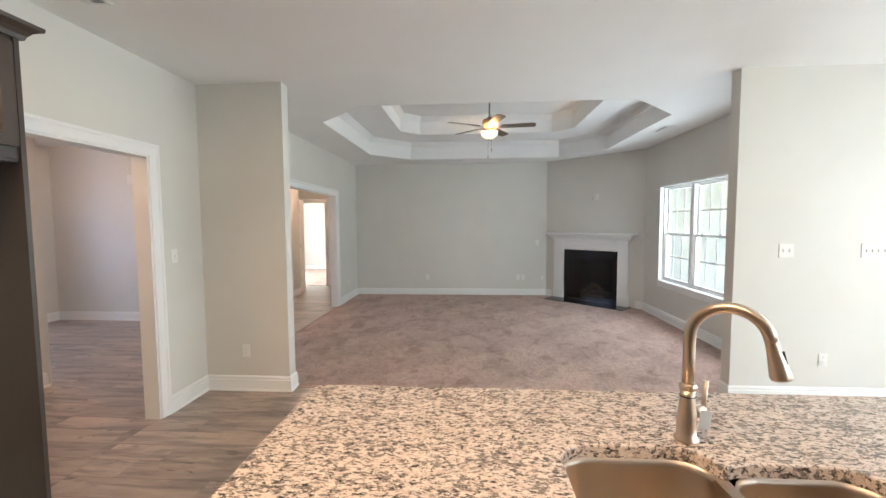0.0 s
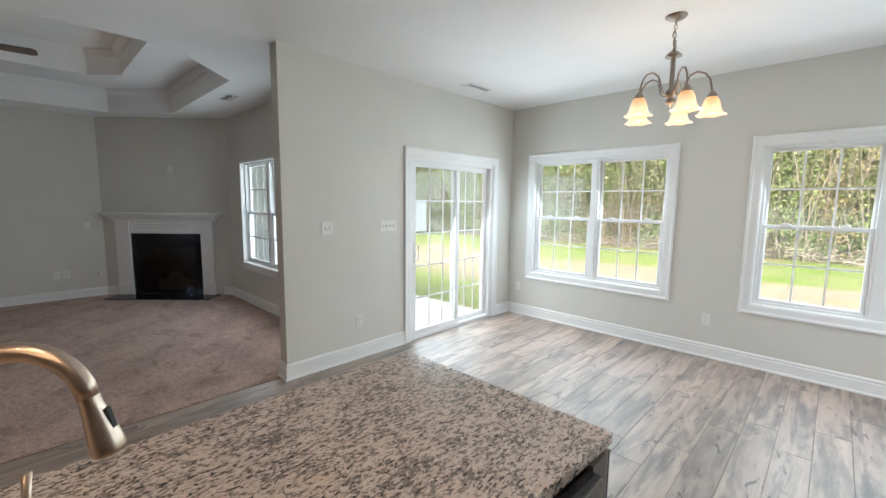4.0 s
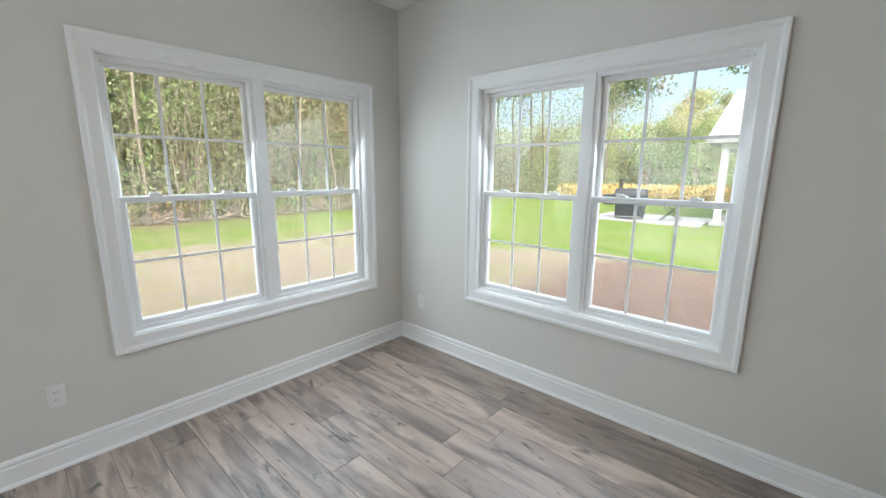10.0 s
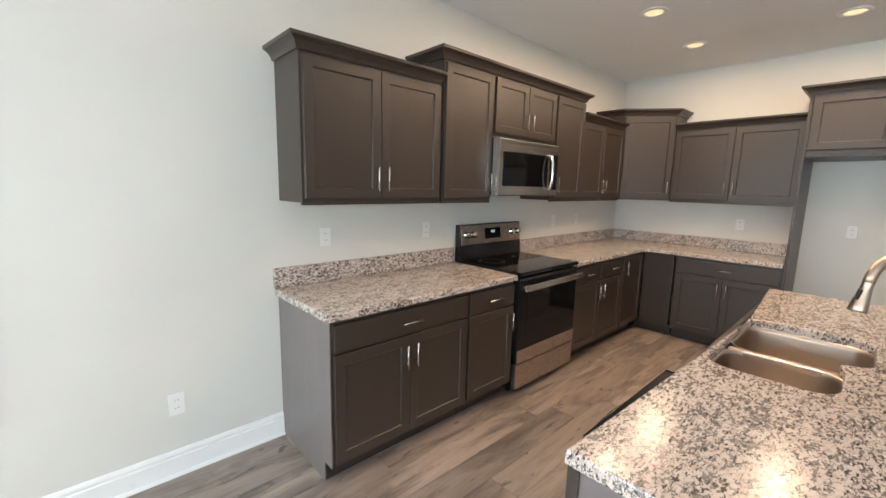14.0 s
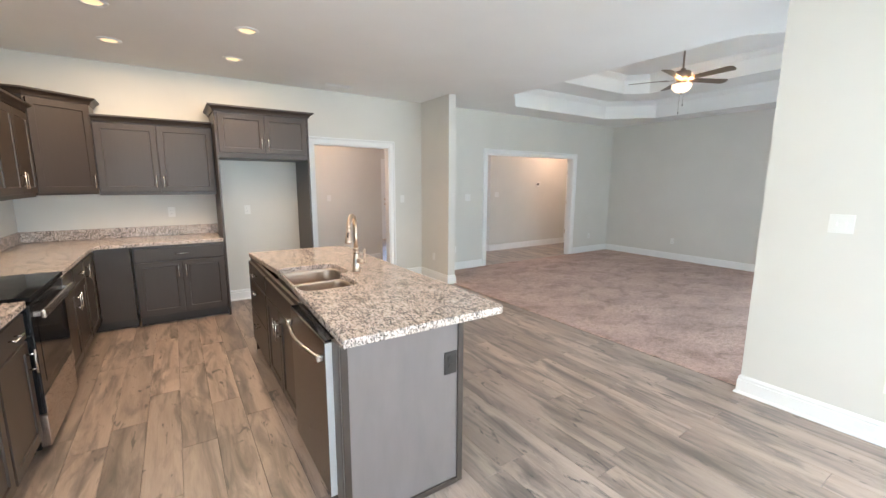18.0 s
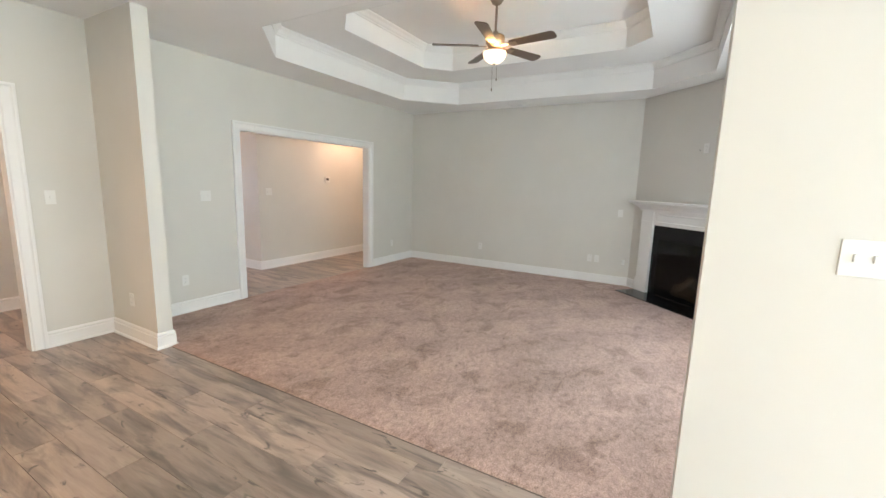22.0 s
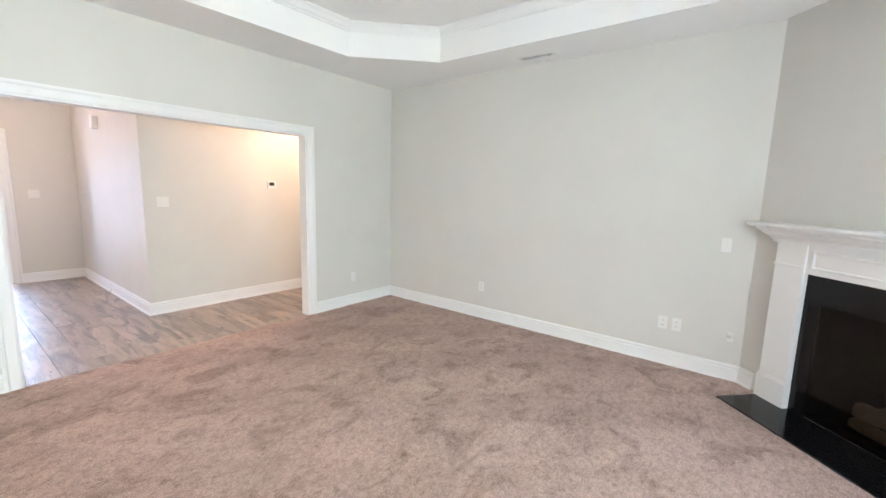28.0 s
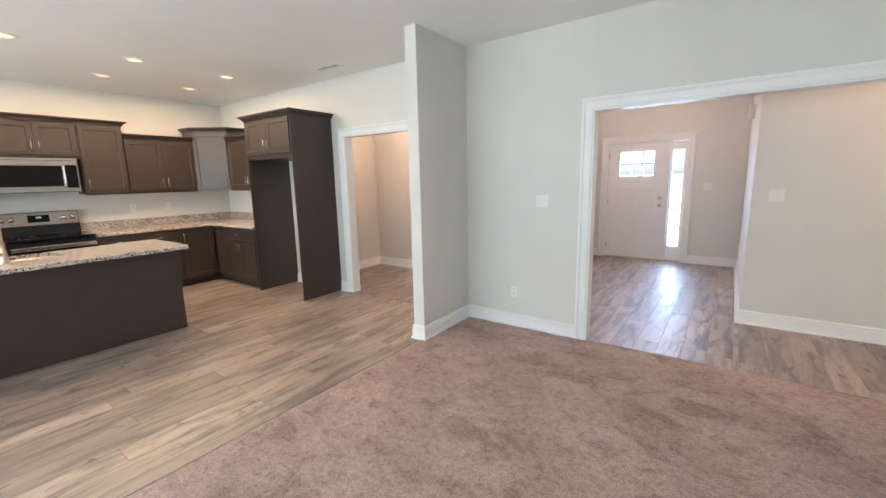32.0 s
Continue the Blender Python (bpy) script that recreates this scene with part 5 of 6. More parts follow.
add_box(bm, -rw + 0.006, rw - 0.006, 0.078, 0.100, 0.786, 0.832, 0.008)
for s in (-1, 1):
    add_box(bm, s * (rw - 0.04) - 0.014, s * (rw - 0.04) + 0.014, 0.0425, 0.083, 0.796, 0.822, 0.003)
part("handle", bm, STEEL, rg, "wide steel door handle")
part("drawer", box(-rw, rw, 0.001, 0.044, 0.055, 0.236, 0.005), RANGE_STEEL, rg, "brown-grey steel storage drawer")
for sx in (-1, 1):
    for yy in (-0.5, -0.06):
        part("foot", lathe([(0.0, 0.0), (0.02, 0.0), (0.02, 0.04), (0.0, 0.04)], 12, (sx * 0.33, yy, 0)), BLACK, rg)

# ---- microwave ----
mw = thing("microwave_oven", pose(0.295, SOUTH + 0.39, 1.432), "stainless steel over-the-range microwave oven", "microwave")
mh = 0.405
part("body", box(-0.378, 0.378, -0.385, 0.0, 0.0, mh), BLACK, mw)
part("front_edge", box(0.3785, 0.3805, -0.03, 0.028, 0.004, mh - 0.002), CHROME, mw, "bright steel side edge")
part("front", box(-0.378, 0.378, 0.001, 0.028, 0.004, mh - 0.002, 0.005), STEEL, mw, "brushed steel front")
part("window", box(-0.225, 0.335, 0.0285, 0.031, 0.07, 0.315, 0.002), BLACKGLASS, mw, "black glass window")
part("control_panel", box(-0.365, -0.255, 0.0285, 0.0305, 0.05, 0.325, 0.001), BLACKGLASS, mw, "black control panel")
bm = bmesh.new()
add_tube(bm, [(-0.235, 0.0285, 0.055), (-0.235, 0.055, 0.065), (-0.235, 0.068, 0.12), (-0.235, 0.072, 0.185), (-0.235, 0.068, 0.25), (-0.235, 0.055, 0.305), (-0.235, 0.0285, 0.315)], 0.012, 10)
part("handle", bm, CHROME, mw, "bowed bright steel handle", True)
bm = bmesh.new()
for i in range(16):
    add_box(bm, -0.33 + i * 0.042, -0.30 + i * 0.042, 0.0285, 0.0295, mh - 0.03, mh - 0.024)
part("vent_slots", bm, SLOT, mw)
part("badge", lathe([(0.0, 0.0), (0.012, 0.0), (0.012, 0.002), (0.0, 0.002)], 16, (0, 0, 0), pose(0.0, 0.0285, 0.355, -90)), CHROME, mw)

# ---- plates on walls ----
def plate(m, gangs, kind, label, category, mat=None):
    """A cover plate in an upright frame: x along the wall, y up, z out."""
    w = 0.07 + 0.046 * (gangs - 1)
    t = thing("light_switch" if kind == "switch" else "wall_outlet" if kind == "outlet" else "wall_plate", m, label, category)
    part("cover", box(-w / 2, w / 2, -0.057, 0.057, 0.0, 0.006, 0.0025), mat or PLATE, t)
    for g in range(gangs):
        x = (g - (gangs - 1) / 2) * 0.046
        if kind == "switch":
            # grey patch round the toggle: its slot with the cast shadow painted in
            part("toggle_slot", box(x - 0.0058, x + 0.0058, -0.0125, 0.013, 0.0061, 0.0066), SLOT_SHADE, t)
            part("toggle", box(x - 0.005, x + 0.005, -0.011, 0.012, 0.0062, 0.016, 0.0015), PLATE, t)
        elif kind == "outlet":
            for s in (-1, 1):
                sock = part("socket", lathe([(0.0, 0.0062), (0.0165, 0.0062), (0.0165, 0.008), (0.0, 0.008)], 18, (x, s * 0.02, 0)), mat or PLATE, t)
                part("slots", box(x - 0.0075, x - 0.005, s * 0.02 - 0.003, s * 0.02 + 0.005, 0.0081, 0.0086), SLOT, sock)
                part("slots", box(x + 0.005, x + 0.0075, s * 0.02 - 0.003, s * 0.02 + 0.005, 0.0081, 0.0086), SLOT, sock)
        for s in (-1, 1):
            if kind != "outlet":
                part("screw", lathe([(0.0, 0.0062), (0.003, 0.0062), (0.0025, 0.0072), (0.0, 0.0072)], 8, (x, s * 0.03, 0)), PLATE, t)
    return t


def on(wall_frame, u, z):
    return upright(wall_frame @ pose(u, 0, z))


mu = lambda x: x - 2.495
plate(on(MID_F, mu(2.902), 1.283), 2, "switch", "white double light switch on a greige wall", "light switch")
plate(on(MID_F, mu(3.586), 1.283), 4, "switch", "white four-gang light switch beside the patio door", "light switch")
plate(on(MID_F, mu(3.231), 0.37), 1, "outlet", "white duplex outlet near the floor", "outlet")
for y in (3.628, 1.386):
    plate(on(EAST_F, eu(y), 0.385), 1, "outlet", "white duplex outlet under the windows", "outlet")
for x in (5.477, 2.606):
    plate(on(SOUTH_F, su(x), 0.38), 1, "outlet", "white duplex outlet near the floor", "outlet")
for x in (1.784, 0.985, -0.72, -1.17):
    plate(on(SOUTH_F, su(x), 1.17), 1, "outlet", "white duplex outlet above the countertop", "outlet")
for y, z in ((0.377, 1.17), (1.19, 1.17)):
    plate(on(WEST_F, wu(y), z), 1, "outlet", "white duplex outlet on the kitchen wall", "outlet")
plate(on(WEST_F, wu(3.43), 1.27), 1, "switch", "white light switch beside the cased opening", "light switch")
plate(on(WEST_F, wu(4.724), 1.27), 2, "switch", "white double light switch beside the cased opening", "light switch")
for y in (4.447, 8.138):
    plate(on(WEST_F, wu(y), 0.363), 1, "outlet", "white duplex outlet near the floor", "outlet")
plate(on(along(WEST, MID, 0), -1.748 - WEST, 0.37), 1, "outlet", "white duplex outlet on the wall end", "outlet")
nu = lambda x: x - WEST + THIN
for x in (1.296, 1.404, -0.611):
    plate(on(NORTH_F, nu(x), 0.378), 1, "outlet", "white duplex outlet near the floor", "outlet")
plate(on(NORTH_F, nu(1.687), 1.108), 1, "switch", "white fireplace switch beside the mantel", "light switch")
valve = thing("gas_key_valve", on(NORTH_F, nu(1.79), 0.372), "small white gas valve key near the fireplace", "gas valve")
part("cover", box(-0.02, 0.02, -0.045, 0.03, 0.0, 0.012, 0.003), PLATE, valve)
part("escutcheon", lathe([(0.0, 0.0), (0.022, 0.0), (0.02, 0.006), (0.006, 0.01), (0.005, 0.03), (0.0, 0.03)], 16, (0, 0, 0.012)), PLATE, valve, "", True)
fpu = (Vector((2.64, 8.02)) - FPA).length
plate(on(FP_F, fpu, 1.99), 1, "outlet", "white outlet high above the mantel", "outlet")
cable = thing("wall_cable", on(FP_F, fpu - 0.085, 1.975), "short dark cable end above the mantel", "cable")
part("cable", tube([(0, 0, 0), (0.0, 0, 0.012), (0.008, -0.004, 0.02), (0.016, -0.004, 0.018)], 0.004, 8), RUBBER, cable, "", True)
HALL_F = along(-3.40, 6.31, 90)
plate(on(HALL_F, 6.495 - 6.31, 1.27), 2, "switch", "white double light switch in the hallway", "light switch")
plate(on(along(-6.35, 3.75, 90), 5.827 - 3.75, 1.273), 2, "switch", "white double light switch beside the front door", "light switch")
plate(on(along(-3.72, 1.05, 90), 2.77 - 1.05, 1.24), 1, "switch", "white light switch in the passage", "light switch")
th = thing("thermostat", on(HALL_F, 7.785 - 6.31, 1.49), "white thermostat with a dark screen", "thermostat")
part("case", box(-0.06, 0.06, -0.05, 0.05, 0.0, 0.02, 0.005), PLATE, th)
part("screen", box(-0.04, 0.03, -0.01, 0.035, 0.0202, 0.0212), SLOT, th, "dark grey screen")
ch = thing("door_chime", on(along(-6.35, 6.31, 0), -4.96 + 6.35, 2.22), "white door chime box", "door chime")
part("cover", box(-0.055, 0.055, -0.08, 0.08, 0.0, 0.065, 0.012), PLATE, ch)
PLATE_D = material("dark_brown_plate", (0.028, 0.022, 0.019), 0.4)
plate(pose(IX1, 1.463, 0.66, 90, 0, 90), 1, "outlet", "dark brown duplex outlet on the island's end panel", "outlet", PLATE_D)


# ---- ceiling vents ----
def ceiling_vent(x, y, turn, length=0.36, width=0.16):
    t = thing("ceiling_vent", pose(x, y, H, 0, 0, turn), "white slatted ceiling vent", "vent", "ceiling vents")
    a, b = length / 2, width / 2
    # flat dark plate in place of the shade inside the duct
    part("backing", box(-a + 0.01, a - 0.01, -b + 0.01, b - 0.01, -0.003, -0.001), SLOT, t, "dark plate painted as the shaded duct behind the slats")
    part("frame", sweep([(-a, -b), (a, -b), (a, b), (-a, b)], [(0.0, -0.001), (0.0, -0.004), (0.008, -0.009), (0.02, -0.009), (0.022, -0.001)], True), TRIM, t)
    sl = box(-a + 0.02, a - 0.02, -0.0032, 0.0032, -0.0007, 0.0007)
    first = part("slat", sl, TRIM, t)
    n = 9
    first.matrix_local = pose(0, -b + 0.03, -0.0085, 38)
    for i in range(1, n):
        o = new("slat", first.data)
        o.parent = t
        o.matrix_local = pose(0, -b + 0.03 + (width - 0.06) * i / (n - 1), -0.0085, 38 if i < n / 2 else -38)


ceiling_vent(-1.765, 2.31, 90)
ceiling_vent(4.545, 3.45, 0)
ceiling_vent(0.04, 8.60, 0)
ceiling_vent(2.87, 5.95, 90)

# ---- ceiling fan ----
FANX, FANY = 0.58, 6.285
fan = thing("ceiling_fan", pose(FANX, FANY, 0), "five-blade brushed nickel ceiling fan with a lit bowl light", "ceiling fan")
FAN_METAL = material("aged_nickel", (0.30, 0.25, 0.21), 0.35, 1.0)
BLADE = stained_wood("dark_walnut_blade", (0.085, 0.05, 0.03), 0.4, (2, 20, 20))
part("canopy", lathe([(0.0, Z2), (0.07, Z2), (0.068, Z2 - 0.02), (0.045, Z2 - 0.055), (0.02, Z2 - 0.07), (0.0, Z2 - 0.07)], 28), FAN_METAL, fan, "", True)
part("downrod", tube([(0, 0, Z2 - 0.06), (0, 0, 3.030)], 0.0125, 12), FAN_METAL, fan, "", True)
part("motor", lathe([(0.0, 3.055), (0.03, 3.055), (0.035, 3.030), (0.085, 3.020), (0.10, 3.005), (0.10, 2.945), (0.085, 2.925), (0.07, 2.900), (0.06, 2.870), (0.075, 2.865), (0.075, 2.855), (0.0, 2.855)], 32), FAN_METAL, fan, "", True)
part("light_bowl", lathe([(0.118, 2.858), (0.122, 2.845), (0.118, 2.815), (0.10, 2.780), (0.065, 2.752), (0.025, 2.742), (0.0, 2.741)], 32), BOWL, fan, "glowing frosted glass bowl", True)
part("fitter", lathe([(0.114, 2.859), (0.122, 2.863), (0.1255, 2.858), (0.122, 2.852)], 32), FAN_METAL, fan, "", True)
lamp("POINT", "fan_lamp", pose(FANX, FANY, 2.845), 7.0, (1.0, 0.70, 0.44), 0.03)
part("finial", lathe([(0.0, 2.742), (0.014, 2.740), (0.012, 2.732), (0.006, 2.722), (0.0, 2.720)], 16), FAN_METAL, fan, "", True)
for k in range(5):
    a = 65.0 + 72 * k
    mm = pose(0, 0, 2.912, 0, 0, a)
    iron = box(0.085, 0.19, -0.018, 0.018, -0.006, -0.001, 0.002)
    add_box(iron, 0.16, 0.25, -0.032, 0.032, -0.008, -0.003, 0.002)
    ir = part("blade_iron", iron, FAN_METAL, fan)
    ir.matrix_local = mm @ pose(0, 0, 0, -11)
    bm = slab(rounded(0.175, 0.66, -0.064, 0.064, 0.03, 4, (0.045, 0.045, 0.02, 0.02)), [], 0.0, 0.007)
    for v in bm.verts:
        v.co.y *= 0.82 + 0.25 * (v.co.x - 0.175) / 0.485
    bl = part("blade", bm, BLADE, fan, "dark brown wooden blade")
    bl.matrix_local = mm @ pose(0, 0, 0, -11)
for px, zl in ((0.03, 2.60), (-0.02, 2.50)):
    part("pull_chain", tube([(px, 0.0, 2.745), (px, 0.0, zl)], 0.0016, 6), FAN_METAL, fan)
    part("chain_fob", lathe([(0.0, 0.0), (0.006, -0.006), (0.007, -0.02), (0.004, -0.034), (0.0, -0.036)], 12, (px, 0.0, zl)), BLADE, fan, "", True)

# ---- chandelier ----
CHX, CHY = 4.125, 1.405
cd = thing("chandelier", pose(CHX, CHY, 0), "five-arm dark nickel chandelier with lit amber glass shades", "chandelier")
part("canopy", lathe([(0.0, H), (0.065, H), (0.064, H - 0.008), (0.045, H - 0.022), (0.012, H - 0.03), (0.0, H - 0.03)], 28), FAN_METAL, cd, "", True)


def chain_link(m):
    bm = bmesh.new()
    pts = [(0.009 * math.cos(a), 0, 0.016 * math.sin(a)) for a in [2 * math.pi * i / 12 for i in range(13)]]
    add_tube(bm, pts, 0.0022, 6, False)
    bm.transform(m)
    return bm


for i in range(7):
    part("chain_link", chain_link(pose(0, 0, H - 0.042 - 0.026 * i, 0, 0, 90 * (i % 2))), FAN_METAL, cd, "", True)
for i in range(13):
    f = i / 12
    part("chain_link", chain_link(pose(0.012 + 0.045 * math.sin(math.pi * f), 0.012, H - 0.10 - 0.19 * f, 0, (f - 0.5) * -60, 90 * (i % 2))), FAN_METAL, cd, "hanging slack chain", True)
part("stem", lathe([(0.0, 2.56), (0.008, 2.56), (0.012, 2.545), (0.03, 2.535), (0.05, 2.515), (0.052, 2.508), (0.016, 2.500), (0.015, 2.48), (0.0145, 2.33), (0.016, 2.30), (0.03, 2.29), (0.036, 2.27), (0.03, 2.245), (0.02, 2.235), (0.03, 2.225), (0.026, 2.205), (0.01, 2.195), (0.006, 2.18), (0.0, 2.178)], 24), FAN_METAL, cd, "", True)
part("top_ring", tube([(0.016 * math.cos(a), 0, 2.58 + 0.02 * math.sin(a)) for a in [2 * math.pi * i / 14 for i in range(15)]], 0.003, 6), FAN_METAL, cd, "", True)
for k in range(5):
    a = radians(1 + 72 * k)
    ca, sa = math.cos(a), math.sin(a)

    def at(r, z):
        return (r * ca, r * sa, z)

    arm = [at(0.02, 2.265), at(0.05, 2.258), at(0.075, 2.285), at(0.085, 2.33), at(0.105, 2.375), at(0.145, 2.395), at(0.19, 2.38), at(0.22, 2.34), at(0.232, 2.285), at(0.236, 2.255)]
    smooth_arm = []
    for i in range(len(arm) - 1):
        for s in (0, 0.5):
            smooth_arm.append(Vector(arm[i]).lerp(Vector(arm[i + 1]), s))
    smooth_arm.append(Vector(arm[-1]))
    part("arm", tube(smooth_arm, 0.006, 8), FAN_METAL, cd, "", True)
    c = at(0.238, 0.0)
    part("socket_cup", lathe([(0.0, 2.262), (0.012, 2.262), (0.020, 2.25), (0.030, 2.232), (0.032, 2.222), (0.0, 2.222)], 18, (c[0], c[1], 0)), FAN_METAL, cd, "", True)
    bm = bmesh.new()
    prof = [(0.030, 2.226), (0.038, 2.215), (0.047, 2.195), (0.052, 2.17), (0.058, 2.145), (0.070, 2.125), (0.088, 2.112)]
    rings = []
    for i, (r, z) in enumerate(prof):
        wav = 0.004 * max(0, i - 3) / 3
        rings.append([bm.verts.new((c[0] + (r + wav * math.cos(6 * q)) * math.cos(q), c[1] + (r + wav * math.cos(6 * q)) * math.sin(q), z - 0.6 * wav * math.cos(6 * q))) for q in [2 * math.pi * j / 36 for j in range(36)]])
    for p, q in zip(rings, rings[1:]):
        for j in range(36):
            bm.faces.new((p[j], p[(j + 1) % 36], q[(j + 1) % 36], q[j]))
    sh = part("shade", bm, SHADE, cd, "glowing amber alabaster glass shade", True)
    part("bulb", lathe([(0.0, 2.215), (0.014, 2.21), (0.016, 2.185), (0.026, 2.155), (0.024, 2.138), (0.012, 2.127), (0.0, 2.125)], 16, (c[0], c[1], 0)), BULB, cd, "lit bulb", True)

lamp("POINT", "chandelier_lamp", pose(CHX, CHY, 2.06), 0.9, (1.0, 0.72, 0.45), 0.15)

# ---- fireplace ----
fp = thing("fireplace", FP_F, "white fireplace mantel with a black firebox and gas logs", "fireplace")
# local frame: x along the wall, -y into the room
B0, B1, BH = 0.428, 1.515, 0.99
SLAB = material("black_granite_tile", (0.006, 0.006, 0.007), 0.12, spec=0.35)
FB = material("soot_black_metal", (0.006, 0.006, 0.006), 0.6, spec=0.2)
L0, L1 = 0.195, 1.725
for a, b, c, d in ((L0, B0, L0 + 0.02, B0 - 0.004), (B1, L1, B1 + 0.004, L1 - 0.02)):
    part("pilaster", box(c, d, -0.05, 0.0, 0.0, 1.18, 0.003), TRIM, fp)
    part("plinth", box(a + 0.008, b + 0.0, -0.062, 0.0, 0.0, 0.19, 0.004), TRIM, fp)
    part("plinth_cap", box(a + 0.012, b - 0.002, -0.058, 0.0, 0.1905, 0.205, 0.004), TRIM, fp)
    part("capital", box(a + 0.012, b + 0.0, -0.058, 0.0, 1.02, 1.036, 0.004), TRIM, fp)
part("frieze", box(B0 - 0.003, B1 + 0.003, -0.036, 0.0, BH, 1.18, 0.003), TRIM, fp)
part("frieze_panel", sweep([(B0 + 0.03, BH + 0.035), (B1 - 0.03, BH + 0.035), (B1 - 0.03, 1.15), (B0 + 0.03, 1.15)], [(0.0, 0.036), (0.003, 0.044), (0.012, 0.046), (0.02, 0.036)], True, upright(Matrix())), TRIM, fp)
shelf_prof = [(0.0, 1.18), (-0.008, 1.18), (-0.010, 1.203), (-0.016, 1.206), (-0.024, 1.220), (-0.048, 1.236), (-0.062, 1.256), (-0.082, 1.265), (-0.085, 1.282), (-0.120, 1.286), (-0.126, 1.294), (-0.126, 1.310), (-0.122, 1.315), (0.0, 1.315)]
shelf = sweep([(L0, 0.0), (L0, -0.052), (L1, -0.052), (L1, 0.0)], shelf_prof)
add_box(shelf, L0, L1, -0.052, 0.0, 1.1805, 1.3148)
part("mantel_shelf", shelf, TRIM, fp, "moulded white mantel shelf")
for a, b, c, d in ((B0 - 0.002, B0 + 0.0995, 0.0185, BH), (B1 - 0.0995, B1 + 0.002, 0.0185, BH), (B0 + 0.10, B1 - 0.10, 0.80, BH)):
    part("surround_slab", box(a, b, -0.012, 0.0, c, d - 0.001), SLAB, fp, "polished black stone surround")
part("hearth_slab", box(0.215, 1.765, -0.385, 0.0, 0.0, 0.018, 0.003), SLAB, fp, "polished black stone hearth")
bm = bmesh.new()
a0, a1, dz, dp = B0 + 0.10, B1 - 0.10, 0.80, 0.42
v = {}
for i, (x, y) in enumerate(((a0, 0.0), (a1, 0.0), (a1 - 0.14, dp), (a0 + 0.14, dp))):
    v[i, 0], v[i, 1] = bm.verts.new((x, y, 0.02)), bm.verts.new((x, y, dz))
for i, j in ((1, 2), (2, 3), (3, 0)):
    bm.faces.new((v[i, 0], v[j, 0], v[j, 1], v[i, 1]))
bm.faces.new([v[i, 0] for i in range(4)])
bm.faces.new([v[i, 1] for i in range(4)])
part("firebox", bm, FB, fp, "soot-black metal firebox")
g = part("glass_front", box(a0, a1, -0.006, -0.003, 0.02, dz), glass_material("dark_fireplace_glass", (0.42, 0.42, 0.42), 0.0), fp, "dark tinted glass front")
g.visible_shadow = False
LOG = stained_wood("ceramic_log", (0.42, 0.29, 0.17), 0.9, (3, 14, 14))
for x, y, z, l, r, tz, ty in ((0.97, 0.22, 0.15, 0.56, 0.055, 4, 0), (0.88, 0.13, 0.22, 0.30, 0.046, 35, -48), (1.10, 0.15, 0.22, 0.32, 0.052, -28, 26), (0.97, 0.08, 0.10, 0.46, 0.042, -6, 0)):
    bm = bmesh.new()
    pts = [(-l / 2 + l * i / 6, 0.012 * noise.noise((i * 0.9, x * 9, 1.0)), 0.012 * noise.noise((i * 0.9, y * 9, 5.0))) for i in range(7)]
    add_tube(bm, pts, [r * (0.85 + 0.25 * abs(noise.noise((i * 0.7, z * 11, 2.0)))) for i in range(7)], 9)
    part("gas_log", bm, LOG, fp, "brown ceramic gas log", True).matrix_local = pose(x, y, z, 0, ty, tz)
part("grate", box(0.70, 1.22, 0.06, 0.26, 0.025, 0.05, 0.004), FB, fp)

# ---- woods ----
rng = np.random.default_rng(7)


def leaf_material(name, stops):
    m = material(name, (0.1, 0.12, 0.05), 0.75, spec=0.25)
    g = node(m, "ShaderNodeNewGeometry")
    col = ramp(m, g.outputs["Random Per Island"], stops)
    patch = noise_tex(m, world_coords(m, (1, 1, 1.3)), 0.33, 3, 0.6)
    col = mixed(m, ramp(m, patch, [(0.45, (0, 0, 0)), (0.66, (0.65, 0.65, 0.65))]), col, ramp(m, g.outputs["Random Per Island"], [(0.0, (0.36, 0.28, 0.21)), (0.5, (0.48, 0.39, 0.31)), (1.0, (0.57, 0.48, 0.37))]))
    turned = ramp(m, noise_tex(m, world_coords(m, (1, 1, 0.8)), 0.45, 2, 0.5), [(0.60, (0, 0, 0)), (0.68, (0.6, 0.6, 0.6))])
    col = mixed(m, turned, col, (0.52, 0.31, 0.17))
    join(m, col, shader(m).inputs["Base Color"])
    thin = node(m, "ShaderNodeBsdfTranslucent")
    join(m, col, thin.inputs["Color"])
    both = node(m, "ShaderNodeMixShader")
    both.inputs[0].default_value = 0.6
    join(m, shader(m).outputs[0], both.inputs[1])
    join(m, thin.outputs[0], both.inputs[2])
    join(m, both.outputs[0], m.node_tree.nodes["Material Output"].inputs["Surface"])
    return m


# leaf colours lifted far above real foliage so the woods pass for sunlit
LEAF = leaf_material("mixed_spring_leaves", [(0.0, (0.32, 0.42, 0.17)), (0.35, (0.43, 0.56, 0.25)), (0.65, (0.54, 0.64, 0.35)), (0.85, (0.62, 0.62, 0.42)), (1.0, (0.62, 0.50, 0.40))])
PINE = leaf_material("pine_needles", [(0.0, (0.12, 0.17, 0.08)), (0.5, (0.20, 0.27, 0.12)), (1.0, (0.30, 0.36, 0.18))])
DRY = material("dry_yellow_grass", (0.5, 0.38, 0.14), 0.9)
BARK = stained_wood("grey_bark", (0.24, 0.195, 0.155), 0.9, (6, 6, 1))
TWIG = stained_wood("pale_twigs", (0.33, 0.275, 0.23), 0.9, (6, 6, 1))


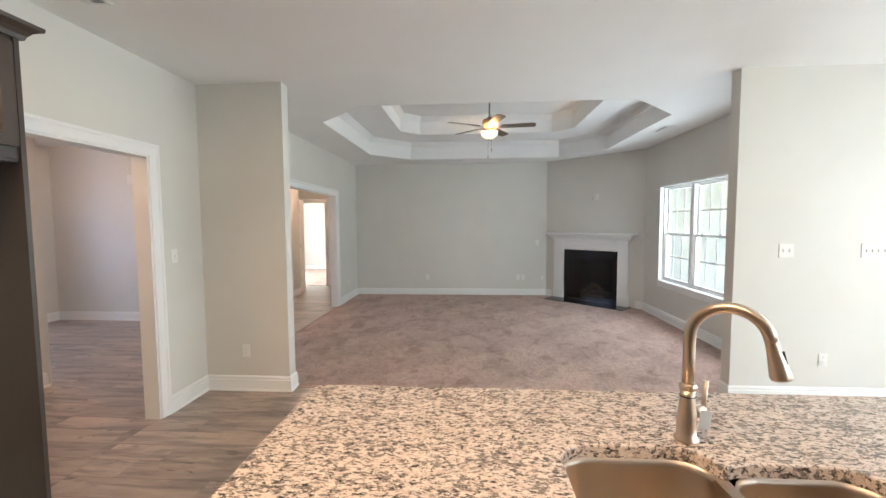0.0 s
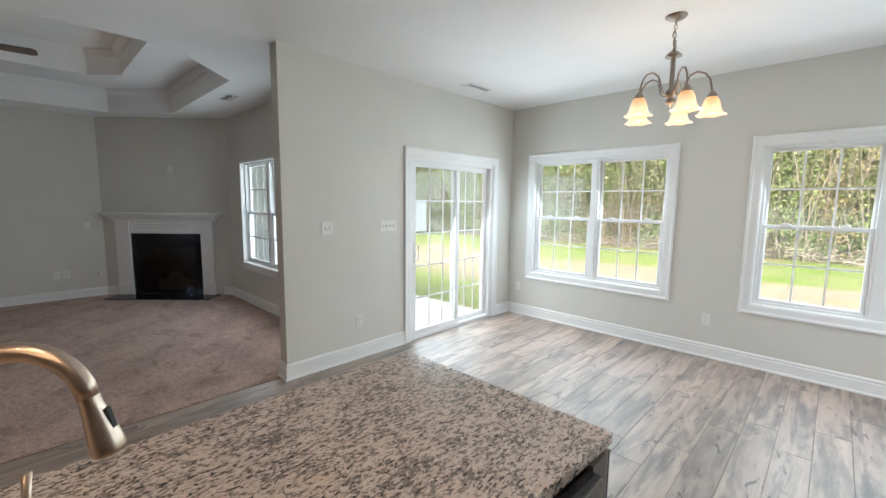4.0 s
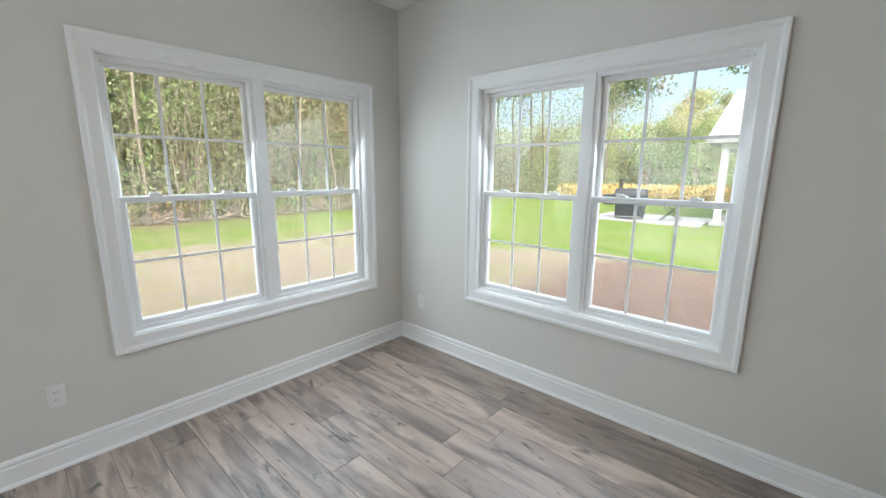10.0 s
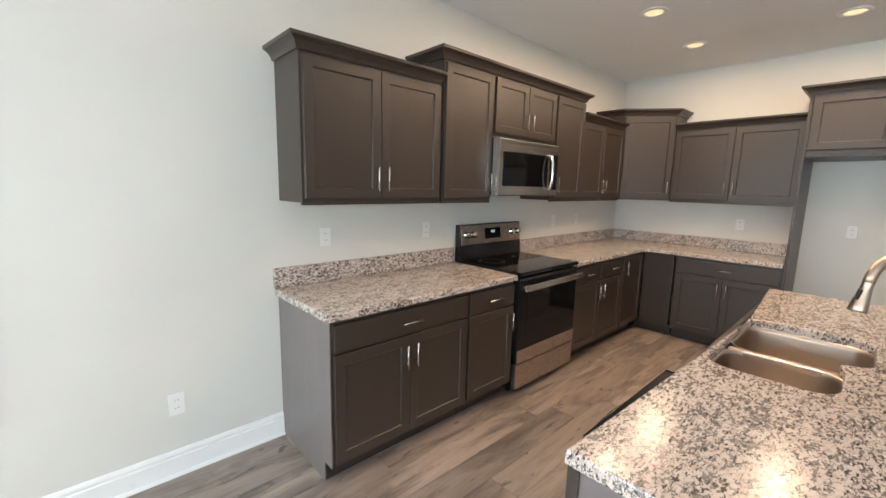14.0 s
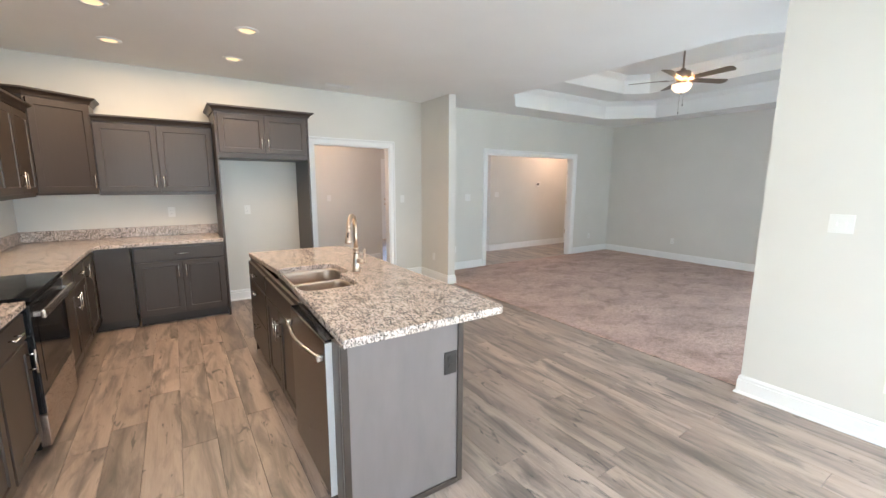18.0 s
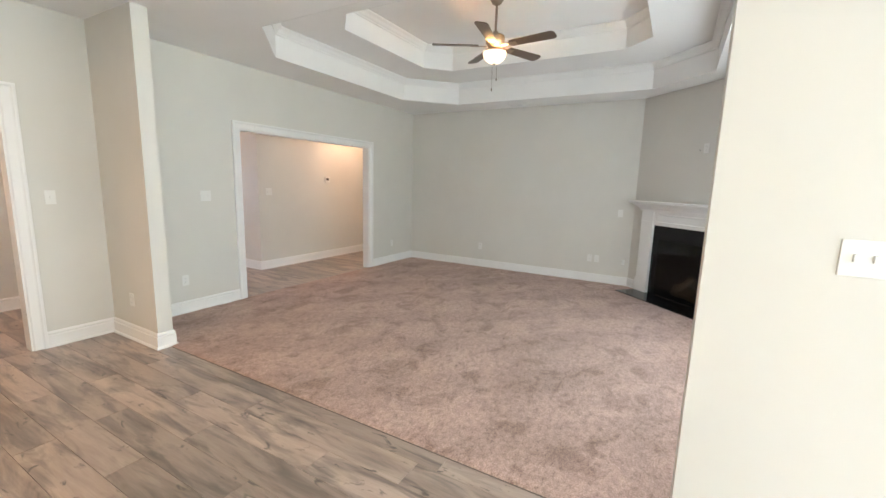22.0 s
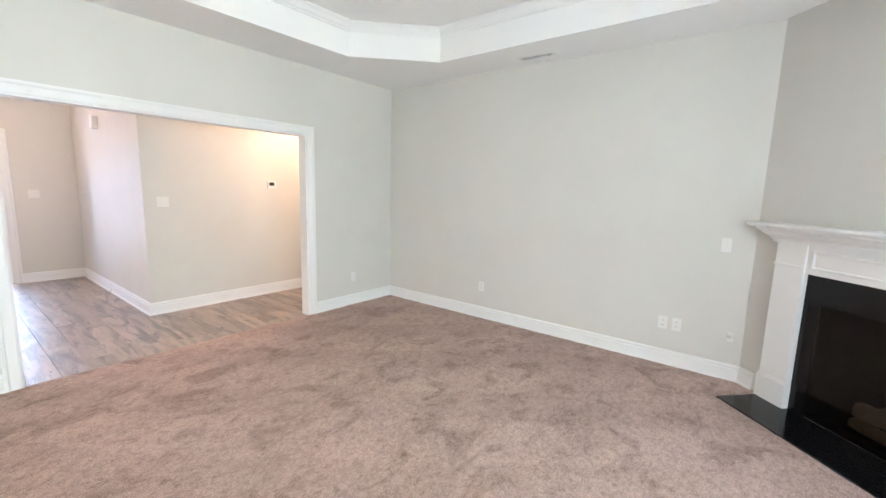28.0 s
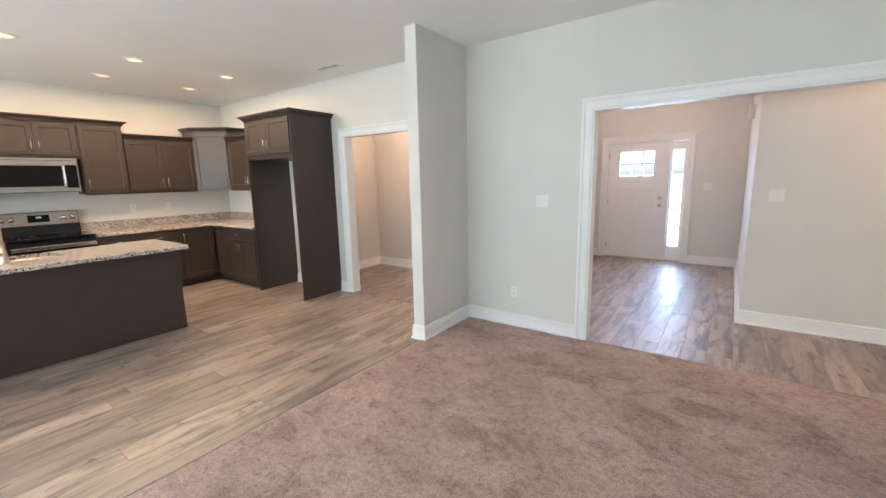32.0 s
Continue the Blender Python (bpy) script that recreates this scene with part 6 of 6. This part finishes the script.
def leaf_mesh(name, centres, size, mat):
    """Many small leaf sprays: each a bent pair of triangles, turned at random."""
    n = len(centres)
    a = rng.normal(size=(n, 3))
    a /= np.linalg.norm(a, axis=1)[:, None]
    b = np.cross(a, rng.normal(size=(n, 3)))
    b /= np.linalg.norm(b, axis=1)[:, None]
    s = size * rng.uniform(0.5, 1.4, (n, 1))
    v = np.stack([centres - a * s, centres + b * s * 0.42, centres + a * s, centres - b * s * 0.42 + np.cross(a, b) * s * 0.2], 1).reshape(-1, 3)
    f = np.arange(4 * n).reshape(-1, 4)
    me = bpy.data.meshes.new(name)
    me.from_pydata(v.tolist(), [], f.tolist())
    me.materials.append(mat)
    return me


def limb_mesh(name, limbs, mat, steps=5):
    """Tapered limbs: each a list of points with the radius at foot and tip."""
    bm = bmesh.new()
    for pts, r0, r1 in limbs:
        n = len(pts)
        add_tube(bm, pts, [r0 + (r1 - r0) * i / (n - 1) for i in range(n)], steps, False)
    me = bpy.data.meshes.new(name)
    bm.to_mesh(me)
    bm.free()
    for p in me.polygons:
        p.use_smooth = True
    me.materials.append(mat)
    return me


def make_tree(kind, height, seed):
    """A woodland tree at the origin: a leaning trunk, limbs that fork, and a broken crown."""
    r = random.Random(seed)
    limbs, tips = [], []
    lean = Vector((r.uniform(-0.12, 0.12), r.uniform(-0.12, 0.12), 1.0))
    trunk = [Vector((0.12 * noise.noise((i * 0.5, seed, 0)) * i, 0.12 * noise.noise((i * 0.5, 0, seed)) * i, 0)) + lean * (height * i / 7) for i in range(8)]
    r0 = height * r.uniform(0.006, 0.011)
    limbs.append((trunk, r0, r0 * 0.25))
    count = 16 if kind == "pine" else 13
    for k in range(count):
        f = r.uniform(0.5, 0.98) if kind == "pine" else r.uniform(0.25, 0.97)
        p = trunk[min(6, int(f * 7))].lerp(trunk[min(6, int(f * 7)) + 1], f * 7 - int(f * 7))
        a = r.uniform(0, 2 * math.pi)
        ln = height * (0.22 * (1.1 - f) + 0.09) * r.uniform(0.7, 1.3)
        rise = r.uniform(-0.05, 0.25) if kind == "pine" else r.uniform(0.35, 1.1)
        q = [p + Vector((math.cos(a) * ln * s, math.sin(a) * ln * s, rise * ln * s + 0.1 * ln * s * s)) for s in (0, 0.35, 0.7, 1.0)]
        limbs.append((q, r0 * 0.28, r0 * 0.06))
        tips += [q[1], q[2], q[3]]
        for _ in range(3):
            s = r.choice(q[1:])
            d = Vector((r.uniform(-1, 1), r.uniform(-1, 1), r.uniform(0.0, 0.9))) * ln * 0.45
            limbs.append(([s, s + d * 0.5 + Vector((0, 0, 0.05)), s + d], r0 * 0.12, r0 * 0.03))
            tips += [s + d, s + d * 0.6]
    cr = np.array([tuple(t) for t in tips])
    per = {"pine": 26, "leafy": 60, "bare": 12}[kind]
    spread = height * {"pine": 0.035, "leafy": 0.05, "bare": 0.04}[kind]
    pts = np.repeat(cr, per, 0) + rng.normal(size=(len(cr) * per, 3)) * spread * np.array([1, 1, 0.7])
    root = thing("tree", pose(0, 0, GZ), {"pine": "tall loblolly pine at the edge of the woods", "leafy": "slender green woodland tree at the lawn's edge", "bare": "mostly bare pale woodland tree at the lawn's edge"}[kind], "tree", "trees at the edge of the lawn")
    t = new("trunk", limb_mesh("trunk", limbs, BARK if kind == "pine" else TWIG))
    t.parent = root
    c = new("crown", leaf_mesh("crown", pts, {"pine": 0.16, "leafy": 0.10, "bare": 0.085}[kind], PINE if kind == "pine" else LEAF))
    c.parent = root
    return root


protos = [make_tree("leafy", 9.0, 1), make_tree("bare", 10.0, 2), make_tree("pine", 15.0, 3), make_tree("bare", 8.0, 4), make_tree("leafy", 7.0, 5), make_tree("pine", 13.0, 6), make_tree("bare", 11.0, 8)]
wr = random.Random(21)
spots = []
for i in range(34):
    y = -17 + i * 1.25 + wr.uniform(-0.5, 0.5)
    spots.append((19.6 + wr.uniform(-0.4, 3.2), y))
for i in range(22):
    x = 6 + i * 1.9 + wr.uniform(-0.8, 0.8)
    spots.append((x, -33 - wr.uniform(-2.0, 6.0) + max(0, x - 14) * 0.75))
for i in range(12):
    spots.append((3 + i * 1.5 + wr.uniform(-0.6, 0.6), 23.0 + wr.uniform(0, 4)))
for i, (x, y) in enumerate(spots):
    m = pose(x, y, GZ - 0.02, 0, 0, wr.uniform(0, 360))
    if i < len(protos):
        protos[i].matrix_world = m
    else:
        pick = wr.choice((0, 1, 1, 2, 3, 4, 4, 5, 6)) if x < 18.5 or y > -17 else 2
        copy_thing(protos[pick], m)

# undergrowth and deep woods as stuff
def thicket(name, label, lines, leaves, twigs, depth, top, size, mat):
    cs, limbs = [], []
    for (x0, y0), (x1, y1), share in lines:
        n = int(leaves * share)
        f = rng.uniform(0, 1, n)
        nx, ny = -(y1 - y0), (x1 - x0)
        ln = math.hypot(nx, ny)
        d = rng.uniform(0, depth, n)
        h = top * rng.uniform(0, 1, n) ** 1.3
        along_m = math.hypot(x1 - x0, y1 - y0) * f
        clump = np.sin(along_m * 1.9 + 1.3 * np.sin(h * 1.1)) * np.sin(h * 1.5 + 1.7 * np.sin(along_m * 0.7)) + rng.normal(0, 0.35, n)
        keep = clump > -0.95
        p = np.stack([x0 + (x1 - x0) * f + nx / ln * d, y0 + (y1 - y0) * f + ny / ln * d, GZ + h], 1)
        cs.append(p[keep])
        for _ in range(int(twigs * share)):
            a = rng.uniform()
            dd = rng.uniform(0, depth * 0.7)
            x, y = x0 + (x1 - x0) * a + nx / ln * dd, y0 + (y1 - y0) * a + ny / ln * dd
            hh = top * rng.uniform(0.35, 1.1)
            lx, ly = rng.normal(0, 0.13, 2) * hh
            bend = rng.normal(0, 0.05, 2) * hh
            limbs.append(([Vector((x, y, GZ - 0.05)), Vector((x + lx * 0.4 + bend[0], y + ly * 0.4 + bend[1], GZ + hh * 0.45)), Vector((x + lx, y + ly, GZ + hh))], rng.uniform(0.007, 0.022), 0.004))
    root = tagged(new(name, leaf_mesh(name, np.concatenate(cs), size, mat)), label, "woods", "", "stuff")
    st = new(name + "_stems", limb_mesh(name + "_stems", limbs, TWIG, 4))
    tagged(st, "pale bare stems and branches in the woods", "woods", "", "stuff")
    return root


EDGE = [((19.0, -19.0), (19.0, 24.0), 0.62), ((40.0, -26.0), (15.0, -33.0), 0.17), ((22.0, 22.5), (0.0, 22.5), 0.20)]


def flipped(lines):
    return [(b, a, s) for a, b, s in lines]


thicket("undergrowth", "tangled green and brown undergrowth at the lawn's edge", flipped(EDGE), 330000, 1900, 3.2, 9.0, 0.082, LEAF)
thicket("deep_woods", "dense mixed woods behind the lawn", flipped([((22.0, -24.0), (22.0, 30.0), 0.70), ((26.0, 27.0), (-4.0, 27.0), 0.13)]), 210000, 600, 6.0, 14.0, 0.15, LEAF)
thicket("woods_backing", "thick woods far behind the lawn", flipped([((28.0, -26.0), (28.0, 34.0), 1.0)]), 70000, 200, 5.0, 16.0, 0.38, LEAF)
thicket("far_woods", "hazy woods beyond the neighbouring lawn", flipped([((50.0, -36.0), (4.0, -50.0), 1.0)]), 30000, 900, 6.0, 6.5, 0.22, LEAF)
n = 9000
gx, gy, gz = rng.uniform(3.0, 16.0, n), rng.uniform(-29.0, -24.5, n), GZ + rng.uniform(0.05, 0.95, n)
tagged(new("dry_grass", leaf_mesh("dry_grass", np.stack([gx, gy, gz], 1), 0.13, DRY)), "tall dry yellow grass behind the neighbouring lawn", "grass", "", "stuff")
# brush heaps
bl = []
for _ in range(700):
    y = wr.uniform(-16, 20)
    x = 18.6 + abs(wr.gauss(0, 0.45))
    a = wr.uniform(0, 6.28)
    l = wr.uniform(0.3, 1.1)
    z = GZ + abs(wr.gauss(0.08, 0.16))
    bl.append(([Vector((x, y, z)), Vector((x + math.cos(a) * l * 0.5, y + math.sin(a) * l * 0.5, z + wr.uniform(-0.02, 0.18))), Vector((x + math.cos(a) * l, y + math.sin(a) * l, max(GZ, z + wr.uniform(-0.15, 0.2))))], wr.uniform(0.008, 0.03), 0.005))
tagged(new("brush_heap", limb_mesh("brush_heap", bl, TWIG, 4)), "heaps of dead branches along the lawn's edge", "brush", "", "stuff")

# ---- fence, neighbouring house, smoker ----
# blue put into the white for sky light on the fence's shaded face
WHITE_V = paint("sky_tinted_white_vinyl", (0.73, 0.77, 0.88), 0.4, 0.01, 30.0, 0.02)
fence = thing("vinyl_fence", pose(0, 0, GZ), "white vinyl privacy fence at the end of the lawn", "fence")
FY, FH = 18.5, 1.9
xs = [3.6 + 2.4 * i for i in range(7)]
for x in xs:
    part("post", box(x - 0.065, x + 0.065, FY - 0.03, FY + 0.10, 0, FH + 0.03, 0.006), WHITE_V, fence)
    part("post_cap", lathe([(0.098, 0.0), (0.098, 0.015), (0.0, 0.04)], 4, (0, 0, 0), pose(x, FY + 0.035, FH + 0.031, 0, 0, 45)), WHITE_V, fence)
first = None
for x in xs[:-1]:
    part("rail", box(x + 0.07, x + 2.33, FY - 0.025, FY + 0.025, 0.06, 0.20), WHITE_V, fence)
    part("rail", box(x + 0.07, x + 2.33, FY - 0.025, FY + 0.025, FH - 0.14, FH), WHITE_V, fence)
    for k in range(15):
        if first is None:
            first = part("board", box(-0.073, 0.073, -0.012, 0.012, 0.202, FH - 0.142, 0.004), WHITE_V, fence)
            o = first
        else:
            o = new("board", first.data)
            o.parent = fence
        o.location = (x + 0.07 + 0.1507 * (k + 0.5), FY, 0)
for px, py in ((18.7, 18.9), (19.3, 18.7)):
    ps = thing("wooden_post", pose(px, py, GZ), "short rough wooden post at the woods' edge", "post", "wooden posts")
    part("post", lathe([(0.0, 0.0), (0.075, 0.0), (0.07, 0.8), (0.05, 0.86), (0.0, 0.865)], 10), BARK, ps, "", True)

ROOFING = paint("grey_shingle_roof", (0.34, 0.34, 0.35), 0.9, 0.2, 14.0, 0.5)
# grey siding with the shade on gable and porch wall put into its colour
HOUSE_SIDING = paint("shaded_grey_siding", (0.40, 0.42, 0.46), 0.6, 0.04, 20.0, 0.05)
HOUSE_WHITE = paint("white_house_trim", (0.62, 0.63, 0.66), 0.5, 0.02, 20.0, 0.05)
PAD = paint("grey_pad_concrete", (0.36, 0.355, 0.35), 0.85, 0.08, 60.0, 0.3)
house = thing("neighbouring_house", pose(5.45, -15.0, GZ), "neighbouring house in shaded grey with white trim and a covered porch", "house")
hx0, hx1, hy0, hy1 = -11.0, 0.0, -9.0, 0.0
part("wall", box(hx0, hx1 - 2.2, hy0, hy1, 0.0, 2.75), HOUSE_SIDING, house)
part("porch_floor", box(hx1 - 2.19, hx1 + 0.1, hy0, hy1 + 0.05, 0.0, 0.16), PAD, house)
for yy in (hy1 - 0.09, hy0 + 0.2, (hy0 + hy1) / 2):
    part("porch_column", box(hx1 - 0.2, hx1, yy - 0.1, yy + 0.1, 0.16, 2.55, 0.01), HOUSE_WHITE, house)
part("porch_beam", box(hx1 - 2.19, hx1 + 0.03, hy0, hy1 + 0.03, 2.551, 2.75), HOUSE_WHITE, house)
bm = bmesh.new()
ym = (hy0 + hy1) / 2
rv = [bm.verts.new(p) for p in ((hx0 - 0.4, hy0 - 0.4, 2.75), (hx1 + 0.4, hy0 - 0.4, 2.75), (hx1 + 0.4, hy1 + 0.4, 2.75), (hx0 - 0.4, hy1 + 0.4, 2.75), (hx0 - 0.4, ym, 5.1), (hx1 + 0.4, ym, 5.1), (hx0 - 0.4, hy0 - 0.4, 2.9), (hx1 + 0.4, hy0 - 0.4, 2.9), (hx1 + 0.4, hy1 + 0.4, 2.9), (hx0 - 0.4, hy1 + 0.4, 2.9))]
for q in ((0, 1, 2, 3), (6, 7, 5, 4), (8, 9, 4, 5), (0, 1, 7, 6), (2, 3, 9, 8)):
    bm.faces.new([rv[i] for i in q])
part("roof", bm, ROOFING, house, "grey shingle roof")
bm = bmesh.new()
gv = [bm.verts.new(p) for p in ((hx1 + 0.38, hy0 - 0.38, 2.76), (hx1 + 0.38, hy1 + 0.38, 2.76), (hx1 + 0.38, ym, 5.05), (hx0 - 0.38, hy0 - 0.38, 2.76), (hx0 - 0.38, hy1 + 0.38, 2.76), (hx0 - 0.38, ym, 5.05))]
bm.faces.new(gv[:3])
bm.faces.new(gv[3:])
part("gable", bm, HOUSE_SIDING, house, "gable end in shaded grey")
part("window", box(hx1 - 2.2, hx1 - 2.17, -4.6, -3.2, 0.9, 2.2), BLACKGLASS, house, "dark window pane")
pad = thing("concrete_pad", pose(7.6, -15.3, GZ), "pale concrete pad behind the neighbouring house", "concrete pad")
part("slab", box(-1.9, 2.0, -1.8, 1.2, -0.05, 0.04, 0.01), PAD, pad)
SMOKER = material("black_smoker_steel", (0.02, 0.02, 0.022), 0.45)
sm = thing("barrel_smoker", pose(8.15, -14.9, GZ + 0.04, 0, 0, 8), "black barrel smoker grill on legs", "grill")
part("barrel", lathe([(0.0, -0.55), (0.27, -0.55), (0.285, -0.5), (0.285, 0.5), (0.27, 0.55), (0.0, 0.55)], 24, (0, 0, 0), pose(0, 0, 0.85, 0, 90, 0)), SMOKER, sm, "", True)
part("chimney", tube([(0.40, 0, 1.08), (0.40, 0, 1.45)], 0.06, 12), SMOKER, sm)
part("chimney_cap", lathe([(0.0, 1.50), (0.09, 1.47), (0.09, 1.455), (0.0, 1.455)], 14, (0.40, 0, 0)), SMOKER, sm)
part("firebox", box(0.56, 0.98, -0.22, 0.22, 0.50, 0.90, 0.03), SMOKER, sm)
part("shelf", box(-0.55, 0.55, 0.29, 0.55, 0.78, 0.81, 0.004), SMOKER, sm)
for x in (-0.45, 0.45):
    for y in (-0.2, 0.2):
        part("leg", tube([(x, y, 0.0), (x * 0.95, y * 0.9, 0.66)], 0.02, 8), SMOKER, sm)
part("cover", box(-0.5, 0.5, -0.3, 0.3, 0.10, 0.62, 0.05), SMOKER, sm, "black cloth skirt round the legs")
tb = thing("folding_table", pose(6.75, -15.0, GZ + 0.04), "grey folding table with crossed legs", "table")
part("tabletop", box(-0.5, 0.5, -0.3, 0.3, 0.70, 0.73, 0.008), SMOKER, tb)
for s in (-1, 1):
    part("leg", tube([(-0.35 * s, -0.25, 0.0), (0.35 * s, -0.25, 0.70)], 0.015, 6), SMOKER, tb)
    part("leg", tube([(-0.35 * s, 0.25, 0.0), (0.35 * s, 0.25, 0.70)], 0.015, 6), SMOKER, tb)

# ---- floor planks ----
EDGE_SHADE = material("brown_edge_shade", (0.13, 0.10, 0.085), 0.7)
PW, PL, GAP = 0.18, 1.22, 0.0016
bm = box(0, PL - GAP, 0, PW - GAP, -0.0074, 0.0)
top = [e for e in bm.edges if all(abs(v.co.z) < 1e-6 for v in e.verts)]
bmesh.ops.bevel(bm, geom=top, offset=0.0012, segments=1, affect="EDGES")
plank_me = bpy.data.meshes.new("plank")
bm.to_mesh(plank_me)
bm.free()
plank_me.materials.append(PLANK)
pr = random.Random(5)


def lay_planks(name, label, x0, x1, y0, y1):
    root = structure(new(name), label)
    y, row = y0, 0
    while y < y1 - 0.01:
        wide = min(PW, y1 - y)
        x = x0 - pr.uniform(0.05, 1.0)
        while x < x1 - 0.005:
            a, b = max(x, x0), min(x + PL, x1)
            if b - a > 0.01:
                ob = new("plank", plank_me)
                ob.parent = root
                ob.location = (a, y, 0)
                ob.scale = ((b - a) / PL, wide / PW, 1)
            x += PL
        y += PW
        row += 1


lay_planks("floor", "grey-brown wood-look vinyl plank floor", WEST - 0.02, EAST, SOUTH, 3.862)
lay_planks("floor_foyer", "grey-brown wood-look vinyl plank floor in the foyer", -6.35, WEST - 0.022, 3.75, 6.31)
lay_planks("floor_hall", "grey-brown wood-look vinyl plank floor in the hallway", -5.6, WEST - 0.022, 6.31, 9.95)
lay_planks("floor_passage", "grey-brown wood-look vinyl plank floor in the passage", -3.72, WEST - 0.022, 1.05, 3.75)
structure(link("floor_bedroom", box(-5.6, -3.0, 9.952, 13.4, -0.007, 0.004), CARPET), "taupe bedroom carpet")
# brown strip stands for the slight shadow where the carpet meets the planks
structure(link("floor_edge_strip", box(-1.345, 2.495, 3.860, 3.868, -0.004, 0.002, 0.001), EDGE_SHADE), "thin brown strip painting the shadow between planks and carpet")
